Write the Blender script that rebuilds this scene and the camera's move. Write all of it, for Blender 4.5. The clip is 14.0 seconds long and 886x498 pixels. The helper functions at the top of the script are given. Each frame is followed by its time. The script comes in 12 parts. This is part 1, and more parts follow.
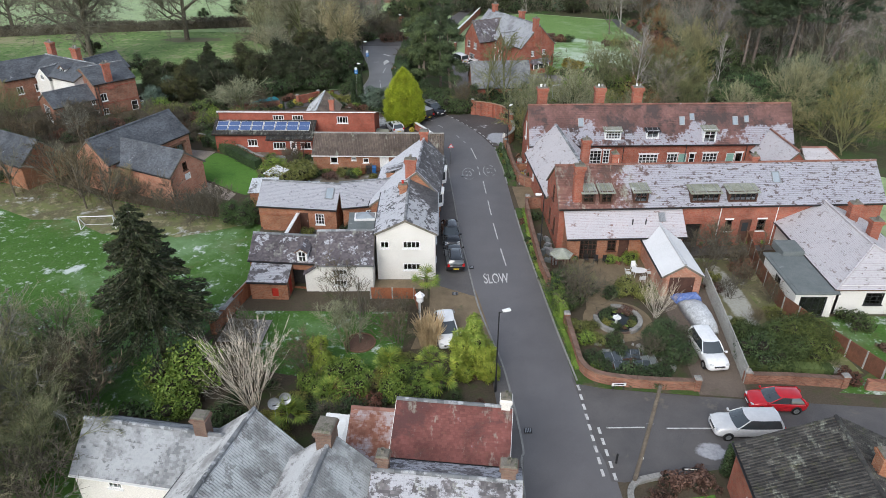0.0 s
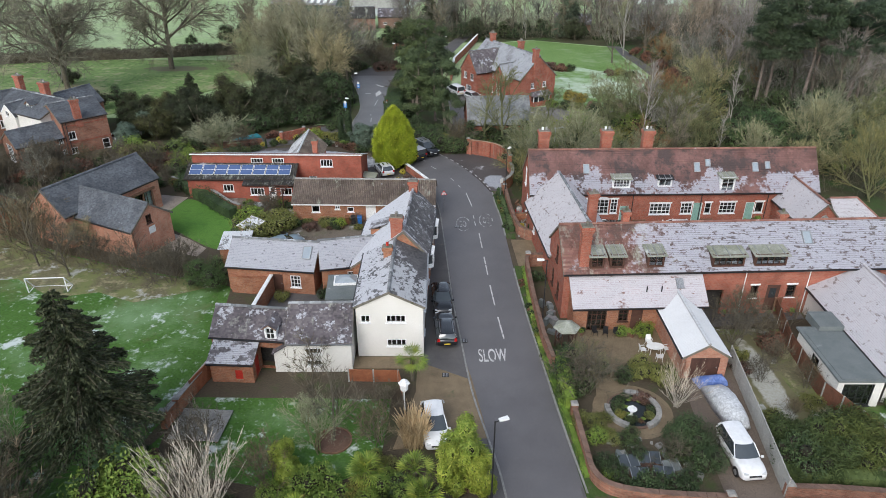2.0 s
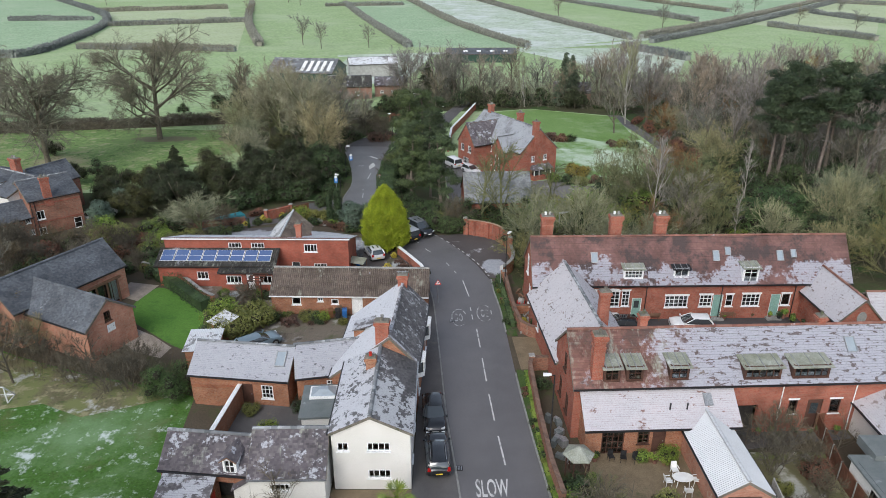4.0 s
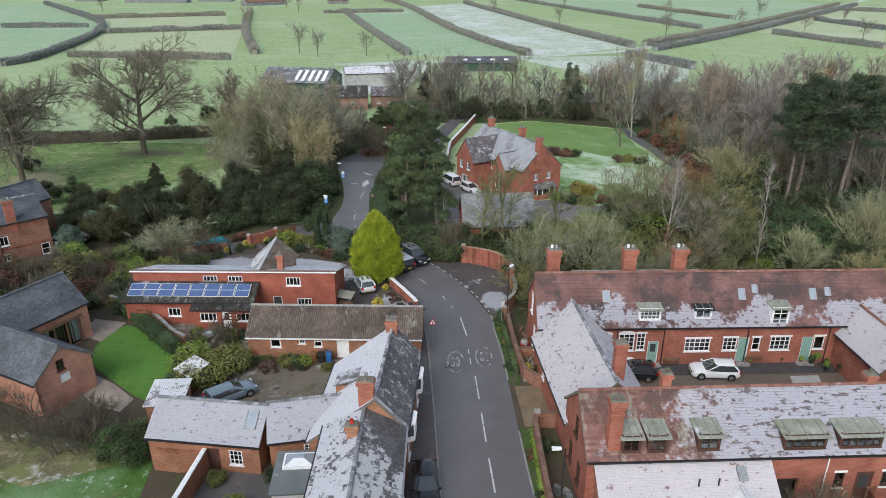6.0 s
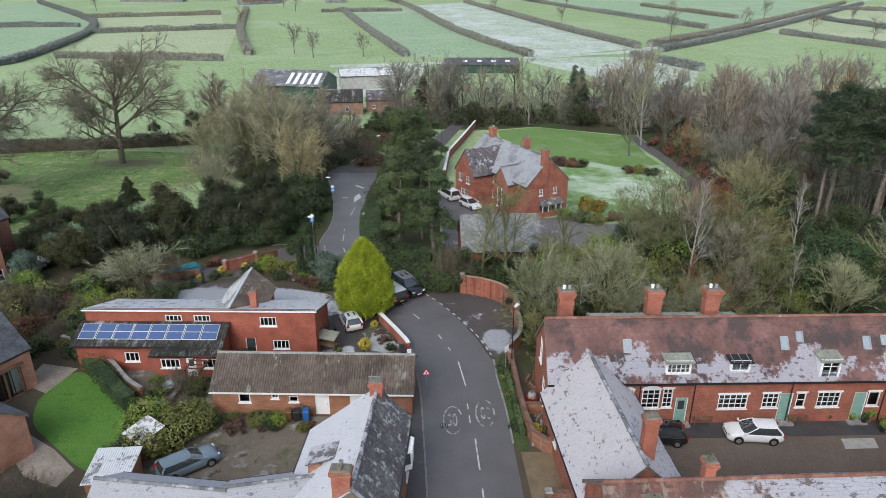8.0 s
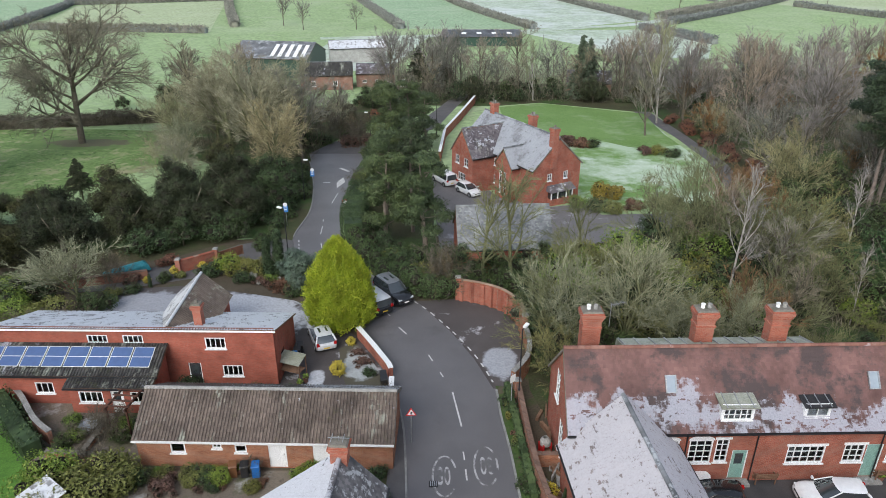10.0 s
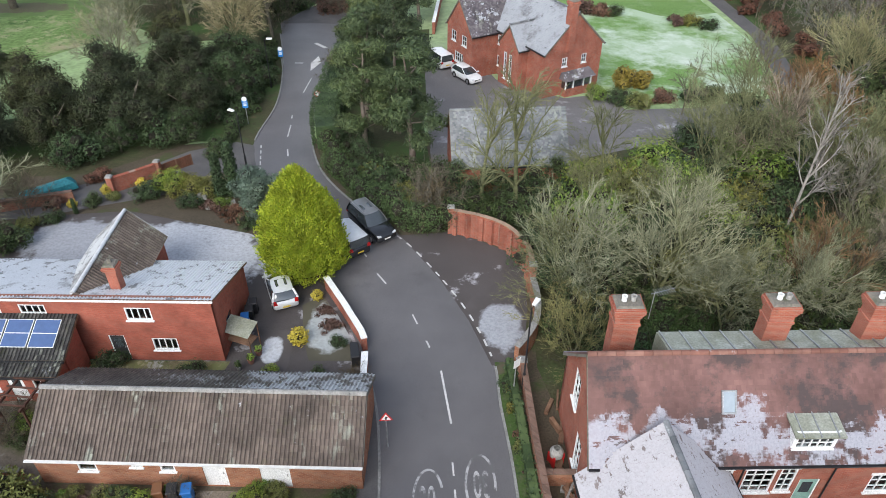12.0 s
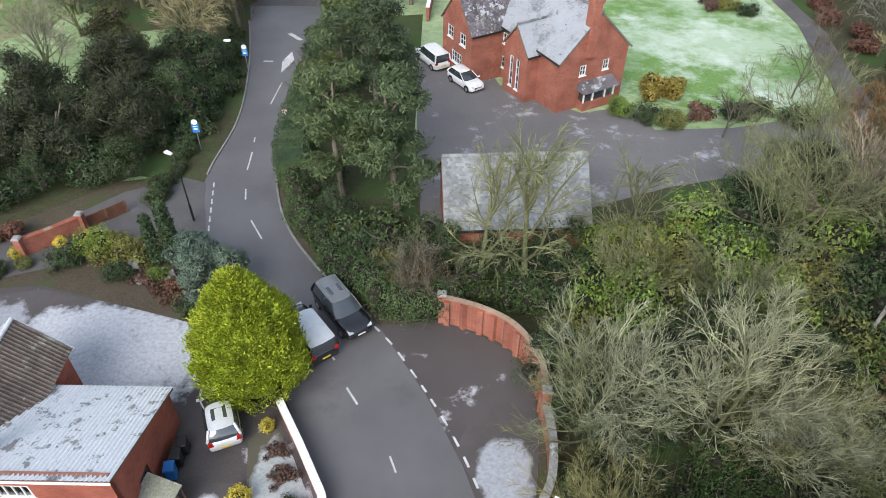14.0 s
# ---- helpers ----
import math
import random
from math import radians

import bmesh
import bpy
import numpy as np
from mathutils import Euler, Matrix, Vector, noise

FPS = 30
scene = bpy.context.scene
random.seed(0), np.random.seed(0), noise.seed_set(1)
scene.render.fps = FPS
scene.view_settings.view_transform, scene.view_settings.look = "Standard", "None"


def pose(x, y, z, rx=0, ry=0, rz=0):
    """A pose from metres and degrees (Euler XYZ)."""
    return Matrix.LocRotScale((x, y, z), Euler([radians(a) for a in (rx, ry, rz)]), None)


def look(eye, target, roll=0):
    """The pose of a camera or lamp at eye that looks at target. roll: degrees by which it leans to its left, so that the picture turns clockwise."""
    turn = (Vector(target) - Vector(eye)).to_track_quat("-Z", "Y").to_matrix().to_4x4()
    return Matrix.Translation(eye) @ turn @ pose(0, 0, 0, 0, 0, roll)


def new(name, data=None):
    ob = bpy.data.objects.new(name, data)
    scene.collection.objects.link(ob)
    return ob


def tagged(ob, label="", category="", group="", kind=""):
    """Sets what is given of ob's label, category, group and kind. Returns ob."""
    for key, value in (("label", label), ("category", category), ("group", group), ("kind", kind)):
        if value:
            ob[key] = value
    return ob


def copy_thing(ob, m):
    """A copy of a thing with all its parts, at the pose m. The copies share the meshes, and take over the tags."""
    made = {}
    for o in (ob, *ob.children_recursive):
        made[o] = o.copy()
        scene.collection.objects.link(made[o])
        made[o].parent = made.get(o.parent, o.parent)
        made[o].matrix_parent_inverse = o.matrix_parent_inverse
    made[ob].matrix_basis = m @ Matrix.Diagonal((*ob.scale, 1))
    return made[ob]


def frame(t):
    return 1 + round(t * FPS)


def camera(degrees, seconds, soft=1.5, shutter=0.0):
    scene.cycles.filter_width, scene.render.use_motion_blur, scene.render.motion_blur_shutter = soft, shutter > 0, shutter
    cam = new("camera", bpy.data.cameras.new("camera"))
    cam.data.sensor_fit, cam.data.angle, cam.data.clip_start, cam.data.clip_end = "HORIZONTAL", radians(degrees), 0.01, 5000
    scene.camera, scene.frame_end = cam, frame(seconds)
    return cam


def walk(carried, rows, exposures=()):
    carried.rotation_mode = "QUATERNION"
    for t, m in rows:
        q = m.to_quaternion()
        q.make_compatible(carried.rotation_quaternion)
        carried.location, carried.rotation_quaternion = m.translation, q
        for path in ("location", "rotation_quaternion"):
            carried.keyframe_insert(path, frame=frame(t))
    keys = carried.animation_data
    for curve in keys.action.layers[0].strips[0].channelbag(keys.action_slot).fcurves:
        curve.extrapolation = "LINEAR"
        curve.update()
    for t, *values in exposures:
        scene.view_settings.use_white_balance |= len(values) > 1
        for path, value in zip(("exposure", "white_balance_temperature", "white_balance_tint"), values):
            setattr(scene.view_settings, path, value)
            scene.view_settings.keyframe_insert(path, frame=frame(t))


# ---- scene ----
cam = camera(65.8, 14.0, soft=0.7)
METRES, EYE, TILT, LEAN, TURN = 74.4, 34.8, -30.0, 0.0, 0.0
ROWS = [
    (0.0, 0.0, 0.0, 0.0, 0.0, -0.0, -0.0),
    (0.5, 0.0037, 0.0273, 0.0164, 0.01, -0.0, -0.01),
    (1.0, 0.0064, 0.0519, 0.0311, -0.01, 0.05, -0.03),
    (1.5, 0.009, 0.0775, 0.0465, -0.03, 0.47, -0.05),
    (2.0, 0.0114, 0.1024, 0.0617, -0.04, 1.45, -0.04),
    (2.5, 0.0136, 0.1266, 0.076, -0.05, 2.76, -0.05),
    (3.0, 0.0159, 0.1505, 0.0902, -0.05, 4.15, -0.03),
    (3.5, 0.0181, 0.1742, 0.1035, -0.05, 5.45, -0.03),
    (4.0, 0.0197, 0.1971, 0.1167, -0.06, 6.32, -0.03),
    (6.5, 0.0278, 0.3087, 0.1792, -0.01, 6.79, -0.1),
    (7.0, 0.0289, 0.3343, 0.1939, 0.01, 6.73, -0.12),
    (7.5, 0.0303, 0.3629, 0.21, 0.01, 6.72, -0.12),
    (8.0, 0.032, 0.3952, 0.2243, -0.02, 6.69, -0.1),
    (10.5, 0.0431, 0.6022, 0.2846, -0.1, 3.23, -0.13),
    (11.0, 0.0459, 0.6422, 0.3055, -0.09, 0.03, -0.16),
    (11.5, 0.0482, 0.6815, 0.328, -0.12, -3.55, -0.24),
    (12.0, 0.051, 0.7212, 0.3508, -0.1, -7.27, -0.32),
    (12.5, 0.0533, 0.7616, 0.374, -0.08, -10.45, -0.4),
    (13.0, 0.0549, 0.8025, 0.3983, -0.13, -11.8, -0.46),
    (13.5, 0.0571, 0.8437, 0.4238, -0.09, -11.98, -0.52),
    (14.0, 0.0596, 0.8854, 0.4494, -0.01, -11.75, -0.54),
]
walk(cam, [(t, pose(0, 0, EYE, TILT, LEAN, TURN) @ pose(METRES * x, METRES * y, METRES * z, 90 + pitch, roll, yaw)) for t, x, y, z, yaw, pitch, roll in ROWS],
     exposures=[(0.0, 0.62), (2.0, 0.62), (4.0, 0.56), (8.0, 0.57), (10.5, 0.73), (12.0, 0.95), (13.0, 1.03), (14.0, 1.1)])

# ---- daylight: thin overcast, very soft sun ----
world = bpy.data.worlds.new("overcast_sky")
scene.world = world
world.use_nodes = True
wn = world.node_tree
wn.nodes.clear()
sky = wn.nodes.new("ShaderNodeTexSky")
sky.sky_type = "NISHITA"
sky.sun_disc = False
sky.sun_elevation = radians(32)
sky.sun_rotation = radians(200)
sky.air_density, sky.dust_density, sky.ozone_density = 1.0, 1.2, 1.0
soft = wn.nodes.new("ShaderNodeHueSaturation")
soft.inputs["Saturation"].default_value = 0.6
bg = wn.nodes.new("ShaderNodeBackground")
bg.inputs["Strength"].default_value = 0.15
wout = wn.nodes.new("ShaderNodeOutputWorld")
wn.links.new(sky.outputs[0], soft.inputs["Color"])
wn.links.new(soft.outputs[0], bg.inputs["Color"])
wn.links.new(bg.outputs[0], wout.inputs[0])

sun_data = bpy.data.lights.new("sun", "SUN")
sun_data.energy, sun_data.angle, sun_data.color = 1.4, radians(40), (1.0, 0.985, 0.96)
sun_lamp = new("sun", sun_data)
sun_lamp.matrix_world = look((0, 0, 60), (25, 60, 0))


# ---- materials ----
def ramp(nt, fac, stops):
    r = nt.nodes.new("ShaderNodeValToRGB")
    while len(r.color_ramp.elements) < len(stops):
        r.color_ramp.elements.new(0.5)
    for e, (p, c) in zip(r.color_ramp.elements, stops):
        e.position, e.color = p, (*c, 1) if len(c) == 3 else c
    nt.links.new(fac, r.inputs[0])
    return r.outputs[0]


def noise_tex(nt, vec, scale, detail=4.0, rough=0.6):
    n = nt.nodes.new("ShaderNodeTexNoise")
    n.inputs["Scale"].default_value, n.inputs["Detail"].default_value, n.inputs["Roughness"].default_value = scale, detail, rough
    nt.links.new(vec, n.inputs["Vector"])
    return n.outputs[0]


def mix(nt, fac, a, b, mode="MIX"):
    m = nt.nodes.new("ShaderNodeMix")
    m.data_type, m.blend_type = "RGBA", mode
    for sock, v in ((m.inputs[0], fac), (m.inputs[6], a), (m.inputs[7], b)):
        if isinstance(v, (int, float)):
            sock.default_value = v
        elif isinstance(v, tuple):
            sock.default_value = (*v, 1)
        else:
            nt.links.new(v, sock)
    return m.outputs[2]


def maths(nt, op, a, b=0.0):
    m = nt.nodes.new("ShaderNodeMath")
    m.operation = op
    for sock, v in ((m.inputs[0], a), (m.inputs[1], b)):
        if isinstance(v, (int, float)):
            sock.default_value = v
        else:
            nt.links.new(v, sock)
    return m.outputs[0]


def start(name, rough=0.8, metal=0.0, spec=0.3):
    m = bpy.data.materials.new(name)
    m.use_nodes = True
    nt = m.node_tree
    b = nt.nodes["Principled BSDF"]
    b.inputs["Roughness"].default_value, b.inputs["Metallic"].default_value = rough, metal
    b.inputs["Specular IOR Level"].default_value = spec
    geo = nt.nodes.new("ShaderNodeNewGeometry")
    return m, nt, b, geo


def bump(nt, b, height, strength, dist):
    bp = nt.nodes.new("ShaderNodeBump")
    bp.inputs["Strength"].default_value, bp.inputs["Distance"].default_value = strength, dist
    nt.links.new(height, bp.inputs["Height"])
    nt.links.new(bp.outputs[0], b.inputs["Normal"])


def rough_mat(name, dark, light, scale=1.0, rough=0.85, fine=20.0, third=None, third_at=0.6, relief=0.3, dist=0.01, spec=0.3, metal=0.0):
    """A mottled surface: two colours by a broad noise, a fine grain, and a third colour in patches."""
    m, nt, b, geo = start(name, rough, metal, spec)
    pos = geo.outputs["Position"]
    col = ramp(nt, noise_tex(nt, pos, scale, 6), [(0.3, dark), (0.7, light)])
    grain = ramp(nt, noise_tex(nt, pos, fine, 3), [(0.3, (0.72, 0.72, 0.72)), (0.7, (1.2, 1.2, 1.2))])
    col = mix(nt, 1.0, col, grain, "MULTIPLY")
    if third:
        f = ramp(nt, noise_tex(nt, pos, scale * 0.6 + 0.03, 8, 0.7), [(third_at, (0, 0, 0)), (third_at + 0.1, (1, 1, 1))])
        col = mix(nt, f, col, third)
    nt.links.new(col, b.inputs["Base Color"])
    if relief:
        bump(nt, b, noise_tex(nt, pos, fine * 0.7, 4), relief, dist)
    return m


def brick_mat(name, c1, c2, mortar, stain=(0.12, 0.08, 0.06)):
    m, nt, b, geo = start(name, 0.9, 0, 0.2)
    tc = nt.nodes.new("ShaderNodeTexCoord")
    sep = nt.nodes.new("ShaderNodeSeparateXYZ")
    nt.links.new(tc.outputs["Object"], sep.inputs[0])
    comb = nt.nodes.new("ShaderNodeCombineXYZ")
    nt.links.new(maths(nt, "ADD", sep.outputs[0], sep.outputs[1]), comb.inputs[0])
    nt.links.new(sep.outputs[2], comb.inputs[1])
    br = nt.nodes.new("ShaderNodeTexBrick")
    for k, v in (("Scale", 1.0), ("Brick Width", 0.225), ("Row Height", 0.075), ("Mortar Size", 0.008), ("Mortar Smooth", 0.2), ("Bias", 0.0)):
        br.inputs[k].default_value = v
    br.inputs["Color1"].default_value, br.inputs["Color2"].default_value, br.inputs["Mortar"].default_value = (*c1, 1), (*c2, 1), (*mortar, 1)
    nt.links.new(comb.outputs[0], br.inputs["Vector"])
    pos = geo.outputs["Position"]
    col = mix(nt, 1.0, br.outputs[0], ramp(nt, noise_tex(nt, pos, 0.7, 6), [(0.3, (0.7, 0.68, 0.66)), (0.7, (1.18, 1.15, 1.12))]), "MULTIPLY")
    f = ramp(nt, noise_tex(nt, pos, 1.3, 8, 0.75), [(0.6, (0, 0, 0)), (0.75, (0.55, 0.55, 0.55))])
    col = mix(nt, f, col, stain)
    nt.links.new(col, b.inputs["Base Color"])
    bump(nt, b, br.outputs["Fac"], -0.4, 0.008)
    return m


def tile_mat(name, c1, c2, c3, frost=0.0, moss=0.0, frost_scale=0.45, patch=None, drift=None, rime=(0.47, 0.485, 0.53), melt=0.42, soft_edge=0.05, lichen=0.0, streak=2.6, patch_at=0.48, zone=None, under=(0.095, 0.085, 0.085), grain=0.5):
    """Roof tiles or slates: each tile its own tint, stains, lichen, and settled frost melted tile by tile."""
    m, nt, b, geo = start(name, 0.75, 0, 0.35)
    pos = geo.outputs["Position"]
    each = geo.outputs["Random Per Island"]
    col = ramp(nt, each, [(0.0, c1), (0.5, c2), (1.0, c3)])
    col = mix(nt, 1.0, col, ramp(nt, noise_tex(nt, pos, 0.5, 6), [(0.3, (0.55, 0.55, 0.55)), (0.7, (1.3, 1.3, 1.3))]), "MULTIPLY")
    jig = maths(nt, "MULTIPLY", maths(nt, "SUBTRACT", each, 0.5), 0.07)
    if patch:
        f = ramp(nt, maths(nt, "ADD", noise_tex(nt, pos, 0.35, 7, 0.68), jig), [(patch_at, (0, 0, 0)), (patch_at + 0.1, (0.9, 0.9, 0.9))])
        col = mix(nt, f, col, patch)
    if moss:
        f = ramp(nt, noise_tex(nt, pos, 1.6, 8, 0.75), [(0.62 - 0.2 * moss, (0, 0, 0)), (0.75, (moss, moss, moss))])
        col = mix(nt, f, col, (0.16, 0.17, 0.06))
    stretch = nt.nodes.new("ShaderNodeMapping")
    stretch.inputs["Scale"].default_value = (1.0, 1.0, streak)
    nt.links.new(pos, stretch.inputs["Vector"])
    if lichen:
        runs = nt.nodes.new("ShaderNodeMapping")
        runs.inputs["Scale"].default_value = (1.7, 0.55, 0.55)
        nt.links.new(pos, runs.inputs["Vector"])
        f = ramp(nt, maths(nt, "ADD", noise_tex(nt, runs.outputs[0], 0.6, 9, 0.72), jig), [(0.6 - 0.16 * lichen, (0, 0, 0)), (0.72 - 0.1 * lichen, (0.8, 0.8, 0.8))])
        col = mix(nt, f, col, (0.36, 0.385, 0.32))
    if zone:
        sz = nt.nodes.new("ShaderNodeSeparateXYZ")
        nt.links.new(pos, sz.inputs[0])
        zr = nt.nodes.new("ShaderNodeMapRange")
        zr.inputs[1].default_value, zr.inputs[2].default_value = zone[1], zone[2]
        nt.links.new(sz.outputs[zone[0]], zr.inputs[0])
        col = mix(nt, maths(nt, "MULTIPLY", zr.outputs[0], 0.85), col, under)
    if frost:
        base = noise_tex(nt, pos, frost_scale, 8, 0.66)
        if drift:
            axis, v0, v1, add0, add1 = drift
            sep = nt.nodes.new("ShaderNodeSeparateXYZ")
            nt.links.new(pos, sep.inputs[0])
            mr = nt.nodes.new("ShaderNodeMapRange")
            for k, v in zip((1, 2, 3, 4), (v0, v1, add0, add1)):
                mr.inputs[k].default_value = v
            nt.links.new(sep.outputs[axis], mr.inputs[0])
            base = maths(nt, "ADD", base, mr.outputs[0])
        edge = 0.72 - 0.5 * frost
        f = ramp(nt, maths(nt, "ADD", base, maths(nt, "MULTIPLY", jig, grain)), [(edge, (0, 0, 0)), (edge + soft_edge, (0.88, 0.88, 0.88))])
        bare = ramp(nt, maths(nt, "ADD", noise_tex(nt, stretch.outputs[0], 1.25, 7, 0.7), jig), [(melt, (0.06, 0.06, 0.06)), (melt + 0.03, (1, 1, 1))])
        fine = ramp(nt, noise_tex(nt, pos, 9.0, 5, 0.7), [(0.3, (0.72, 0.72, 0.72)), (0.6, (1, 1, 1))])
        f = mix(nt, 1.0, mix(nt, 1.0, f, fine, "MULTIPLY"), bare, "MULTIPLY")
        up = nt.nodes.new("ShaderNodeSeparateXYZ")
        nt.links.new(geo.outputs["True Normal"], up.inputs[0])
        f = mix(nt, 1.0, f, ramp(nt, up.outputs[2], [(0.2, (0.05, 0.05, 0.05)), (0.4, (1, 1, 1))]), "MULTIPLY")
        col = mix(nt, f, col, rime)
    nt.links.new(col, b.inputs["Base Color"])
    bump(nt, b, noise_tex(nt, pos, 30, 3), 0.25, 0.006)
    return m


def leaf_mat(name, c1, c2, c3, rough=0.55, tint=(1.12, 1.0, 0.82)):
    """Leaves or twigs: each its own shade, broad lighter and darker drifts, and a slight tint from plant to plant."""
    m, nt, b, geo = start(name, rough, 0, 0.25)
    col = ramp(nt, geo.outputs["Random Per Island"], [(0.0, c1), (0.55, c2), (1.0, c3)])
    col = mix(nt, 1.0, col, ramp(nt, noise_tex(nt, geo.outputs["Position"], 0.8, 3), [(0.3, (0.6, 0.6, 0.6)), (0.7, (1.35, 1.35, 1.35))]), "MULTIPLY")
    info = nt.nodes.new("ShaderNodeObjectInfo")
    col = mix(nt, 1.0, col, ramp(nt, info.outputs["Random"], [(0.0, (0.8, 0.82, 0.86)), (0.5, (1.0, 1.0, 1.0)), (1.0, tint)]), "MULTIPLY")
    nt.links.new(col, b.inputs["Base Color"])
    return m


def paint_mat(name, c, rough=0.25, spec=0.5, coat=0.0, metal=0.0):
    m, nt, b, geo = start(name, rough, metal, spec)
    col = mix(nt, 1.0, c, ramp(nt, noise_tex(nt, geo.outputs["Position"], 3, 5), [(0.3, (0.9, 0.9, 0.9)), (0.7, (1.06, 1.06, 1.06))]), "MULTIPLY")
    nt.links.new(col, b.inputs["Base Color"])
    b.inputs["Coat Weight"].default_value = coat
    return m


def glass_mat(name):
    m, nt, b, geo = start(name, 0.03, 0, 0.5)
    b.inputs["Base Color"].default_value = (0.75, 0.82, 0.82, 1)
    b.inputs["Transmission Weight"].default_value = 1.0
    b.inputs["IOR"].default_value = 1.45
    return m


def ground_mat(name, base, patch_list, fine=9.0, rough=0.95, relief=0.4, dist=0.03):
    """Ground: a base pair of colours plus patches (colour, scale, threshold, softness)."""
    m, nt, b, geo = start(name, rough, 0, 0.15)
    pos = geo.outputs["Position"]
    col = ramp(nt, noise_tex(nt, pos, 0.12, 7, 0.65), [(0.3, base[0]), (0.7, base[1])])
    col = mix(nt, 1.0, col, ramp(nt, noise_tex(nt, pos, fine, 4, 0.7), [(0.25, (0.6, 0.6, 0.6)), (0.75, (1.35, 1.35, 1.35))]), "MULTIPLY")
    for c, sc, th, soft_edge in patch_list:
        f = ramp(nt, noise_tex(nt, pos, sc, 9, 0.68), [(th, (0, 0, 0)), (th + soft_edge, (0.92, 0.92, 0.92))])
        col = mix(nt, f, col, c)
    nt.links.new(col, b.inputs["Base Color"])
    bump(nt, b, noise_tex(nt, pos, fine, 6, 0.7), relief, dist)
    return m


FROST = (0.52, 0.56, 0.58)
M = {}
M["brick"] = brick_mat("red_brick", (0.29, 0.082, 0.055), (0.37, 0.12, 0.078), (0.31, 0.22, 0.18))
M["brick_dark"] = brick_mat("dark_red_brick", (0.306, 0.084, 0.058), (0.369, 0.109, 0.074), (0.26, 0.13, 0.1))
M["brick_pale"] = brick_mat("pale_orange_brick", (0.4, 0.17, 0.115), (0.5, 0.24, 0.165), (0.46, 0.35, 0.27))
M["brick_farm"] = brick_mat("dull_farm_brick", (0.25, 0.13, 0.1), (0.31, 0.17, 0.13), (0.3, 0.25, 0.22))
M["brick_old"] = brick_mat("weathered_brick", (0.264, 0.098, 0.057), (0.370, 0.164, 0.090), (0.352, 0.262, 0.197), (0.123, 0.107, 0.057))
M["render"] = rough_mat("cream_render", (0.68, 0.665, 0.62), (0.77, 0.755, 0.72), 0.35, 0.9, 60, relief=0.15)
M["white"] = rough_mat("white_paint", (0.76, 0.77, 0.77), (0.84, 0.85, 0.85), 2, 0.45, 15, relief=0.05)
M["black_paint"] = rough_mat("black_paint", (0.02, 0.02, 0.022), (0.04, 0.04, 0.042), 2, 0.45, 15, relief=0.05)
M["green_paint"] = rough_mat("sage_paint", (0.2, 0.36, 0.31), (0.26, 0.42, 0.36), 2, 0.5, 12, relief=0.05)
M["red_paint"] = rough_mat("red_paint", (0.4, 0.03, 0.02), (0.5, 0.05, 0.03), 2, 0.5, 12, relief=0.05)
M["glass"] = glass_mat("window_glass")
M["slate_frost"] = tile_mat("frosted_slate", (0.13, 0.13, 0.145), (0.17, 0.17, 0.185), (0.22, 0.215, 0.225), frost=0.8, frost_scale=0.6, rime=(0.42, 0.43, 0.47), melt=0.36, streak=3.5)
M["slate_dusted"] = tile_mat("dusted_slate", (0.085, 0.075, 0.084), (0.12, 0.106, 0.116), (0.165, 0.146, 0.152), frost=0.34, moss=0.25, frost_scale=1.1, melt=0.45, lichen=0.15)
M["slate_half"] = tile_mat("half_frosted_slate", (0.1, 0.095, 0.1), (0.14, 0.132, 0.138), (0.185, 0.172, 0.178), frost=0.56, frost_scale=0.8, melt=0.44, rime=(0.48, 0.49, 0.53), lichen=0.2, streak=3.5)
M["slate_snowy"] = tile_mat("white_frosted_slate", (0.1, 0.1, 0.11), (0.13, 0.13, 0.14), (0.17, 0.168, 0.175), frost=0.9, frost_scale=0.5, rime=(0.62, 0.63, 0.67), melt=0.34, streak=3.0)
M["slate_plain"] = tile_mat("weathered_slate", (0.15, 0.16, 0.168), (0.195, 0.205, 0.212), (0.25, 0.26, 0.265), frost=0.1, moss=0.25, lichen=0.3)
M["slate_streak"] = tile_mat("frost_streaked_slate", (0.075, 0.072, 0.075), (0.1, 0.096, 0.1), (0.135, 0.128, 0.13), frost=0.62, frost_scale=0.5, melt=0.45, rime=(0.5, 0.51, 0.53), streak=0.45, drift=(1, 56.0, 63.0, 0.1, -0.25))
M["slate_streak_w"] = tile_mat("half_white_slate", (0.08, 0.08, 0.086), (0.11, 0.108, 0.112), (0.145, 0.14, 0.145), frost=0.82, frost_scale=0.7, melt=0.43, rime=(0.56, 0.57, 0.61), streak=1.2)
M["slate_blue"] = tile_mat("blue_grey_slate", (0.075, 0.085, 0.1), (0.1, 0.11, 0.125), (0.125, 0.135, 0.15), frost=0.12)
M["tile_row"] = tile_mat("old_red_tile", (0.148, 0.08, 0.072), (0.166, 0.09, 0.08), (0.188, 0.102, 0.09), frost=0.48, moss=0.15, frost_scale=0.24, patch=(0.062, 0.048, 0.048), drift=(2, 5.0, 7.3, 0.05, -0.28), melt=0.395, rime=(0.395, 0.405, 0.46), patch_at=0.49, grain=0.7, soft_edge=0.045)
M["tile_near"] = tile_mat("frosted_red_tile", (0.16, 0.08, 0.067), (0.205, 0.105, 0.087), (0.255, 0.137, 0.114), frost=0.66, moss=0.3, frost_scale=0.25, drift=(0, 15.0, 24.0, -0.22, 0.1), melt=0.415, rime=(0.4, 0.41, 0.47), lichen=0.62, patch=(0.09, 0.058, 0.052), patch_at=0.55, streak=4.5, zone=(0, 17.0, 23.0), grain=0.6)
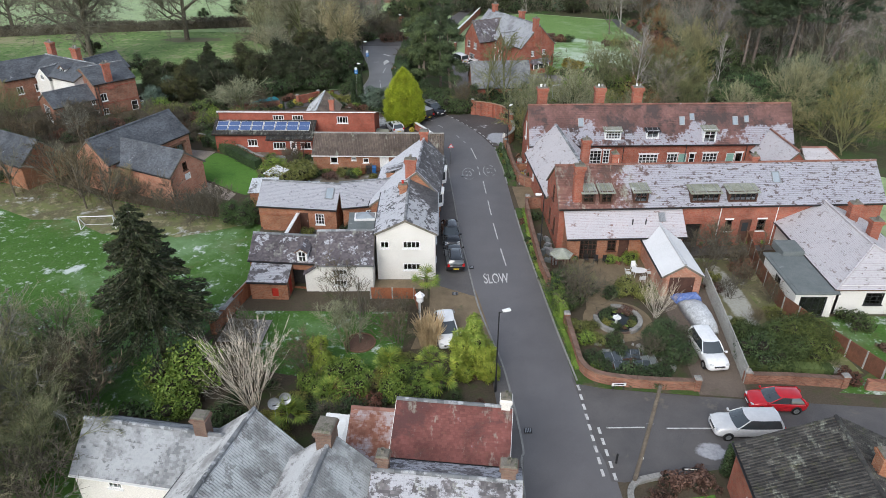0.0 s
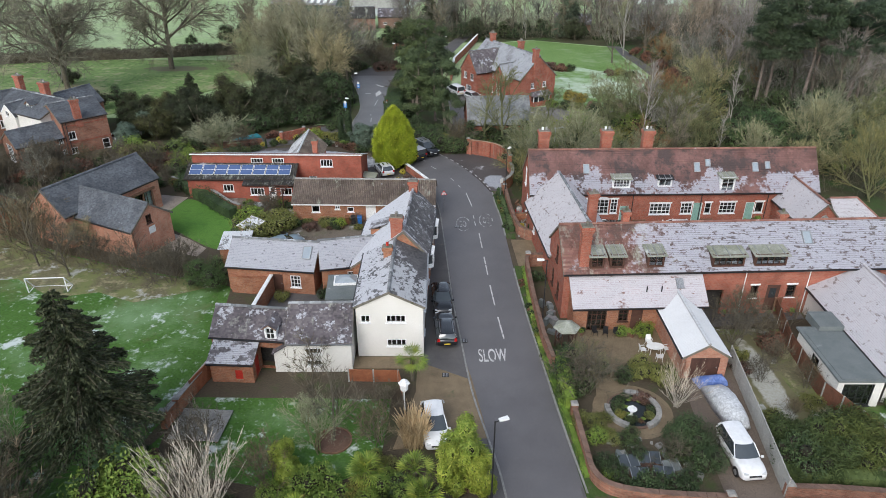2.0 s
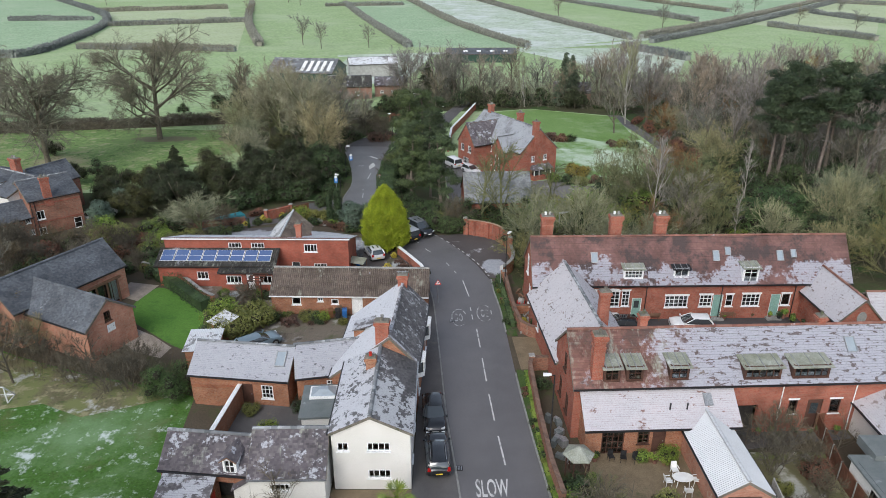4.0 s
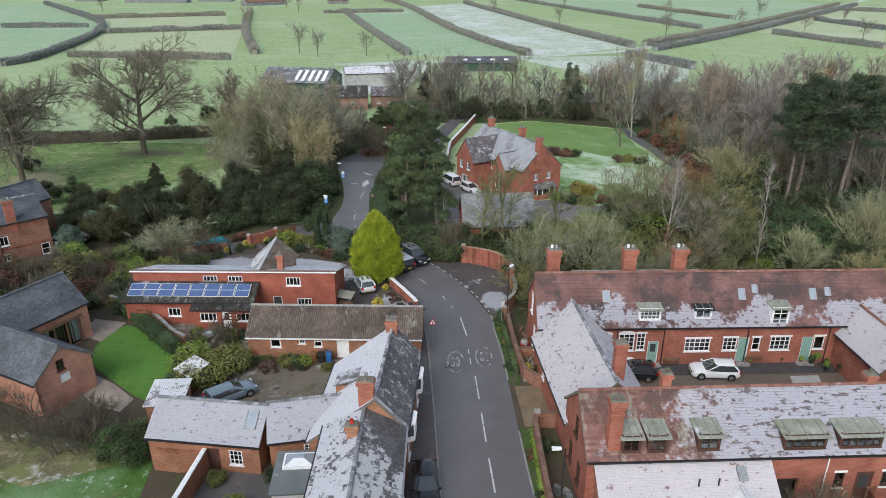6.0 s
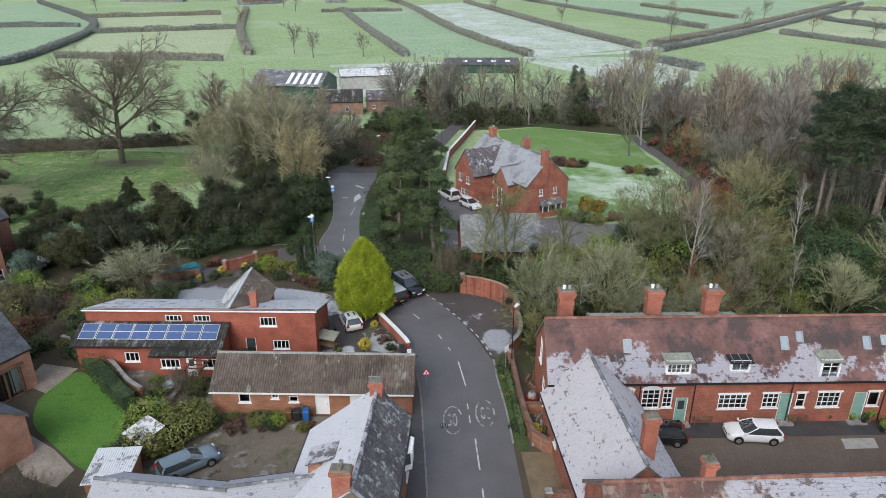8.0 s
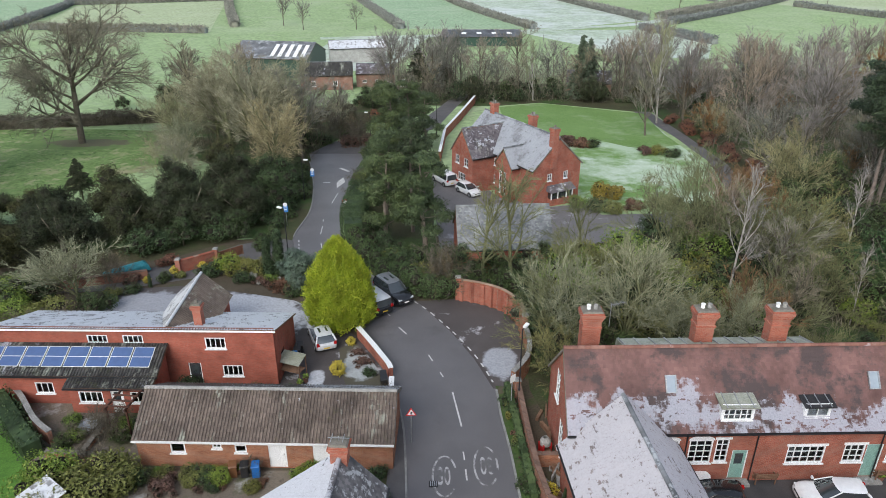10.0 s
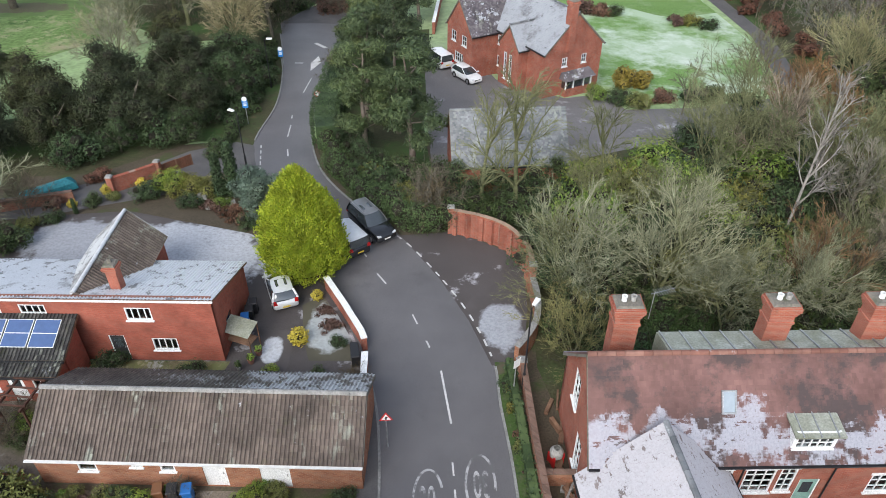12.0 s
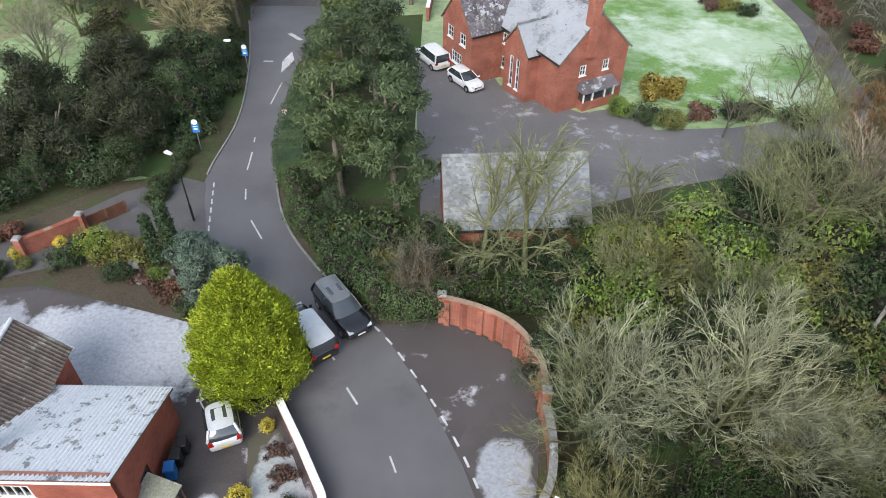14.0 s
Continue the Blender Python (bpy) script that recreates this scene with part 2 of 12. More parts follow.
M["tile_wing"] = tile_mat("pale_frosted_tile", (0.2, 0.165, 0.155), (0.25, 0.21, 0.2), (0.31, 0.26, 0.25), frost=0.92, frost_scale=0.6, rime=(0.54, 0.53, 0.56), melt=0.38, streak=3.0)
M["tile_lean"] = tile_mat("frosted_lean_tile", (0.2, 0.115, 0.095), (0.25, 0.15, 0.13), (0.31, 0.2, 0.17), frost=0.7, frost_scale=0.35, rime=(0.52, 0.52, 0.56), melt=0.36)
M["slate_lichen"] = tile_mat("lichened_slate", (0.08, 0.078, 0.082), (0.115, 0.11, 0.114), (0.155, 0.146, 0.15), frost=0.36, frost_scale=1.6, melt=0.44, rime=(0.42, 0.43, 0.44), moss=0.2, streak=3.0)
M["sheet_frost"] = tile_mat("evenly_frosted_sheet", (0.3, 0.3, 0.3), (0.34, 0.34, 0.34), (0.38, 0.38, 0.38), frost=0.95, frost_scale=0.6, rime=(0.58, 0.6, 0.63), melt=0.3, streak=1.0, soft_edge=0.1)
M["brick_soot"] = brick_mat("sooty_brick", (0.15, 0.1, 0.08), (0.22, 0.14, 0.11), (0.2, 0.17, 0.15))
M["pantile"] = tile_mat("brown_pantile", (0.12, 0.094, 0.078), (0.142, 0.112, 0.093), (0.168, 0.133, 0.111), frost=0.12, frost_scale=1.2, moss=0.3, lichen=0.2)
M["pantile_rime"] = tile_mat("rimed_brown_pantile", (0.105, 0.092, 0.08), (0.125, 0.11, 0.096), (0.15, 0.13, 0.115), frost=0.55, frost_scale=0.5, moss=0.25, rime=(0.5, 0.52, 0.54), melt=0.46, drift=(0, -13.0, -3.0, -0.14, 0.1), streak=1.0, soft_edge=0.12)
M["pantile_moss"] = tile_mat("mossy_tile", (0.035, 0.034, 0.034), (0.052, 0.05, 0.048), (0.08, 0.076, 0.07), frost=0.16, moss=0.4, lichen=0.35)
M["tile_red"] = tile_mat("damp_red_tile", (0.165, 0.06, 0.052), (0.195, 0.073, 0.062), (0.225, 0.088, 0.074), frost=0.2, moss=0.2, patch=(0.1, 0.045, 0.042), patch_at=0.5, lichen=0.2)
M["ridge"] = tile_mat("terracotta_ridge", (0.19, 0.085, 0.066), (0.235, 0.112, 0.084), (0.28, 0.15, 0.118), frost=0.2, moss=0.2)
M["tile_low"] = tile_mat("orange_red_tile", (0.22, 0.09, 0.06), (0.28, 0.12, 0.08), (0.33, 0.16, 0.11), frost=0.5, frost_scale=0.5, rime=(0.42, 0.4, 0.42), soft_edge=0.12, moss=0.25)
M["lead"] = rough_mat("sheet_lead", (0.2, 0.21, 0.15), (0.36, 0.375, 0.33), 0.9, 0.5, 10, third=(0.5, 0.515, 0.485), third_at=0.58)
M["felt"] = rough_mat("grey_roof_felt", (0.13, 0.15, 0.15), (0.18, 0.2, 0.2), 1.0, 0.8, 20, third=(0.34, 0.36, 0.37), third_at=0.62)
M["slate_grey"] = tile_mat("plain_grey_slate", (0.13, 0.14, 0.15), (0.18, 0.19, 0.2), (0.24, 0.25, 0.26), frost=0.38, moss=0.2, frost_scale=0.7, rime=(0.42, 0.44, 0.46))
# greyed base colour imitates haze over the far hedgerows
M["hedge_twig"] = leaf_mat("hazed_hedgerow_twigs", (0.19, 0.205, 0.19), (0.235, 0.25, 0.232), (0.285, 0.298, 0.278), 0.9)
M["corrugated"] = tile_mat("frosted_corrugated_sheet", (0.2, 0.2, 0.2), (0.25, 0.25, 0.25), (0.3, 0.3, 0.3), frost=0.8, frost_scale=0.35, rime=(0.72, 0.74, 0.77), melt=0.42, streak=1.0, soft_edge=0.1)
M["corrugated_dull"] = tile_mat("thinly_frosted_ribbed_sheet", (0.17, 0.175, 0.18), (0.22, 0.225, 0.23), (0.27, 0.275, 0.28), frost=0.6, frost_scale=0.4, rime=(0.46, 0.48, 0.5), melt=0.42, streak=1.0, soft_edge=0.12)
M["slate_dim"] = tile_mat("dimly_frosted_slate", (0.15, 0.16, 0.17), (0.2, 0.21, 0.22), (0.26, 0.27, 0.28), frost=0.6, frost_scale=0.4, rime=(0.36, 0.38, 0.4), melt=0.4, soft_edge=0.14)
M["asphalt"] = rough_mat("damp_asphalt", (0.11, 0.105, 0.108), (0.149, 0.143, 0.146), 0.22, 0.45, 40, third=(0.1, 0.096, 0.098), third_at=0.6, relief=0.5, dist=0.006, spec=0.45)
M["asphalt_old"] = rough_mat("worn_asphalt", (0.093, 0.09, 0.09), (0.132, 0.124, 0.123), 0.5, 0.7, 25, third=(0.18, 0.158, 0.135), third_at=0.6, relief=0.5)
M["frosted_tarmac"] = ground_mat("frosted_tarmac", ((0.12, 0.12, 0.12), (0.16, 0.158, 0.158)), [((0.56, 0.58, 0.62), 0.3, 0.36, 0.2), ((0.13, 0.13, 0.13), 0.9, 0.62, 0.08)], 20, 0.8)
M["patch_frost_tarmac"] = ground_mat("patchily_frosted_tarmac", ((0.075, 0.066, 0.064), (0.105, 0.094, 0.092)), [((0.5, 0.49, 0.52), 0.35, 0.58, 0.09)], 20, 0.7)
M["drive_tarmac"] = ground_mat("pale_damp_drive", ((0.14, 0.135, 0.135), (0.195, 0.188, 0.188)), [((0.4, 0.4, 0.42), 0.35, 0.57, 0.1)], 20, 0.8)
M["paint_line"] = rough_mat("worn_road_paint", (0.5, 0.5, 0.49), (0.64, 0.64, 0.63), 2.5, 0.7, 20, third=(0.16, 0.16, 0.16), third_at=0.56, relief=0.1)
M["paint_faded"] = rough_mat("faded_road_paint", (0.36, 0.36, 0.36), (0.5, 0.5, 0.5), 2.0, 0.7, 20, third=(0.14, 0.14, 0.14), third_at=0.46, relief=0.1)
M["paving"] = rough_mat("buff_paving", (0.150, 0.115, 0.072), (0.240, 0.184, 0.119), 0.8, 0.7, 12, third=(0.110, 0.106, 0.058), third_at=0.58)
M["paving_pale"] = rough_mat("pale_flagstone", (0.24, 0.2, 0.165), (0.36, 0.31, 0.26), 0.7, 0.75, 10, third=(0.2, 0.19, 0.13), third_at=0.58)
M["gravel"] = ground_mat("brown_gravel", ((0.12, 0.095, 0.075), (0.18, 0.145, 0.12)), [((0.085, 0.095, 0.05), 0.5, 0.6, 0.15)], 12)
M["yard"] = ground_mat("wet_gravel_yard", ((0.13, 0.108, 0.084), (0.205, 0.175, 0.14)), [((0.09, 0.1, 0.05), 0.35, 0.52, 0.12), ((0.36, 0.355, 0.34), 0.5, 0.56, 0.12), ((0.07, 0.058, 0.045), 0.9, 0.58, 0.08)], 12, 0.75)
M["kerb"] = rough_mat("kerb_concrete", (0.2, 0.2, 0.19), (0.3, 0.3, 0.29), 1.5, 0.9, 12)
M["stone"] = rough_mat("grey_stone", (0.2, 0.2, 0.19), (0.36, 0.35, 0.33), 1.2, 0.9, 10, third=FROST, third_at=0.62)
M["timber"] = rough_mat("weathered_timber", (0.14, 0.08, 0.05), (0.24, 0.14, 0.09), 1.5, 0.85, 18, relief=0.3)
M["fence"] = rough_mat("orange_brown_timber", (0.26, 0.09, 0.045), (0.36, 0.14, 0.07), 1.5, 0.8, 18, relief=0.3)
M["fence_dark"] = rough_mat("dark_brown_timber", (0.12, 0.055, 0.035), (0.2, 0.09, 0.055), 1.5, 0.8, 18, relief=0.3)
M["dark_wood"] = rough_mat("dark_stained_timber", (0.06, 0.03, 0.022), (0.11, 0.055, 0.04), 1.5, 0.65, 18, relief=0.2)
M["concrete"] = rough_mat("pale_concrete", (0.32, 0.32, 0.3), (0.45, 0.45, 0.42), 1.0, 0.9, 12)
M["metal"] = rough_mat("galvanised_metal", (0.3, 0.31, 0.32), (0.42, 0.43, 0.44), 2, 0.4, 10, metal=0.6, relief=0.05)
M["black_metal"] = rough_mat("black_metal", (0.015, 0.015, 0.016), (0.03, 0.03, 0.032), 2, 0.45, 10, relief=0.05)
M["tyre"] = rough_mat("rubber", (0.012, 0.012, 0.012), (0.022, 0.022, 0.022), 4, 0.8, 20, relief=0.1)
M["alloy"] = rough_mat("alloy_wheel", (0.35, 0.36, 0.37), (0.5, 0.51, 0.52), 4, 0.35, 20, metal=0.8, relief=0)
M["car_glass"] = paint_mat("tinted_car_glass", (0.045, 0.055, 0.06), 0.04, 1.0, 1.0)
M["red_lens"] = paint_mat("red_lens", (0.4, 0.01, 0.01), 0.15)
M["clear_lens"] = paint_mat("clear_lens", (0.6, 0.62, 0.64), 0.1)
M["plate_white"] = paint_mat("plate_white", (0.75, 0.75, 0.72), 0.4)
M["plate_yellow"] = paint_mat("plate_yellow", (0.7, 0.5, 0.05), 0.4)
M["solar"] = paint_mat("solar_cell", (0.07, 0.12, 0.26), 0.15, 0.6, 0.5)
M["blue_plastic"] = paint_mat("blue_plastic", (0.02, 0.14, 0.42), 0.4)
M["black_plastic"] = paint_mat("black_plastic", (0.02, 0.02, 0.022), 0.45)
M["brown_plastic"] = paint_mat("brown_plastic", (0.16, 0.07, 0.03), 0.45)
M["white_plastic"] = paint_mat("white_plastic", (0.78, 0.79, 0.78), 0.4)
M["blue_sign"] = paint_mat("blue_sign_face", (0.03, 0.2, 0.55), 0.4)
M["red_sign"] = paint_mat("red_sign_face", (0.55, 0.02, 0.02), 0.4)
M["tarp"] = rough_mat("silver_tarpaulin", (0.42, 0.44, 0.46), (0.62, 0.64, 0.66), 1.5, 0.5, 6, relief=0.5, dist=0.05)
M["blue_tarp"] = rough_mat("blue_tarpaulin", (0.06, 0.13, 0.4), (0.2, 0.28, 0.55), 1.5, 0.5, 6, relief=0.5, dist=0.05)
M["pond"] = paint_mat("dark_pond_water", (0.012, 0.016, 0.014), 0.05, 0.5)
M["grass"] = ground_mat("lawn_grass", ((0.075, 0.175, 0.032), (0.115, 0.23, 0.046)), [((0.15, 0.15, 0.07), 0.13, 0.6, 0.14), ((0.06, 0.135, 0.03), 0.7, 0.54, 0.12)], 9)
M["grass_frost"] = ground_mat("frost_dusted_grass", ((0.05, 0.12, 0.023), (0.082, 0.166, 0.036)), [((0.12, 0.115, 0.055), 0.1, 0.55, 0.12), ((0.09, 0.15, 0.05), 0.5, 0.56, 0.1), ((0.2, 0.31, 0.17), 0.06, 0.52, 0.2), ((0.38, 0.48, 0.38), 1.3, 0.57, 0.1), ((0.56, 0.62, 0.6), 0.35, 0.58, 0.07)], 5)
M["verge"] = ground_mat("rough_verge", ((0.042, 0.078, 0.022), (0.075, 0.115, 0.035)), [((0.1, 0.085, 0.06), 0.7, 0.5, 0.12), ((0.03, 0.06, 0.02), 1.6, 0.55, 0.1)], 9)
M["rough"] = ground_mat("muddy_rough_ground", ((0.12, 0.11, 0.064), (0.18, 0.165, 0.1)), [((0.165, 0.185, 0.075), 0.3, 0.45, 0.1), ((0.06, 0.095, 0.032), 0.5, 0.57, 0.1), ((0.27, 0.25, 0.15), 0.7, 0.54, 0.06), ((0.42, 0.43, 0.41), 0.4, 0.56, 0.07)], 7)
M["lawn_white"] = ground_mat("frosted_lawn", ((0.14, 0.25, 0.07), (0.18, 0.3, 0.1)), [((0.4, 0.5, 0.36), 0.07, 0.44, 0.12), ((0.56, 0.63, 0.55), 0.12, 0.5, 0.14)], 6)
M["lawn_green"] = ground_mat("mown_winter_lawn", ((0.13, 0.225, 0.065), (0.175, 0.28, 0.095)), [((0.26, 0.34, 0.2), 0.1, 0.52, 0.15)], 5)
M["meadow"] = ground_mat("rough_meadow", ((0.112, 0.188, 0.058), (0.194, 0.279, 0.104)), [((0.294, 0.262, 0.168), 0.06, 0.53, 0.1), ((0.270, 0.285, 0.156), 0.4, 0.55, 0.06), ((0.065, 0.125, 0.039), 0.55, 0.57, 0.06), ((0.129, 0.108, 0.084), 0.08, 0.62, 0.06)], 1.5)
# far field greens are paled and blued to stand in for distance haze
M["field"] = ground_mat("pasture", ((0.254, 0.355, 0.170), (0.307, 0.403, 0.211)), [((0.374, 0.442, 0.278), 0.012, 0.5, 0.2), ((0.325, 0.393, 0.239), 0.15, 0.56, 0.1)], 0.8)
M["field_pale"] = ground_mat("hazed_pale_pasture", ((0.347, 0.413, 0.245), (0.397, 0.457, 0.284)), [((0.457, 0.491, 0.354), 0.012, 0.52, 0.15), ((0.407, 0.442, 0.314), 0.15, 0.56, 0.1)], 0.8)
M["field_blue"] = ground_mat("hazed_green_crop", ((0.260, 0.372, 0.230), (0.311, 0.421, 0.268)), [((0.404, 0.470, 0.347), 0.012, 0.52, 0.2), ((0.342, 0.421, 0.290), 0.15, 0.56, 0.1)], 0.8)
# real frost colours with the same painted haze mixed in
M["field_frost"] = ground_mat("hazed_frosted_field", ((0.338, 0.416, 0.299), (0.487, 0.546, 0.478)), [((0.568, 0.611, 0.598), 0.03, 0.48, 0.2)], 0.6)
M["litter"] = ground_mat("woodland_floor", ((0.048, 0.05, 0.026), (0.08, 0.078, 0.043)), [((0.05, 0.1, 0.028), 0.15, 0.48, 0.15), ((0.1, 0.078, 0.05), 0.6, 0.6, 0.08)], 5)
M["soil"] = ground_mat("bare_soil", ((0.07, 0.058, 0.04), (0.11, 0.09, 0.066)), [((0.062, 0.09, 0.03), 0.4, 0.52, 0.15)], 8)
M["bark"] = rough_mat("grey_brown_bark", (0.09, 0.08, 0.06), (0.16, 0.14, 0.105), 2, 0.95, 14, relief=0.5, dist=0.02)
M["bark_green"] = rough_mat("algae_green_bark", (0.105, 0.112, 0.055), (0.19, 0.195, 0.1), 2, 0.95, 14, relief=0.5, dist=0.02)
M["bark_pine"] = rough_mat("pine_bark", (0.125, 0.1, 0.083), (0.23, 0.19, 0.16), 2, 0.95, 10, relief=0.5, dist=0.02)
M["bark_birch"] = rough_mat("birch_bark", (0.25, 0.235, 0.21), (0.4, 0.38, 0.345), 1.5, 0.8, 10, third=(0.06, 0.052, 0.045), third_at=0.55, relief=0.3)
M["twig"] = leaf_mat("brown_twigs", (0.085, 0.075, 0.055), (0.125, 0.11, 0.08), (0.175, 0.155, 0.115), 0.9)
M["twig_pale"] = leaf_mat("pale_grey_twigs", (0.178, 0.185, 0.112), (0.255, 0.265, 0.165), (0.342, 0.354, 0.235), 0.9)
M["twig_olive"] = leaf_mat("olive_twigs", (0.120, 0.127, 0.061), (0.171, 0.179, 0.088), (0.233, 0.242, 0.127), 0.9)
M["twig_dull"] = leaf_mat("olive_grey_twigs", (0.18, 0.175, 0.11), (0.265, 0.255, 0.17), (0.355, 0.34, 0.235), 0.9)
M["twig_oak"] = leaf_mat("dark_oak_twigs", (0.130, 0.121, 0.084), (0.182, 0.169, 0.122), (0.247, 0.232, 0.172), 0.9)
M["twig_rust"] = leaf_mat("rust_twigs", (0.15, 0.09, 0.045), (0.21, 0.125, 0.06), (0.27, 0.17, 0.085), 0.9)
# both twig colours lightened and greyed to imitate haze over the woods
M["twig_mauve"] = leaf_mat("hazed_brown_twigs", (0.17, 0.152, 0.136), (0.235, 0.213, 0.194), (0.31, 0.287, 0.264), 0.9)
M["twig_far"] = leaf_mat("hazed_olive_twigs", (0.135, 0.132, 0.108), (0.19, 0.185, 0.153), (0.255, 0.247, 0.208), 0.9)
M["leaf_yew"] = leaf_mat("yew_needles", (0.03, 0.04, 0.019), (0.046, 0.057, 0.027), (0.068, 0.077, 0.036), 0.75, tint=(1.4, 1.12, 0.82))
M["leaf_dark"] = leaf_mat("dark_evergreen_leaf", (0.032, 0.056, 0.024), (0.055, 0.088, 0.036), (0.085, 0.125, 0.052), 0.65)
M["leaf_green"] = leaf_mat("mid_green_leaf", (0.088, 0.154, 0.026), (0.155, 0.237, 0.043), (0.251, 0.323, 0.067))
M["leaf_olive"] = leaf_mat("olive_leaf", (0.103, 0.121, 0.031), (0.172, 0.184, 0.052), (0.241, 0.247, 0.083))
M["leaf_gold"] = leaf_mat("golden_conifer_leaf", (0.18, 0.27, 0.024), (0.285, 0.37, 0.034), (0.41, 0.46, 0.058))
M["leaf_yellow"] = leaf_mat("yellow_shrub_leaf", (0.46, 0.38, 0.046), (0.598, 0.483, 0.0575), (0.69, 0.575, 0.115))
M["leaf_fir"] = leaf_mat("spruce_needles", (0.026, 0.036, 0.017), (0.046, 0.058, 0.026), (0.078, 0.088, 0.04))
M["leaf_pine"] = leaf_mat("pine_needles", (0.018, 0.032, 0.018), (0.034, 0.056, 0.03), (0.06, 0.088, 0.045))
M["leaf_bamboo"] = leaf_mat("bamboo_leaf", (0.138, 0.215, 0.033), (0.235, 0.316, 0.050), (0.373, 0.417, 0.088))
M["leaf_blue"] = leaf_mat("blue_green_needles", (0.07, 0.105, 0.078), (0.105, 0.15, 0.112), (0.15, 0.2, 0.15))
M["leaf_rust"] = leaf_mat("russet_hedge_leaf", (0.105, 0.046, 0.032), (0.15, 0.068, 0.045), (0.2, 0.098, 0.065))
M["leaf_straw"] = leaf_mat("dry_grass_blade", (0.4, 0.3, 0.17), (0.5, 0.39, 0.24), (0.58, 0.48, 0.32))
M["farm_green"] = paint_mat("dark_green_cladding", (0.03, 0.07, 0.05), 0.5)
M["digger"] = paint_mat("orange_machine_paint", (0.65, 0.2, 0.02), 0.4)
M["leaf_heath"] = leaf_mat("heather_brown", (0.09, 0.05, 0.04), (0.14, 0.08, 0.06), (0.19, 0.12, 0.09))

M["leaf_pine2"] = leaf_mat("brownish_pine_needles", (0.038, 0.06, 0.026), (0.068, 0.1, 0.04), (0.118, 0.15, 0.062))
M["leaf_rhodo"] = leaf_mat("rhododendron_leaf", (0.034, 0.07, 0.026), (0.058, 0.108, 0.04), (0.09, 0.15, 0.058), 0.6)


def frost_pool(name, base, rime, centre, size):
    """Ground with one pool of frost that thins out raggedly towards its rim."""
    m, nt, b, geo = start(name, 0.8, 0, 0.2)
    pos = geo.outputs["Position"]
    mp = nt.nodes.new("ShaderNodeMapping")
    mp.vector_type = "POINT"
    mp.inputs["Location"].default_value = (-centre[0] / size[0], -centre[1] / size[1], 0)
    mp.inputs["Scale"].default_value = (1 / size[0], 1 / size[1], 0.0)
    nt.links.new(pos, mp.inputs["Vector"])
    ln = nt.nodes.new("ShaderNodeVectorMath")
    ln.operation = "LENGTH"
    nt.links.new(mp.outputs[0], ln.inputs[0])
    fall = nt.nodes.new("ShaderNodeMapRange")
    for k, v in zip((1, 2, 3, 4), (0.5, 1.05, 0.22, -0.3)):
        fall.inputs[k].default_value = v
    nt.links.new(ln.outputs["Value"], fall.inputs[0])
    f = ramp(nt, maths(nt, "ADD", noise_tex(nt, pos, 0.55, 9, 0.66), fall.outputs[0]), [(0.46, (0, 0, 0)), (0.6, (0.9, 0.9, 0.9))])
    fine = ramp(nt, noise_tex(nt, pos, 5.0, 6, 0.7), [(0.3, (0.6, 0.6, 0.6)), (0.6, (1, 1, 1))])
    dark = ramp(nt, noise_tex(nt, pos, 0.4, 6), [(0.3, base[0]), (0.7, base[1])])
    nt.links.new(mix(nt, mix(nt, 1.0, f, fine, "MULTIPLY"), dark, rime), b.inputs["Base Color"])
    bump(nt, b, noise_tex(nt, pos, 20, 5), 0.4, 0.01)
    return m


WET = ((0.075, 0.066, 0.064), (0.105, 0.094, 0.092))
M["pool_forecourt"] = frost_pool("forecourt_frost", WET, (0.52, 0.54, 0.58), (-15.4, 98.6), (9.6, 6.2))
M["pool_drive"] = frost_pool("drive_frost", WET, (0.36, 0.375, 0.41), (-23.6, 100.4), (5.0, 4.2))
M["pool_bay"] = frost_pool("bay_frost", WET, (0.4, 0.42, 0.46), (7.7, 91.6), (2.0, 3.2))
M["pool_yard"] = frost_pool("yard_frost", WET, (0.6, 0.62, 0.66), (-6.6, 89.2), (0.9, 1.5))
M["pool_road"] = frost_pool("road_frost", ((0.093, 0.09, 0.09), (0.132, 0.124, 0.123)), (0.42, 0.43, 0.46), (18.0, 33.1), (1.5, 1.1))
M["pool_mud"] = frost_pool("trodden_mud", ((0.1, 0.17, 0.05), (0.15, 0.22, 0.07)), (0.115, 0.088, 0.064), (-57.5, 160.5), (9.5, 3.6))
M["slate_villa"] = tile_mat("even_grey_slate", (0.15, 0.155, 0.165), (0.19, 0.195, 0.205), (0.24, 0.245, 0.255), frost=0.75, frost_scale=0.4, rime=(0.36, 0.38, 0.41), melt=0.36, soft_edge=0.15)
M["asphalt_dark"] = rough_mat("wet_dark_paving", (0.055, 0.055, 0.058), (0.085, 0.084, 0.086), 0.6, 0.5, 25, relief=0.4)
M["mulch"] = ground_mat("bark_mulch", ((0.1, 0.06, 0.045), (0.16, 0.1, 0.075)), [((0.22, 0.15, 0.11), 1.2, 0.58, 0.1)], 14)
# near-black base colour stands for the shade deep inside shrubs and hedges
M["inner_shade"] = rough_mat("painted_inner_shade", (0.018, 0.017, 0.011), (0.034, 0.031, 0.02), 3, 0.95, 14, relief=0.4)
M["twig_cream"] = leaf_mat("cream_stems", (0.46, 0.41, 0.33), (0.58, 0.53, 0.44), (0.7, 0.64, 0.55), 0.85)
M["teal_tarp"] = rough_mat("teal_tarpaulin", (0.02, 0.16, 0.19), (0.05, 0.26, 0.29), 1.5, 0.5, 6, relief=0.5, dist=0.05)
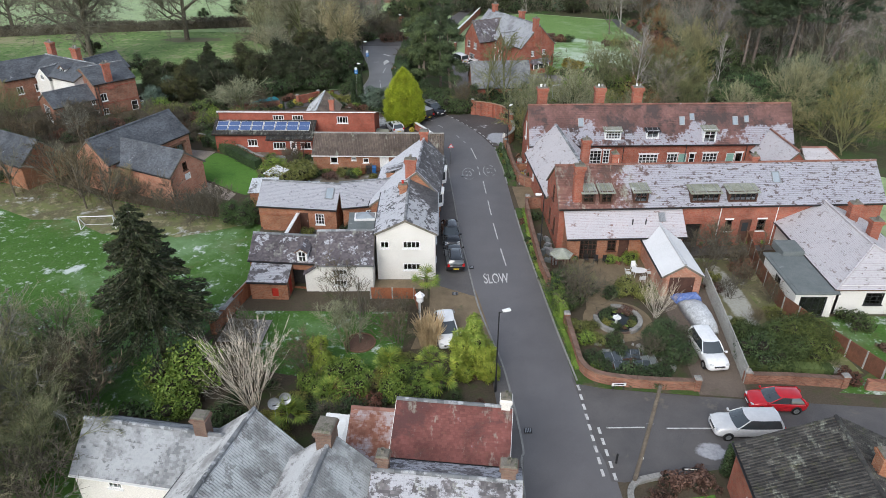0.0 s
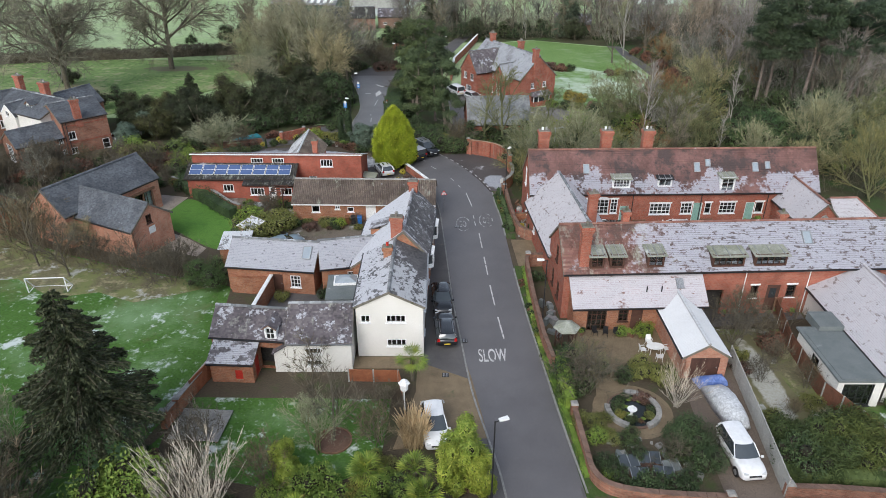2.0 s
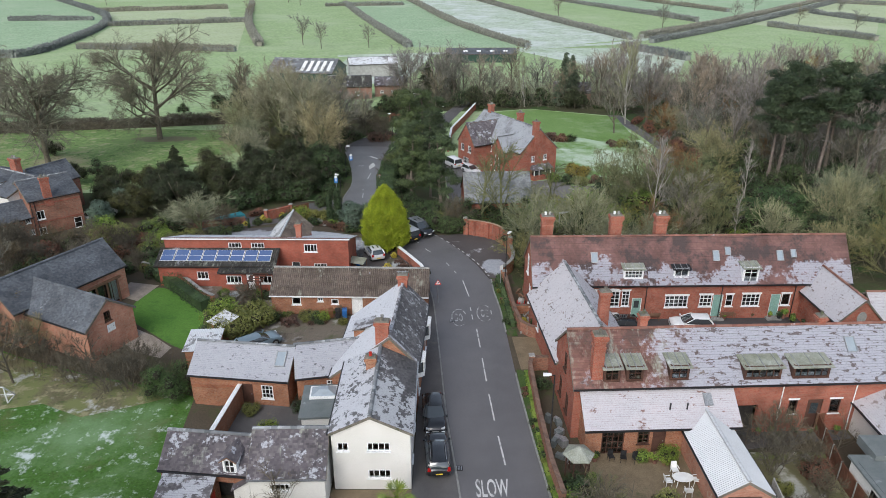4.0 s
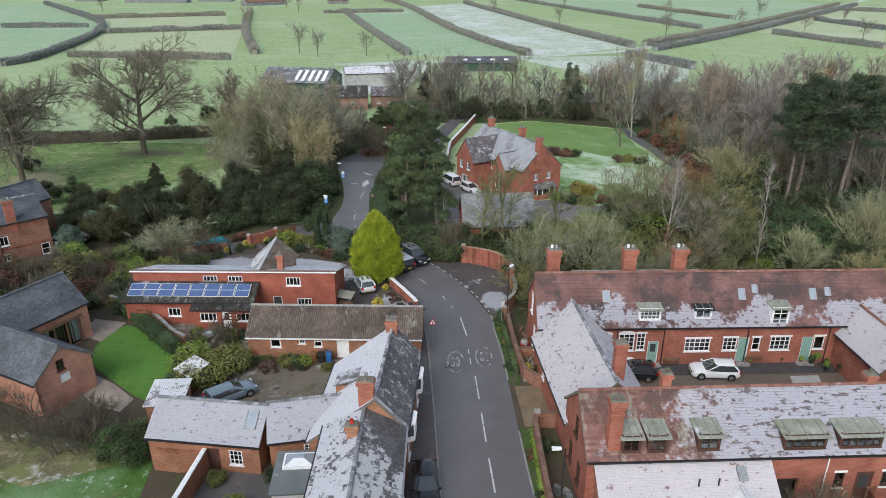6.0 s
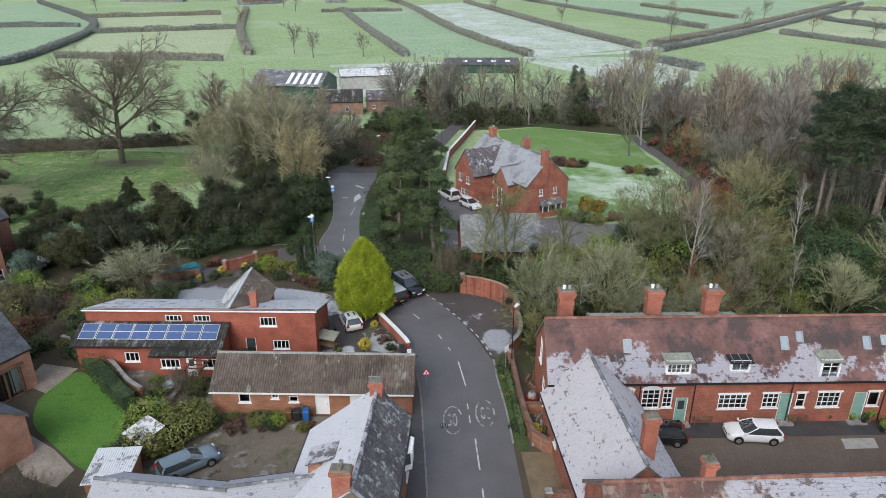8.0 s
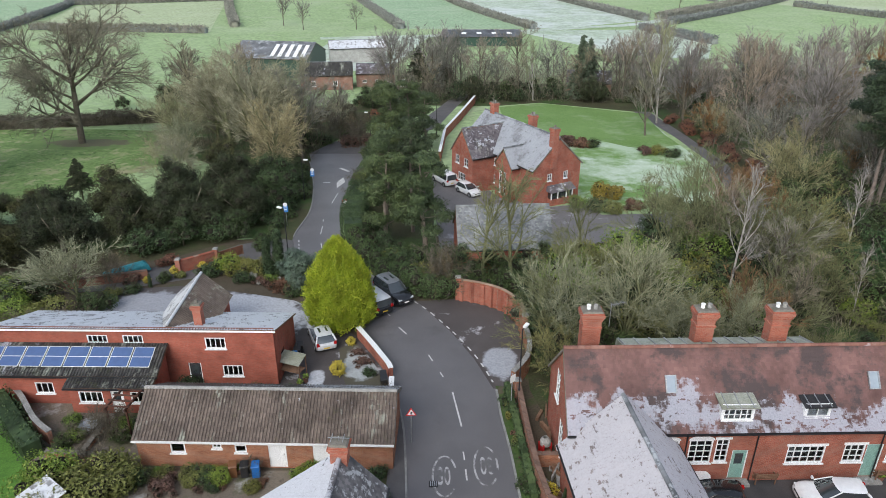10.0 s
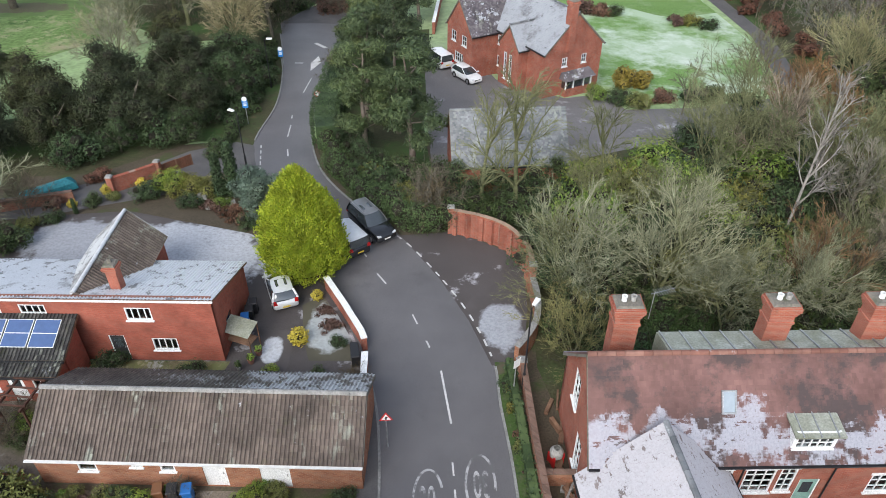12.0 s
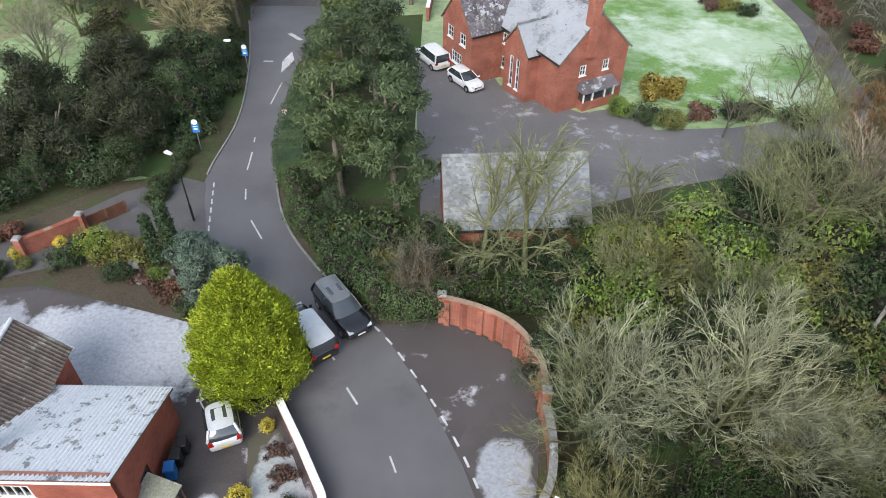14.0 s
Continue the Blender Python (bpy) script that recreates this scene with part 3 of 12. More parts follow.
M["pool_bed"] = frost_pool("bed_frost", ((0.08, 0.075, 0.055), (0.12, 0.11, 0.08)), (0.46, 0.49, 0.5), (-3.4, 91.3), (2.3, 2.9))
M["leaf_amber"] = leaf_mat("amber_conifer_leaf", (0.13, 0.11, 0.02), (0.22, 0.17, 0.035), (0.33, 0.25, 0.06))
M["brick_weather"] = brick_mat("weather_stained_brick", (0.2, 0.085, 0.06), (0.34, 0.155, 0.105), (0.28, 0.22, 0.17), (0.07, 0.065, 0.045))
M["leaf_broom"] = leaf_mat("broom_shoots", (0.038, 0.059, 0.018), (0.066, 0.094, 0.029), (0.106, 0.139, 0.047), 0.8)
M["pool_track"] = frost_pool("track_frost", ((0.12, 0.115, 0.06), (0.19, 0.175, 0.095)), (0.44, 0.44, 0.4), (26.3, 51.6), (1.5, 7.0))
M["leaf_ivy"] = leaf_mat("hedge_ivy_leaf", (0.04, 0.07, 0.026), (0.068, 0.108, 0.038), (0.105, 0.15, 0.055), 0.6)
M["pole_wood"] = rough_mat("grey_creosoted_pole", (0.1, 0.085, 0.07), (0.17, 0.145, 0.12), 2.0, 0.9, 14)


# ---- mesh helpers ----
class Mesh:
    """Collects vertices and faces for one mesh object."""

    def __init__(self):
        self.v, self.f = [], []

    def face(self, pts):
        n = len(self.v)
        self.v += [tuple(p) for p in pts]
        self.f.append(tuple(range(n, n + len(pts))))
        return self

    def hull8(self, p):
        """A block from eight corners: four below, four above, in the same turn."""
        n = len(self.v)
        self.v += [tuple(q) for q in p]
        self.f += [tuple(n + i for i in q) for q in ((3, 2, 1, 0), (4, 5, 6, 7), (0, 1, 5, 4), (1, 2, 6, 5), (2, 3, 7, 6), (3, 0, 4, 7))]
        return self

    def box(self, x, y, z, sx, sy, sz, turn=0.0, taper=1.0):
        """A block standing on z with its middle at x, y."""
        c, s = math.cos(radians(turn)), math.sin(radians(turn))
        p = []
        for zz, k in ((z, 1.0), (z + sz, taper)):
            for a, b in ((-1, -1), (1, -1), (1, 1), (-1, 1)):
                u, w = a * sx / 2 * k, b * sy / 2 * k
                p.append((x + u * c - w * s, y + u * s + w * c, zz))
        return self.hull8(p)

    def prism(self, poly, z0, z1):
        n, k = len(self.v), len(poly)
        self.v += [(p[0], p[1], z0) for p in poly] + [(p[0], p[1], z1) for p in poly]
        self.f.append(tuple(range(n + k - 1, n - 1, -1)))
        self.f.append(tuple(range(n + k, n + 2 * k)))
        for i in range(k):
            j = (i + 1) % k
            self.f.append((n + i, n + j, n + k + j, n + k + i))
        return self

    def tube(self, p0, p1, r0, r1, n=8, caps=True):
        a, b = Vector(p0), Vector(p1)
        d = (b - a).normalized()
        u = d.orthogonal().normalized()
        w = d.cross(u)
        k = len(self.v)
        for c, r in ((a, r0), (b, r1)):
            for i in range(n):
                t = 2 * math.pi * i / n
                self.v.append(tuple(c + u * (r * math.cos(t)) + w * (r * math.sin(t))))
        for i in range(n):
            j = (i + 1) % n
            self.f.append((k + i, k + j, k + n + j, k + n + i))
        if caps:
            self.f.append(tuple(range(k + n - 1, k - 1, -1)))
            self.f.append(tuple(range(k + n, k + 2 * n)))
        return self

    def lathe(self, profile, x=0, y=0, n=12):
        k = len(self.v)
        for r, z in profile:
            for i in range(n):
                t = 2 * math.pi * i / n
                self.v.append((x + r * math.cos(t), y + r * math.sin(t), z))
        for j in range(len(profile) - 1):
            for i in range(n):
                i2 = (i + 1) % n
                self.f.append((k + j * n + i, k + j * n + i2, k + (j + 1) * n + i2, k + (j + 1) * n + i))
        return self

    def loft(self, rings, close=True):
        k, n = len(self.v), len(rings[0])
        for r in rings:
            self.v += [tuple(p) for p in r]
        for j in range(len(rings) - 1):
            for i in range(n):
                i2 = (i + 1) % n
                self.f.append((k + j * n + i, k + j * n + i2, k + (j + 1) * n + i2, k + (j + 1) * n + i))
        if close:
            self.f.append(tuple(range(k + n - 1, k - 1, -1)))
            m = k + (len(rings) - 1) * n
            self.f.append(tuple(range(m, m + n)))
        return self

    def data(self, name, material, smooth=False):
        me = bpy.data.meshes.new(name)
        me.from_pydata(self.v, [], self.f)
        me.materials.append(material)
        if smooth:
            me.polygons.foreach_set("use_smooth", [True] * len(me.polygons))
        me.update()
        return me


def part(name, mesh, material, parent, label="", kind="", smooth=False):
    """Links a mesh as one object under a thing or a part."""
    ob = new(name, mesh.data(name, material, smooth))
    ob.parent = parent
    return tagged(ob, label, kind=kind)


def whole(name, mesh, material, label, category, kind="", group="", smooth=False, at=None):
    """A thing that is one mesh."""
    ob = new(name, mesh.data(name, material, smooth))
    if at is not None:
        ob.matrix_basis = at
    return tagged(ob, label, category, group, kind)


def thing(name, label, category, at, group="", kind=""):
    """A thing with parts: an empty at its base."""
    ob = new(name)
    ob.empty_display_size = 0.3
    ob.matrix_basis = at
    return tagged(ob, label, category, group, kind)


# ---- lie of the land: level through the village, then a slow fall to the fields ----
KNOTS = [(-300, 0.0), (102, 0.0), (140, -1.9), (200, -3.2), (260, -4.0), (6000, -4.0)]


def gz(y):
    return float(np.interp(y, [k[0] for k in KNOTS], [k[1] for k in KNOTS]))


def sheet(name, poly, material, label, category, lift=0.02, kind="structure", thick=0.0):
    """A flat patch of ground laid over the land, cut where the land bends; with a real edge if thick."""
    bm = bmesh.new()
    bm.faces.new([bm.verts.new((p[0], p[1], 0)) for p in poly])
    for y, _ in KNOTS[1:-1]:
        bmesh.ops.bisect_plane(bm, geom=bm.verts[:] + bm.edges[:] + bm.faces[:], plane_co=(0, y, 0), plane_no=(0, 1, 0))
    bmesh.ops.triangulate(bm, faces=bm.faces[:])
    bmesh.ops.recalc_face_normals(bm, faces=bm.faces[:])
    bm.normal_update()
    if sum(f.normal.z for f in bm.faces) < 0:
        bmesh.ops.reverse_faces(bm, faces=bm.faces[:])
    for v in bm.verts:
        v.co.z = gz(v.co.y) + lift
    if thick:
        edges = [e for e in bm.edges if e.is_boundary]
        made = bmesh.ops.extrude_edge_only(bm, edges=edges)["geom"]
        for g in made:
            if isinstance(g, bmesh.types.BMVert):
                g.co.z -= thick
    me = bpy.data.meshes.new(name)
    bm.to_mesh(me)
    bm.free()
    me.materials.append(material)
    return tagged(new(name, me), label, category, kind=kind)


def smooth_line(pts, n=6):
    """Points along a soft curve through pts."""
    out = []
    for i in range(len(pts) - 1):
        p0, p1, p2, p3 = (Vector(pts[max(0, min(len(pts) - 1, i + d))]) for d in (-1, 0, 1, 2))
        for k in range(n):
            t = k / n
            out.append(tuple(0.5 * (2 * p1 + (p2 - p0) * t + (2 * p0 - 5 * p1 + 4 * p2 - p3) * t * t + (3 * p1 - p0 - 3 * p2 + p3) * t ** 3)))
    return out + [tuple(pts[-1])]


def ribbon(mesh, line, width, z_of, height=0.0):
    """A strip along a line in plan; with height, a low wall."""
    L, R = [], []
    for i, p in enumerate(line):
        a, b = Vector(line[max(0, i - 1)]), Vector(line[min(len(line) - 1, i + 1)])
        d = (b - a).normalized()
        nrm = Vector((-d.y, d.x)) * (width / 2)
        L.append((p[0] + nrm.x, p[1] + nrm.y))
        R.append((p[0] - nrm.x, p[1] - nrm.y))
    for i in range(len(line) - 1):
        q = [R[i], R[i + 1], L[i + 1], L[i]]
        if height:
            mesh.hull8([(x, y, z_of(y) - 0.1) for x, y in q] + [(x, y, z_of(y) + height) for x, y in q])
        else:
            mesh.face([(x, y, z_of(y)) for x, y in q])
    return mesh


# ---- ground ----
def make_ground():
    m = Mesh()
    xs = [-5000, -400, -150, -60, 0, 60, 150, 400, 5000]
    ys = [-600, -100, 0, 50, 102, 120, 140, 170, 200, 260, 500, 1200, 6000]
    for y in ys:
        m.v += [(x, y, gz(y)) for x in xs]
    n = len(xs)
    for j in range(len(ys) - 1):
        for i in range(n - 1):
            m.f.append((j * n + i, j * n + i + 1, (j + 1) * n + i + 1, (j + 1) * n + i))
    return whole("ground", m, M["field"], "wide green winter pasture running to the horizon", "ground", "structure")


make_ground()
LEFT = [(5.6, -60), (5.4, 0), (5.1, 29), (5.4, 33.5), (4.8, 41), (4.0, 45.4), (3.1, 50.3), (2.4, 57), (1.8, 63), (1.4, 69.4), (0.9, 77.1), (0.4, 83.4), (-0.4, 87), (-1.7, 90.5), (-3.3, 94.6),
        (-5.6, 99.5), (-8.6, 104.8), (-11.6, 109.4), (-13.5, 114), (-14.0, 118.5), (-13.7, 126), (-14.6, 134), (-16.5, 144), (-19, 154)]
RIGHT = [(11.8, -60), (11.6, 0), (11.2, 29), (10.7, 34), (10.3, 39), (9.6, 46.2), (9.2, 51.2), (8.9, 55), (8.5, 60.4), (8.15, 66.6), (7.9, 73.8), (7.6, 80.6), (7.2, 85), (7.0, 88.5), (5.8, 91.8),
         (3.9, 96.2), (0.8, 101.2), (-3.3, 106), (-6.3, 110.6), (-8.0, 115.2), (-9.0, 120.5), (-9.2, 126.8), (-9.3, 134), (-9.6, 142), (-9, 154)]
left_kerb, right_kerb = smooth_line(LEFT), smooth_line(RIGHT)


def strip_between(name, A, B, material, label, category, lift):
    """A road surface between two edge lines, resampled by share of their length."""
    def sample(line, n):
        pts = [Vector(p) for p in line]
        run = [0.0]
        for a, b in zip(pts, pts[1:]):
            run.append(run[-1] + (b - a).length)
        out = []
        for k in range(n):
            s = run[-1] * k / (n - 1)
            i = max(0, min(len(pts) - 2, int(np.searchsorted(run, s)) - 1))
            t = (s - run[i]) / max(1e-6, run[i + 1] - run[i])
            out.append(pts[i].lerp(pts[i + 1], t))
        return out
    a, b = sample(A, 160), sample(B, 160)
    m = Mesh()
    for p, q in zip(a, b):
        for t in (0, 0.5, 1):
            w = p.lerp(q, t)
            m.v.append((w.x, w.y, gz(w.y) + lift + (0.05 if t == 0.5 else 0)))
    for i in range(159):
        for k in (0, 1):
            m.f.append((3 * i + k, 3 * i + k + 1, 3 * i + k + 4, 3 * i + k + 3))
    return whole(name, m, material, label, category, "structure")


strip_between("road_main", left_kerb, right_kerb, M["asphalt"], "damp dark grey asphalt village road", "road", 0.03)
sheet("road_side", [(9.5, 30.6), (11.6, 30.4), (18.8, 31.6), (34, 31.2), (160, 28), (160, 34.5), (34, 37.0), (19, 38.4), (11.8, 39.3), (9.5, 41)], M["asphalt_old"], "worn asphalt side road meeting the main road", "road", 0.036)
sheet("road_far", [(-19, 153.5), (-9, 153.5), (-6, 160), (2, 172), (6, 190), (10, 206), (7, 207), (3, 192), (-2, 174), (-12, 163), (-18, 161)], M["asphalt_old"], "narrow lane leaving the far junction", "road", 0.03)
sheet("apron", [(6.9, 88.0), (5.6, 92), (3.7, 96.2), (0.7, 101.3), (4.6, 101.8), (6.8, 100.6), (8.5, 99.4), (9.6, 97), (9.5, 93), (9.0, 89.8), (8.2, 88)], M["patch_frost_tarmac"], "tarmac apron with melting frost before the curved wall", "pavement", 0.05)
sheet("frost_bay", [(6.4, 90.6), (7.0, 88.6), (8.2, 88.2), (9.0, 89.9), (9.5, 93), (9.5, 95.4), (7.6, 95.8), (5.9, 94.4), (5.2, 92.9)], M["pool_bay"], "white frost lying on the tarmac bay", "pavement", 0.06)
sheet("pavement_west", [(-0.7, 53.5), (3.0, 51.5), (2.5, 57), (1.9, 63), (1.5, 69.4), (1.0, 77.1), (0.5, 83.4), (-0.35, 87), (-0.75, 87), (-0.4, 79), (-0.5, 70)], M["asphalt_old"], "narrow grey pavement beside the cottages", "pavement", 0.09, thick=0.12)
sheet("parking_bay", [(-2.6, 44), (4.2, 44.5), (3.2, 51.4), (2.6, 54.4), (-6.4, 54.4), (-6.4, 52.9), (-1.2, 52.9), (-1.2, 50)], M["paving"], "brown paved parking bay beside the road", "pavement", 0.07, thick=0.1)
sheet("driveway_brick", [(8.3, 75.2), (8.6, 69.5), (11.2, 69.5), (11.2, 75.2)], M["paving"], "brown block paved entrance drive", "pavement", 0.06)
sheet("pavement_south", [(3.8, 29), (5.1, 29), (5.4, 33.5), (4.8, 41), (4.1, 45), (3.0, 45), (3.7, 41), (4.2, 33.5)], M["asphalt_old"], "narrow pavement beside the lower cottages", "pavement", 0.09, thick=0.12)
sheet("road_verge_east", [(10.1, 39.8), (9.6, 46.2), (9.25, 51.2), (8.95, 55), (8.55, 60.4), (8.2, 66.6), (8.2, 69.4), (9.2, 69.4), (9.3, 60), (9.9, 50), (11, 41), (19, 39.4), (19, 38.5), (11.8, 39.35)], M["verge"], "grassy verge along the garden wall", "verge", 0.1, thick=0.1)
sheet("road_verge_north", [(7.95, 75.4), (7.65, 80.6), (7.25, 85), (7.05, 88.3), (7.9, 88.3), (8.4, 84), (8.9, 75.4)], M["verge"], "ivy and grass verge under the brick wall", "verge", 0.1, thick=0.1)
sheet("driveway_shared", [(19, 38.6), (22.6, 38.2), (24.3, 52), (24.2, 61), (19.2, 61), (19.6, 50)], M["gravel"], "brown gravel driveway beside the garage", "driveway", 0.05)
sheet("village_ground", [(-112, -40), (44, -40), (44, 84), (44, 118), (-9, 118), (-14, 118), (-60, 108), (-112, 110)], M["soil"], "dark leaf strewn village ground", "ground", 0.004)
sheet("copse_floor", [(0.2, 103.8), (-3, 106.4), (-6, 111), (-7.7, 115.5), (-8.7, 121), (-8.9, 127), (-9, 150), (2, 152), (2, 121), (3, 110)], M["litter"], "ivy covered bank beside the road", "woodland", 0.02)
sheet("verge_far", [(-13.6, 116.4), (-13.9, 118.5), (-13.6, 126), (-14.5, 134), (-16.4, 144), (-18.8, 153), (-26, 153), (-23, 118)], M["litter"], "leafy bank under the yews", "verge", 0.025)
sheet("red_house_garden", [(-23.4, 80.4), (-16.5, 79.6), (-16.5, 86), (-31, 86.6), (-27.4, 86.2), (-24.6, 83.2)], M["yard"], "damp paved garden below the red house", "garden", 0.02)
sheet("garden_path", [(11.6, 58.3), (24, 58.6), (24, 53.5), (19.6, 53.2), (16.2, 54.0), (15.0, 52.4), (14.9, 49.6), (13.6, 48.0), (12.2, 46.6), (11.7, 47.2), (12.6, 49.4), (13.0, 52.0), (12.4, 54)], M["paving"], "damp buff stone patio behind the long building", "patio", 0.06)
sheet("garden_soil", [(10.6, 40), (19.2, 39.4), (19.8, 58), (11.2, 58)], M["soil"], "dark planted garden beds", "garden bed", 0.02)
sheet("garden_rough", [(22.9, 41), (32.5, 41), (30.9, 49), (30.4, 58.4), (24.3, 58.4), (24.2, 52)], M["rough"], "overgrown muddy garden strip", "garden", 0.03)
sheet("frosted_track", [(24.8, 57.6), (27.4, 57.6), (28.2, 46.4), (25.4, 46.0), (24.7, 51)], M["pool_track"], "trodden grass streaked with frost", "garden", 0.045)
sheet("pond_path", [(15.0 + 2.95 * math.cos(0.2618 * k), 47.9 + 2.95 * math.sin(0.2618 * k)) for k in range(24)], M["paving"], "buff gravel path round the pond", "path", 0.045)
sheet("garden_yard", [(24.2, 58.6), (33.4, 60), (33.6, 63), (24.2, 62)], M["asphalt_old"], "dark paved yard by the back doors", "yard", 0.055)
sheet("courtyard", [(17.8, 68), (44, 68), (44, 79.8), (17.4, 79)], M["gravel"], "wet brown block paved courtyard", "courtyard", 0.05)
sheet("pavement_court", [(17.4, 76.7), (40, 77.4), (40, 79.9), (17.4, 79.2)], M["asphalt_dark"], "dark pavement along the terrace front", "pavement", 0.12, thick=0.1)
sheet("slab_patch", [(33.0, 75.6), (35.6, 75.7), (35.9, 76.9), (33.3, 76.8)], M["concrete"], "pale paving slabs let into the courtyard", "paving", 0.06)
sheet("garden_lawn", [(-18.3, 49.4), (-3.0, 49.2), (-3.4, 42.5), (-8, 40), (-15, 41.5)], M["grass_frost"], "green lawn lightly dusted with frost", "lawn", 0.03)
sheet("garden_border", [(-21, 45), (-18, 49), (-15, 41.5), (-8, 40), (-3.4, 43), (3.7, 44.5), (4, 34), (-24, 34)], M["soil"], "dark shrub border soil", "garden bed", 0.015)
sheet("playing_field", [(-19.6, 65.4), (-18.2, 52), (-19.4, 47.6), (-21.5, 40), (-60, 34), (-75, 60), (-60, 76), (-48, 76.4), (-38, 71.6), (-30, 68.6), (-24, 67)], M["grass_frost"], "mown playing field with patches of frost", "lawn", 0.025)
sheet("rough_margin", [(-21, 65.6), (-24, 66.6), (-30, 68.4), (-38, 71.4), (-48, 76.2), (-60, 75.8), (-63, 70), (-55, 68.6), (-50, 69.4), (-45, 66.6), (-41, 66.8), (-36, 63.4), (-32, 64.4), (-28, 62.6), (-24, 64.2)], M["rough"], "rough brown winter grass below the barns", "grass", 0.029)
sheet("bank_grass", [(-19.0, 45.6), (-21.5, 40.2), (-60, 34.2), (-60, 22), (-23, 22), (-20, 33), (-18.6, 40)], M["grass_frost"], "rough grass on the lower bank", "lawn", 0.022)
sheet("back_lawn", smooth_line([(-31.6, 81.6), (-30.4, 78.6), (-27.2, 75.8), (-23.4, 73.0), (-22.7, 74.6), (-23.2, 79.2), (-25.5, 82.4), (-27.8, 84.4), (-30.5, 85.9), (-31.6, 83.2)], 3), M["grass"], "bright green back lawn", "lawn", 0.035)
sheet("back_patio", [(-34.2, 83.9), (-34.2, 87.2), (-30.6, 86.4), (-31.5, 82.6)], M["paving_pale"], "buff stone patio beside the glazed barn", "patio", 0.05)
sheet("lawn_path", [(-30.6, 77.6), (-27.0, 75.4), (-24.4, 73.2), (-24.8, 71.4), (-27.6, 72.4), (-30.0, 74.8)], M["paving_pale"], "pale flagged path below the lawn", "path", 0.04)
sheet("back_yard", [(-21, 69), (-4.5, 70), (-5.5, 79.5), (-20, 79.5)], M["yard"], "wet gravel yard behind the cottages", "yard", 0.03)
sheet("inner_yard", [(-15.6, 57), (-6.3, 57.5), (-6.5, 64.6), (-15.6, 65)], M["asphalt_old"], "small dark paved yard", "yard", 0.03)
sheet("west_bank", [(-27, 65.6), (-34, 69), (-48, 74), (-75, 60), (-110, 60), (-110, 108), (-44, 106), (-31, 92), (-24, 80), (-20.4, 66)], M["soil"], "leaf strewn ground round the barns", "garden", 0.01)
sheet("front_yard", [(-9.2, 85.5), (-0.9, 85.4), (-1, 90), (-3.8, 94.8), (-6.5, 98), (-9.5, 99), (-12, 101), (-16.5, 103.2), (-21, 104.6), (-27, 103.8), (-30, 92)], M["patch_frost_tarmac"], "tarmac forecourt with melting frost", "driveway", 0.03)
sheet("forecourt_frost", [(-5.6, 92.8), (-5.8, 95.4), (-7.4, 99.0), (-10.6, 101.4), (-15.9, 103.0), (-20.6, 104.2), (-26.6, 103.0), (-28.5, 96), (-27, 92.9)], M["pool_forecourt"], "forecourt white with frost", "driveway", 0.045)
sheet("drive_frost", [(-29.0, 97.0), (-20.2, 96.6), (-20.2, 103.6), (-27, 103.6)], M["pool_drive"], "drive glazed with patches of thin frost", "driveway", 0.05)
sheet("house_strip", [(-18.5, 85.75), (-9.6, 85.6), (-8.9, 88.3), (-18.5, 88.4)], M["rough"], "mossy planted strip under the red house", "garden bed", 0.05)
sheet("rock_bed", [(-5.4, 93.4), (-4.8, 90.2), (-4.2, 88.4), (-1.6, 88.4), (-1.5, 89.6), (-2.9, 92.4), (-4.2, 94.4)], M["pool_bed"], "stony bed grey with frost beside the drive wall", "garden bed", 0.05)
sheet("yard_frost", [(-8.0, 87.4), (-5.4, 87.4), (-5.4, 91.0), (-8.0, 91.0)], M["pool_yard"], "patch of frost left by the greenhouse", "driveway", 0.05)
sheet("lane_west", [(-12, 110), (-13.8, 116.5), (-15.6, 117.2), (-19.5, 115.2), (-23.5, 110.5), (-30, 107), (-44, 103.5), (-44, 101), (-28, 103.5), (-22, 106)], M["asphalt_old"], "narrow private drive between gate piers", "driveway", 0.035)
sheet("woodland_floor", [(9.6, 88), (10.4, 84.5), (43, 84.5), (62, 74), (110, 80), (140, 180), (128, 236), (54, 238), (46, 195), (47, 150), (40, 126), (16, 116), (2, 110.5), (-5, 112.5), (0.2, 104), (4.8, 102.4), (8.8, 100.4), (10, 97)], M["litter"], "shaded woodland floor with fallen leaves", "woodland", 0.012)
sheet("shelter_belt_floor", [(-14, 192), (14, 191), (24, 194.5), (45, 185), (54, 190), (54, 222), (30, 216), (8, 220), (-14, 212)], M["litter"], "dark leaf strewn ground of the tree belt", "woodland", 0.012)
sheet("yew_floor", [(-15.5, 119), (-20, 117), (-26, 111), (-60, 106), (-64, 121), (-40, 122), (-32.5, 125.5), (-28.5, 133), (-25, 146), (-30, 153), (-18, 160), (-16, 140)], M["litter"], "dark ground under the yews", "woodland", 0.012)
sheet("park_lawn", [(-60, 118), (-112, 118), (-118, 168), (-60, 170), (-40, 168), (-34, 158), (-50, 132)], M["meadow"], "rough tussocky meadow under bare oaks", "meadow", 0.03)
sheet("trodden_patch", [(-68, 157), (-58, 156), (-47, 158), (-46.5, 163), (-57, 164.6), (-67, 163.5)], M["pool_mud"], "trodden muddy patch under the oak", "meadow", 0.04)
sheet("tree_clump_floor", [(-16.4, 150), (-18.8, 154), (-14, 166), (-8, 176), (-4, 190), (-14, 194), (-24, 188), (-34, 180), (-46, 174), (-46, 162), (-38, 152), (-30, 146)], M["litter"], "dark leaf strewn ground under bare trees", "woodland", 0.033)
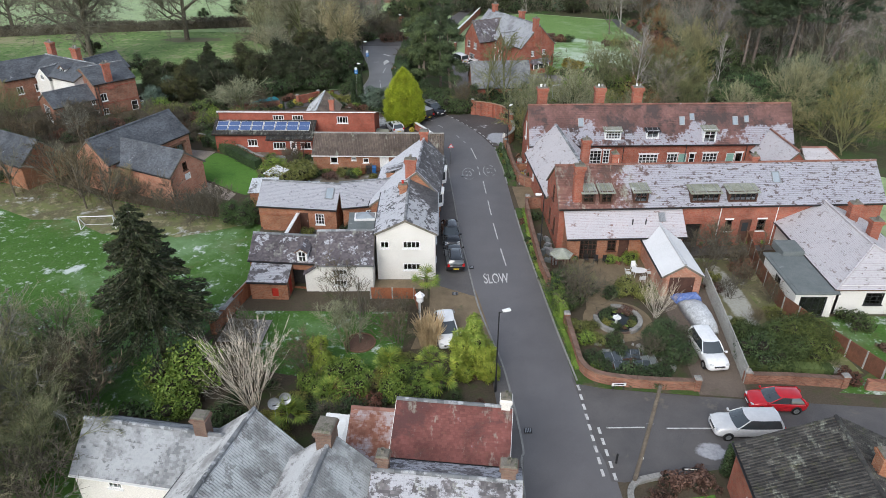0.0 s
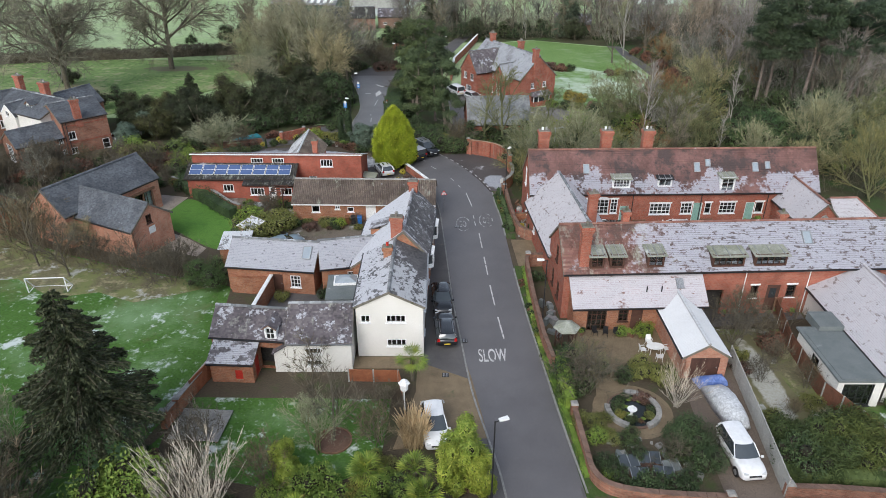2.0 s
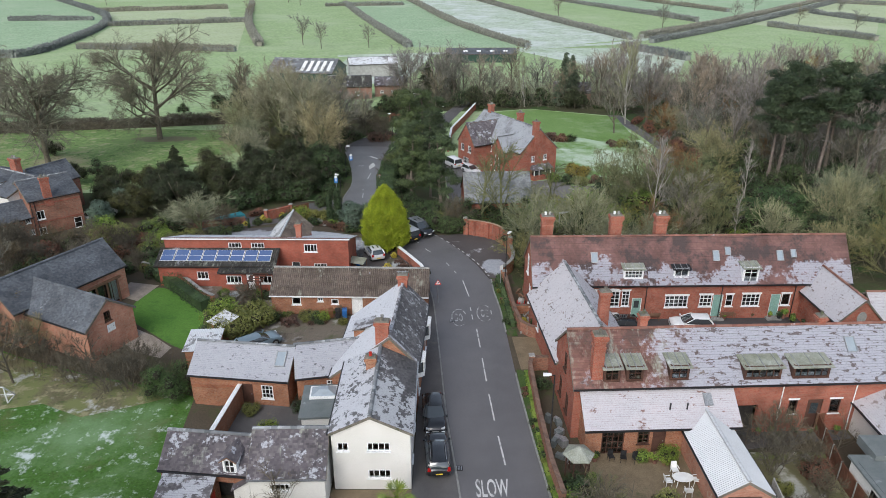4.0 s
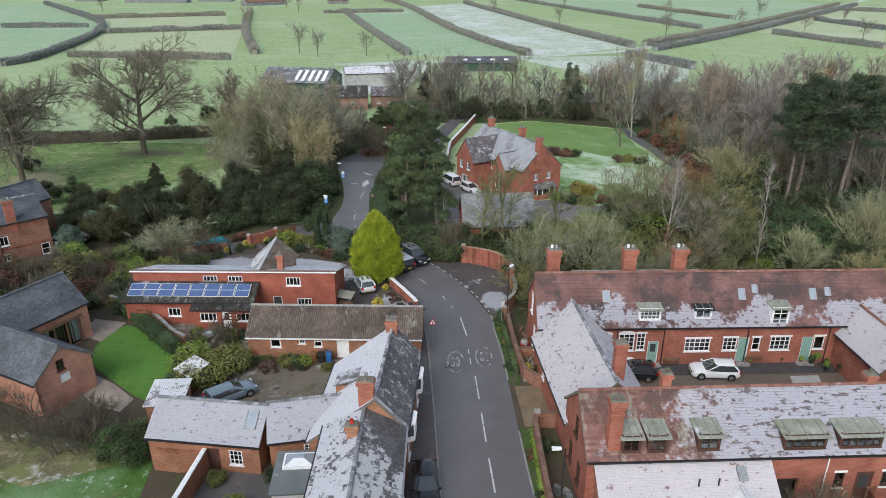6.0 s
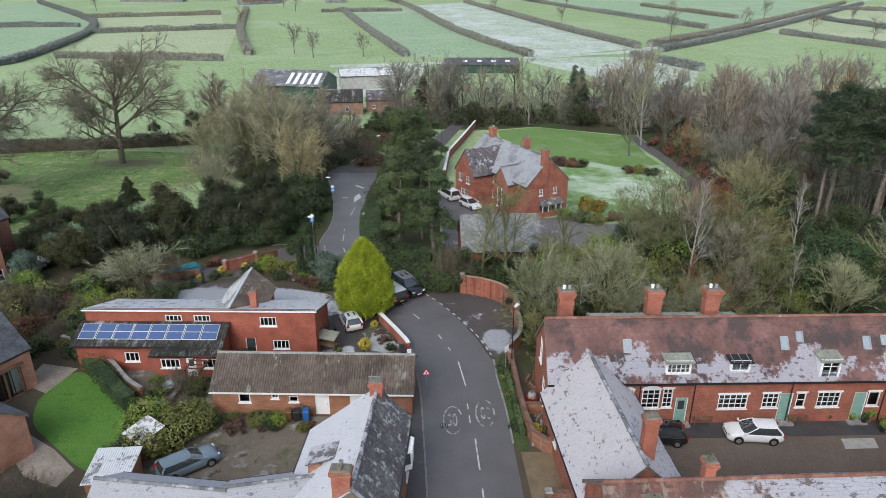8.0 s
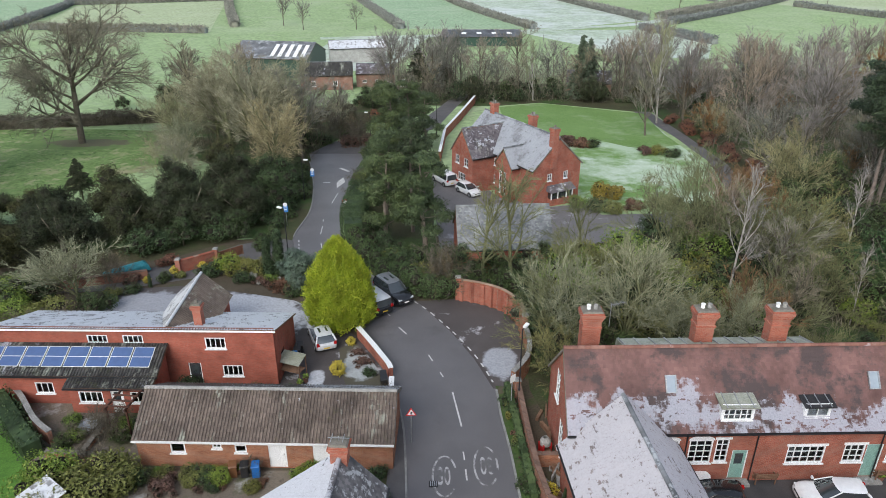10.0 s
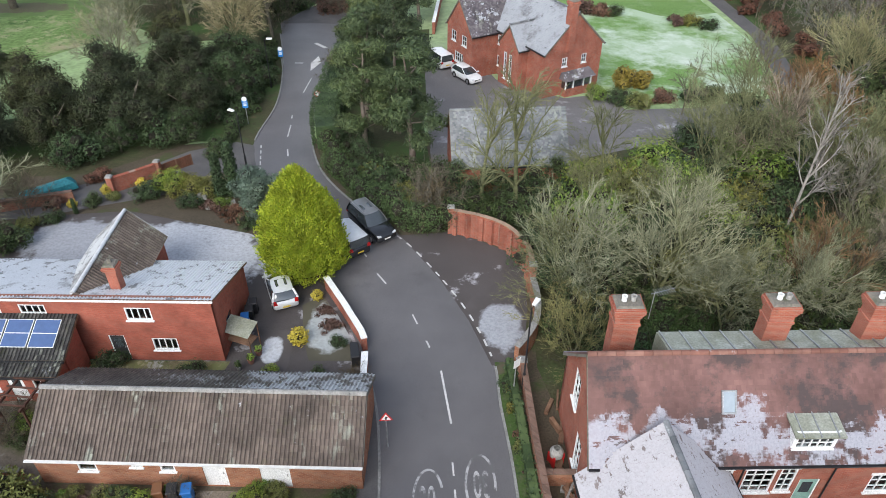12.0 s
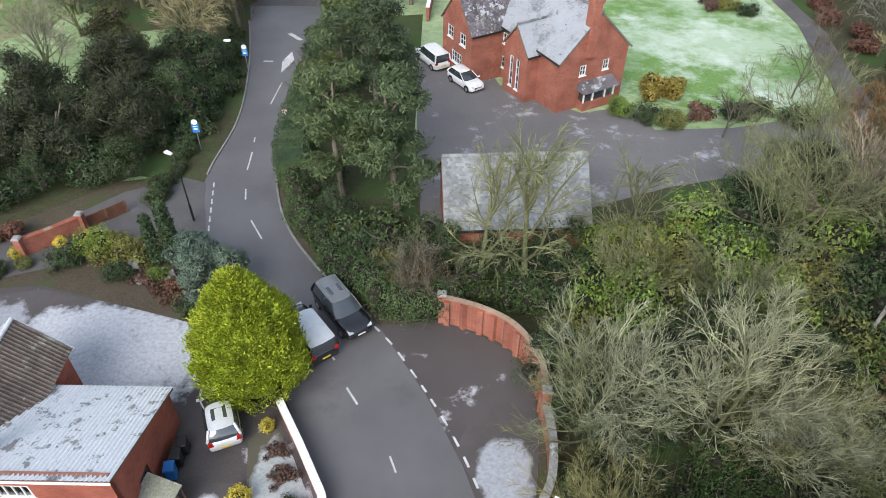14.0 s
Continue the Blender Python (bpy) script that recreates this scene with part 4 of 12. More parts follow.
sheet("house_drive", [(3.0, 110.5), (2.4, 121), (1.5, 142), (8, 141), (10, 134), (17, 128.5), (22, 130), (23, 125.5), (30, 126), (44, 130), (45, 123), (22, 116.5), (14, 113)], M["drive_tarmac"], "tarmac drive with frost patches before the brick house", "driveway", 0.03)
sheet("house_lawn", [(20.6, 133), (22.4, 141), (16, 160), (15, 190), (24, 194), (44, 184), (43.5, 165), (44.5, 146), (40, 131), (29, 128.6)], M["lawn_white"], "large lawn white with frost", "lawn", 0.035)
sheet("house_lawn_far", smooth_line([(15.3, 163), (22, 158.5), (29, 163.5), (36, 158), (43.8, 160)], 5) + [(43.2, 168), (44, 184), (24, 194), (15, 190)], M["lawn_green"], "mown green lawn past the frost line", "lawn", 0.045)
sheet("wood_track", [(42.4, 186), (44.6, 165), (45.2, 150), (42, 131.5), (44.5, 130), (47.6, 148), (47, 166), (45.6, 186)], M["asphalt_old"], "narrow track along the wood edge", "driveway", 0.04)
sheet("frost_patch", [(16.0, 33.2), (17.0, 34.6), (19.0, 34.6), (20, 33), (18.8, 31.9), (17, 31.8)], M["pool_road"], "thin white frost left on the side road", "pavement", 0.05)
sheet("corner_plot", [(12.4, 30.2), (18.6, 31.2), (17.5, 20), (12, 20)], M["soil"], "clipped corner plot", "garden", 0.05)
sheet("corner_grass", [(13.4, 28.9), (17, 29.4), (16.6, 22), (13.2, 22)], M["grass"], "small mown corner lawn", "lawn", 0.07)
sheet("bungalow_garden", [(29.5, 38.8), (60, 36.5), (60, 48.5), (30, 48.5), (33.2, 41.2)], M["grass_frost"], "frost dusted garden before the white bungalow", "lawn", 0.04)

# kerbs: real upstands along both sides of the road
for nm, line, y0, y1 in (("kerb_west", left_kerb, -50, 87), ("kerb_west", left_kerb, 117.5, 150), ("kerb_east", right_kerb, 40, 69.3), ("kerb_east", right_kerb, 75.4, 88), ("kerb_east", right_kerb, 101.5, 141)):
    run = [p for p in line if y0 <= p[1] <= y1]
    whole(nm, ribbon(Mesh(), run, 0.14, gz, 0.12), M["kerb"], "grey concrete road kerb", "kerb", "structure")

# ---- far fields, with haze put into their colours, and the frosted track ----
sheet("field_one", [(-336, 644), (-231, 500), (-200, 450), (-178, 390), (-163, 313), (-165, 291), (-420, 291), (-600, 640)], M["field_blue"], "green arable field blued with painted haze", "field", 0.03)
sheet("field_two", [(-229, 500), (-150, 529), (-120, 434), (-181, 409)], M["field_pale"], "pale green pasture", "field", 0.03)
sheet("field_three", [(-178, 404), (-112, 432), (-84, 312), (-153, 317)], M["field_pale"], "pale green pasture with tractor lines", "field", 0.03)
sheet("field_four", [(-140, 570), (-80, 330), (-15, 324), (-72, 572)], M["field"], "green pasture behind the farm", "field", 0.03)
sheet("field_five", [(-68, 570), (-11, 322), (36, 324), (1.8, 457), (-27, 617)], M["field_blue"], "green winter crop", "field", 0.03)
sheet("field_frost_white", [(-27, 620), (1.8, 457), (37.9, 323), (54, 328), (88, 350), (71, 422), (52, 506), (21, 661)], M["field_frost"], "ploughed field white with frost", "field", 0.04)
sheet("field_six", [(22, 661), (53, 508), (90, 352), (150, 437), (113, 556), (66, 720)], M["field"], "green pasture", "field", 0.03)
sheet("field_seven", [(68, 720), (150, 438), (168, 434), (345, 650), (300, 760)], M["field_blue"], "green crop blued with painted haze", "field", 0.03)
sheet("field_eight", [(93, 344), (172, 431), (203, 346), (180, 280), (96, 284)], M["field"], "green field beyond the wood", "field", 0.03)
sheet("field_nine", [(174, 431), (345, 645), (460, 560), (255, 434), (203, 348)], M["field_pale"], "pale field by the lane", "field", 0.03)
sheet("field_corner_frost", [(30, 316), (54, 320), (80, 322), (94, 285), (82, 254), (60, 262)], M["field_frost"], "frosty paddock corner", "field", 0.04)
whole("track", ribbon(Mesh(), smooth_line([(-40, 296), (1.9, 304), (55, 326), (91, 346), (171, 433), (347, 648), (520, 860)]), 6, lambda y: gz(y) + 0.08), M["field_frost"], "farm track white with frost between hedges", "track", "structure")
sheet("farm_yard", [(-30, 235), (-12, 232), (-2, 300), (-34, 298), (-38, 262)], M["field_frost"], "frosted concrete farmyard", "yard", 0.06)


# ---- road markings ----
def dash(x0, y0, x1, y1, w=0.12, lift=0.095):
    return whole("road_marking", ribbon(Mesh(), [(x0, y0), (x1, y1)], w, lambda y: gz(y) + lift), M["paint_line"], "worn white painted road dash", "road marking", "structure", "road markings")


def on_line(line, y):
    return float(np.interp(y, [p[1] for p in line], [p[0] for p in line]))


for y0, y1 in ((56.9, 60.2), (62.1, 65.7), (67.6, 71.3), (73.2, 76.7), (83.7, 87.6)):
    f = lambda y: 0.5 * (on_line(left_kerb, y) + on_line(right_kerb, y)) + 0.55
    dash(f(y0), y0, f(y1), y1)
for y0, y1 in ((78.6, 79.6), (80.4, 81.2), (89.5, 90.1), (91.6, 92.5)):
    dash(on_line(left_kerb, y0) * 0.45 + on_line(right_kerb, y0) * 0.55, y0, on_line(left_kerb, y1) * 0.45 + on_line(right_kerb, y1) * 0.55, y1, 0.1)
for a, b in (((-1.6, 98.6), (-3.6, 101.9)), ((0.0, 95.6), (-0.7, 96.7)), ((-8.0, 109.5), (-9.2, 111.6)), ((-10.2, 114.2), (-10.5, 115.6)), ((-11, 118.3), (-11.2, 121)), ((-11.4, 122.6), (-11.5, 123.4)), ((-11.4, 129.5), (-11.2, 134))):
    dash(*a, *b)
EDGE = smooth_line([(6.9, 88.8), (6.3, 90.8), (5.4, 93.1), (4.2, 95.5), (3.1, 97.4), (1.6, 99.8), (0.2, 101.5)], 4)
for i in range(0, len(EDGE) - 1, 2):
    dash(*EDGE[i], *EDGE[i + 1], 0.13)
for i in range(6):
    y = 110.3 + 1.1 * i
    dash(-11.9 - 0.22 * i, y, -12.05 - 0.22 * i, y + 0.65, 0.12)
for i in range(9):
    dash(10.15 + 0.02 * i, 39.6 - 1.02 * i, 10.2 + 0.02 * i, 39.0 - 1.02 * i, 0.2)
for i in range(5):
    dash(10.85 + 0.05 * i, 35.2 - 1.02 * i, 10.88 + 0.05 * i, 34.6 - 1.02 * i, 0.2)
dash(11.4, 35.15, 14.1, 35.2)
dash(15.6, 35.1, 19.2, 35.1)
dash(26.5, 34.8, 29.5, 34.7)
whole("road_marking", Mesh().face([(-12.1, 139, gz(139) + 0.1), (-11.5, 141.4, gz(141.4) + 0.1), (-10.9, 139.2, gz(139) + 0.1), (-11.7, 136.2, gz(136.2) + 0.1)]), M["paint_line"], "worn white give way triangle on the road", "road marking", "structure", "road markings")
dash(-14, 138.9, -13, 138.9, 0.3, 0.12)
dash(-12.6, 146, -11, 144.2, 0.5, 0.12)
whole("road_marking", ribbon(Mesh(), [(2.9, 42.6), (3.0, 44.4)], 0.8, lambda y: 0.1), M["paint_line"], "worn white painted road dash", "road marking", "structure", "road markings")


def road_word(text, x, y, w, h, turn=0.0, mat=None):
    c = bpy.data.curves.new("road_word", "FONT")
    c.body, c.size, c.align_x = text, 1.0, "CENTER"
    c.offset = 0.012
    tmp = new("road_word", c)
    bpy.context.view_layer.update()
    d = tmp.evaluated_get(bpy.context.evaluated_depsgraph_get())
    me = bpy.data.meshes.new_from_object(d)
    bpy.data.objects.remove(tmp)
    co = np.array([v.co[:] for v in me.vertices])
    lo, hi = co.min(0), co.max(0)
    for v in me.vertices:
        u = (v.co.x - (lo[0] + hi[0]) / 2) / (hi[0] - lo[0]) * w
        s = (v.co.y - lo[1]) / (hi[1] - lo[1]) * h
        v.co = (u, s, 0)
    me.materials.append(mat or M["paint_line"])
    ob = new("road_word", me)
    ob.matrix_basis = pose(x, y, 0.1, 0, 0, turn)
    return ob


tagged(road_word("SLOW", 5.05, 53.7, 2.35, 1.75, 2), "white painted word SLOW on the asphalt", "road marking", kind="structure")
for cx, cy in ((3.2, 79.0), (5.85, 79.9)):
    m = Mesh()
    ring = [(cx + 0.75 * math.cos(t), cy + 1.75 * math.sin(t)) for t in np.linspace(0.4 if cx < 4 else -0.2, 5.6, 26)]
    ribbon(m, ring, 0.13, lambda y: 0.1)
    whole("road_roundel", m, M["paint_faded"], "worn white speed limit roundel on the road", "road marking", "structure", "roundels")
    tagged(road_word("30", cx, cy - 0.8 if cx < 4 else cy + 0.8, 0.8, 1.6, 2 if cx < 4 else 182, M["paint_faded"]), "worn painted numerals on the road", "road marking", kind="structure")
for x, y in ((2.7, 56.6), (1.1, 52), (5.9, 34.9), (2.5, 78.3)):
    drain = thing("drain_cover", "dark iron drain cover in the road gutter", "drain", pose(x, y, 0.07), "drain covers")
    part("frame", Mesh().box(0, 0, 0, 0.55, 0.5, 0.035), M["black_metal"], drain)
    for k in range(4):
        part("bar", Mesh().box(-0.18 + 0.12 * k, 0, 0.035, 0.05, 0.4, 0.012), M["metal"], drain)


# ---- houses ----
def wall_mesh(p0, p1, z0, profile, holes, thick=0.28):
    """An upright wall from p0 to p1 in plan, its inside on the left hand. profile: (run, height) along the top. holes: (run of middle, bottom, width, height)."""
    a, b = Vector(p0), Vector(p1)
    d = (b - a).normalized()
    inn = Vector((-d.y, d.x)) * thick
    length = (b - a).length
    xs = sorted({0.0, length, *(s for s, _ in profile if 0 < s < length), *(e for h in holes for e in (h[0] - h[2] / 2, h[0] + h[2] / 2) if 0 < e < length)})
    top = lambda s: float(np.interp(s, [p[0] for p in profile], [p[1] for p in profile]))
    m = Mesh()
    for s0, s1 in zip(xs, xs[1:]):
        mid = (s0 + s1) / 2
        spans = sorted((h[1], h[1] + h[3]) for h in holes if abs(h[0] - mid) < h[2] / 2)
        z, cells = z0, []
        for lo, hi in spans:
            if lo > z:
                cells.append((z, z, lo, lo))
            z = hi
        cells.append((z, z, top(s0), top(s1)))
        for l0, l1, h0, h1 in cells:
            if max(h0 - l0, h1 - l1) < 0.01:
                continue
            o0, o1 = a + d * s0, a + d * s1
            i0, i1 = o0 + inn, o1 + inn
            m.hull8([(o0.x, o0.y, l0), (o1.x, o1.y, l1), (i1.x, i1.y, l1), (i0.x, i0.y, l0), (o0.x, o0.y, h0), (o1.x, o1.y, h1), (i1.x, i1.y, h1), (i0.x, i0.y, h0)])
    index = {}
    for p in m.v:
        index.setdefault(tuple(round(c, 4) for c in p), len(index))
    m.f = [tuple(index[tuple(round(c, 4) for c in m.v[i])] for i in f) for f in m.f]
    m.f = [f for f in m.f if len(set(f)) > 2]
    m.v = list(index)
    return m


def tiles(A, B, C, D, gauge=0.17, wide=0.2, proud=0.028, jitter=0.4):
    """Overlapping tiles on a slope: eave A to B, ridge D to C."""
    A, B, C, D = (np.array(p, float) for p in (A, B, C, D))
    nrm = np.cross(B - A, D - A) if np.linalg.norm(B - A) > 0.01 else np.cross(C - D, A - D)
    nrm /= np.linalg.norm(nrm)
    if nrm[2] < 0:
        nrm = -nrm
    up = np.linalg.norm((D + C) / 2 - (A + B) / 2)
    rows = max(2, int(round(up / gauge)))
    rng = np.random.default_rng(int(abs(A.sum() * 100)) % 9973)
    V, F, n = [], [], 0
    for j in range(rows):
        v0, v1 = j / rows, min(1.0, (j + 1.12) / rows)
        l0, r0, l1, r1 = A + (D - A) * v0, B + (C - B) * v0, A + (D - A) * v1, B + (C - B) * v1
        w0 = np.linalg.norm(r0 - l0)
        k = max(1, int(round(w0 / wide)))
        cut = (np.arange(k + 1) + (0.5 if j % 2 else 0.0)) / k
        cut = np.concatenate(([0.0], cut[(cut > 0.02) & (cut < 0.98)], [1.0]))
        for u0, u1 in zip(cut[:-1], cut[1:]):
            h = proud * (1 + jitter * (rng.random() - 0.5))
            e0, e1 = h * (1 + jitter * 0.5 * (rng.random() - 0.5)), 0.006
            g = 0.004 * (u1 - u0)
            p = [l0 + (r0 - l0) * (u0 + g), l0 + (r0 - l0) * (u1 - g), l1 + (r1 - l1) * (u1 - g), l1 + (r1 - l1) * (u0 + g)]
            V += [p[0], p[1], p[0] + nrm * h, p[1] + nrm * e0, p[2] + nrm * e1, p[3] + nrm * e1]
            F += [(n + 2, n + 3, n + 4, n + 5), (n, n + 1, n + 3, n + 2), (n, n + 2, n + 5), (n + 1, n + 4, n + 3)]
            n += 6
    m = Mesh()
    m.v, m.f = [tuple(q) for q in V], F
    return m


def pantiles(A, B, C, D, gauge=0.33, wide=0.21):
    """Rolled tiles: each one an S-shaped barrel that laps the course below."""
    A, B, C, D = (np.array(p, float) for p in (A, B, C, D))
    nrm = np.cross(B - A, D - A) if np.linalg.norm(B - A) > 0.01 else np.cross(C - D, A - D)
    nrm /= np.linalg.norm(nrm)
    if nrm[2] < 0:
        nrm = -nrm
    rows = max(2, int(round(np.linalg.norm((D + C) / 2 - (A + B) / 2) / gauge)))
    full = max(np.linalg.norm(B - A), np.linalg.norm(C - D))
    prof = ((0.0, 0.015), (0.3, 0.0), (0.55, 0.02), (0.7, 0.075), (0.88, 0.075), (1.0, 0.02))
    rng = np.random.default_rng(int(abs(A.sum() * 100)) % 9973)
    m = Mesh()
    for j in range(rows):
        v0, v1 = j / rows, min(1.0, (j + 1.08) / rows)
        l0, r0, l1, r1 = A + (D - A) * v0, B + (C - B) * v0, A + (D - A) * v1, B + (C - B) * v1
        k = max(1, int(round(np.linalg.norm(r0 - l0) / wide)))
        for i in range(k):
            e = 0.035 + 0.012 * rng.random()
            n = len(m.v)
            for base, lift in ((0.0, 0.0), (0.0, e), (1.0, 0.004)):
                for u, h in prof:
                    q = (i + u) / k
                    p = (l0 + (r0 - l0) * q) if base == 0 else (l1 + (r1 - l1) * q)
                    m.v.append(tuple(p + nrm * (lift + (h if lift else 0.0) + 0.004)))
            for c in range(5):
                m.f.append((n + c, n + c + 1, n + 7 + c, n + 6 + c))
                m.f.append((n + 6 + c, n + 7 + c, n + 13 + c, n + 12 + c))
    return m


def wavy(A, B, C, D, pitch=0.16, amp=0.03):
    """Corrugated sheet on a slope: waves run from eave to ridge."""
    A, B, C, D = (Vector(p) for p in (A, B, C, D))
    nrm = (B - A).cross(D - A).normalized()
    if nrm.z < 0:
        nrm = -nrm
    k = max(4, int((B - A).length / pitch) * 2)
    m = Mesh()
    rows = max(2, int((D - A).length / 1.6)) + 1
    for i in range(k + 1):
        u = i / k
        for r in range(rows):
            v = r / (rows - 1)
            m.v.append(tuple(A.lerp(B, u).lerp(D.lerp(C, u), v) + nrm * (0.04 + amp * (1 if i % 2 else -1))))
    for i in range(k):
        for r in range(rows - 1):
            m.f.append((i * rows + r, (i + 1) * rows + r, (i + 1) * rows + r + 1, i * rows + r + 1))
    return m


def deck(A, B, C, D, t=0.14):
    """A solid slope under the tiles."""
    A, B, C, D = (Vector(p) for p in (A, B, C, D))
    nrm = ((B - A).cross(D - A) if (B - A).length > 0.01 else (C - D).cross(A - D)).normalized()
    if nrm.z < 0:
        nrm = -nrm
    low = [tuple(p - nrm * t) for p in (A, B, C, D)]
    return Mesh().hull8(low + [tuple(p) for p in (A, B, C, D)])


def ridge_tiles(p0, p1, r=0.14, step=0.42):
    a, b = Vector(p0), Vector(p1)
    n = max(1, int((b - a).length / step))
    d = (b - a).normalized()
    side = d.cross(Vector((0, 0, 1))).normalized()
    upv = side.cross(d)
    m = Mesh()
    for i in range(n):
        q0, q1 = a.lerp(b, i / n), a.lerp(b, (i + 0.97) / n)
        k = len(m.v)
        for q, rr in ((q0, r * 1.06), (q1, r)):
            for j in range(6):
                t = math.pi * j / 5
                m.v.append(tuple(q + side * (rr * math.cos(t)) + upv * (rr * math.sin(t) - 0.03)))
        for j in range(5):
            m.f.append((k + j, k + j + 1, k + 6 + j + 1, k + 6 + j))
        m.f.append(tuple(range(k, k + 6)))
        m.f.append(tuple(range(k + 11, k + 5, -1)))
    return m


def window(parent, x, y, z, w, h, facing, cols=2, rows=1, frame=None, arch=0.0, sill=True, depth=0.06, head=False):
    """A window at the middle bottom x, y, z on a wall whose outside looks towards facing (degrees, in the parent's frame)."""
    fm = frame or M["white"]
    t = 0.085
    m, k = Mesh(), 0
    for e, yy in ((0, -0.045), (t, -0.045), (t, 0.045), (0, 0.045)):
        m.v += [(-w / 2 + e, yy, e), (w / 2 - e, yy, e), (w / 2 - e, yy, h - e), (-w / 2 + e, yy, h - e)]
    for r in range(4):
        for c in range(4):
            c2, r2 = (c + 1) % 4, (r + 1) % 4
            m.f.append((4 * r + c, 4 * r + c2, 4 * r2 + c2, 4 * r2 + c))
    ob = part("window", m, fm, parent)
    ob.matrix_basis = pose(x, y, z, 0, 0, facing + 90) @ pose(0, depth, 0)
    for i in range(1, cols):
        part("glazing_bar", Mesh().box(-w / 2 + w * i / cols, 0, t, 0.055, 0.07, h - 2 * t), fm, ob)
    for j in range(1, rows):
        part("glazing_bar", Mesh().box(0, 0, h * j / rows - 0.018, w - 2 * t, 0.06, 0.045), fm, ob)
    part("pane", Mesh().box(0, 0, t, w - 2 * t, 0.012, h - 2 * t), M["glass"], ob)
    # added dark sheet, its colour standing for the unlit room
    part("blind", Mesh().box(0, 0.3, 0.02, w + 0.2, 0.02, h - 0.04), M["room"], ob, "dark sheet painted as the shaded room behind the glass")
    if sill:
        part("sill", Mesh().box(0, -depth - 0.03, -0.07, w + 0.14, 0.16, 0.07), fm if not head else M["white"], ob)
    if head:
        part("lintel", Mesh().box(0, -depth - 0.012, h, w + 0.2, 0.05, 0.16), M["white"], ob)
    if arch:
        a = Mesh()
        ang = [math.pi * q / 8 for q in range(9)]
        a.loft([[(-w / 2 * math.cos(q) * s1, yy, h + arch * math.sin(q) * s1) for s1, yy in ((1.12, -depth - 0.02), (1.12, -depth + 0.03), (0.0, -depth + 0.03), (0.0, -depth - 0.02))] for q in ang])
        part("arched_head", a, M["white"], ob)
    return ob


def door(parent, x, y, z, w, h, facing, mat, glazed=False):
    ob = part("door", Mesh().box(0, 0, 0, w - 0.1, 0.06, h - 0.06), mat, parent)
    ob.matrix_basis = pose(x, y, z, 0, 0, facing + 90) @ pose(0, 0.1, 0)
    part("frame", Mesh().box(-w / 2 + 0.035, 0, 0, 0.07, 0.1, h).box(w / 2 - 0.035, 0, 0, 0.07, 0.1, h).box(0, 0, h - 0.06, w - 0.14, 0.1, 0.06), M["white"] if mat is not M["dark_wood"] else mat, ob)
    if glazed:
        part("pane", Mesh().box(0, -0.035, h * 0.5, w * 0.5, 0.012, h * 0.36), M["car_glass"], ob)
    part("handle", Mesh().box(w / 2 - 0.17, -0.05, h * 0.48, 0.04, 0.05, 0.12), M["metal"], ob)
    return ob


def chimney(parent, x, y, z0, z1, sx=0.9, sy=0.6, mat=None, pots=2, pot_mat=None, fancy=False):
    """A stack in one piece: shaft, oversailing courses, weathered cap and pots."""
    steps = [(0.0, z0), (0.0, z1 - 0.42), (0.07, z1 - 0.4), (0.07, z1 - 0.28), (0.12, z1 - 0.26), (0.12, z1 - 0.12), (0.05, z1 - 0.1), (0.05, z1)]
    if fancy:
        steps = [(0.0, z0), (0.0, z1 - 1.15), (0.05, z1 - 1.12), (0.05, z1 - 0.98), (0.0, z1 - 0.95), (0.0, z1 - 0.62), (0.05, z1 - 0.6), (0.05, z1 - 0.48), (0.1, z1 - 0.46), (0.1, z1 - 0.34), (0.15, z1 - 0.32), (0.15, z1 - 0.12), (0.1, z1 - 0.1), (0.1, z1)]
    rings = [[(x - sx / 2 - e, y - sy / 2 - e, z), (x + sx / 2 + e, y - sy / 2 - e, z), (x + sx / 2 + e, y + sy / 2 + e, z), (x - sx / 2 - e, y + sy / 2 + e, z)] for e, z in steps]
    ob = part("chimney", Mesh().loft(rings), mat or M["brick"], parent)
    part("cap", Mesh().box(x, y, z1, sx + 0.14, sy + 0.14, 0.09, taper=0.82), M["cap"], ob, "dark weathered mortar cap")
    for i in range(pots):
        px = x + (i - (pots - 1) / 2) * 0.42
        part("chimney_pot", Mesh().lathe([(0.13, z1 + 0.05), (0.115, z1 + 0.3), (0.14, z1 + 0.32), (0.14, z1 + 0.37), (0.09, z1 + 0.37), (0.09, z1 + 0.1)], px, y, 10), (pot_mat or M["cap"]) if i % 2 == 0 else M["stone"], ob)
    return ob


def gutter(parent, p0, p1, mat=None):
    a, b = Vector(p0), Vector(p1)
    m = Mesh()
    d = (b - a).normalized()
    s = Vector((-d.y, d.x, 0)) * 0.06
    m.hull8([a - s, b - s, b + s, a + s, a - s * 1.3 + Vector((0, 0, 0.1)), b - s * 1.3 + Vector((0, 0, 0.1)), b + s * 1.3 + Vector((0, 0, 0.1)), a + s * 1.3 + Vector((0, 0, 0.1))])
    return part("gutter", m, mat or M["black_plastic"], parent)


def downpipe(parent, x, y, z0, z1, mat=None):
    return part("downpipe", Mesh().tube((x, y, z0), (x, y, z1), 0.045, 0.045, 6), mat or M["black_plastic"], parent)


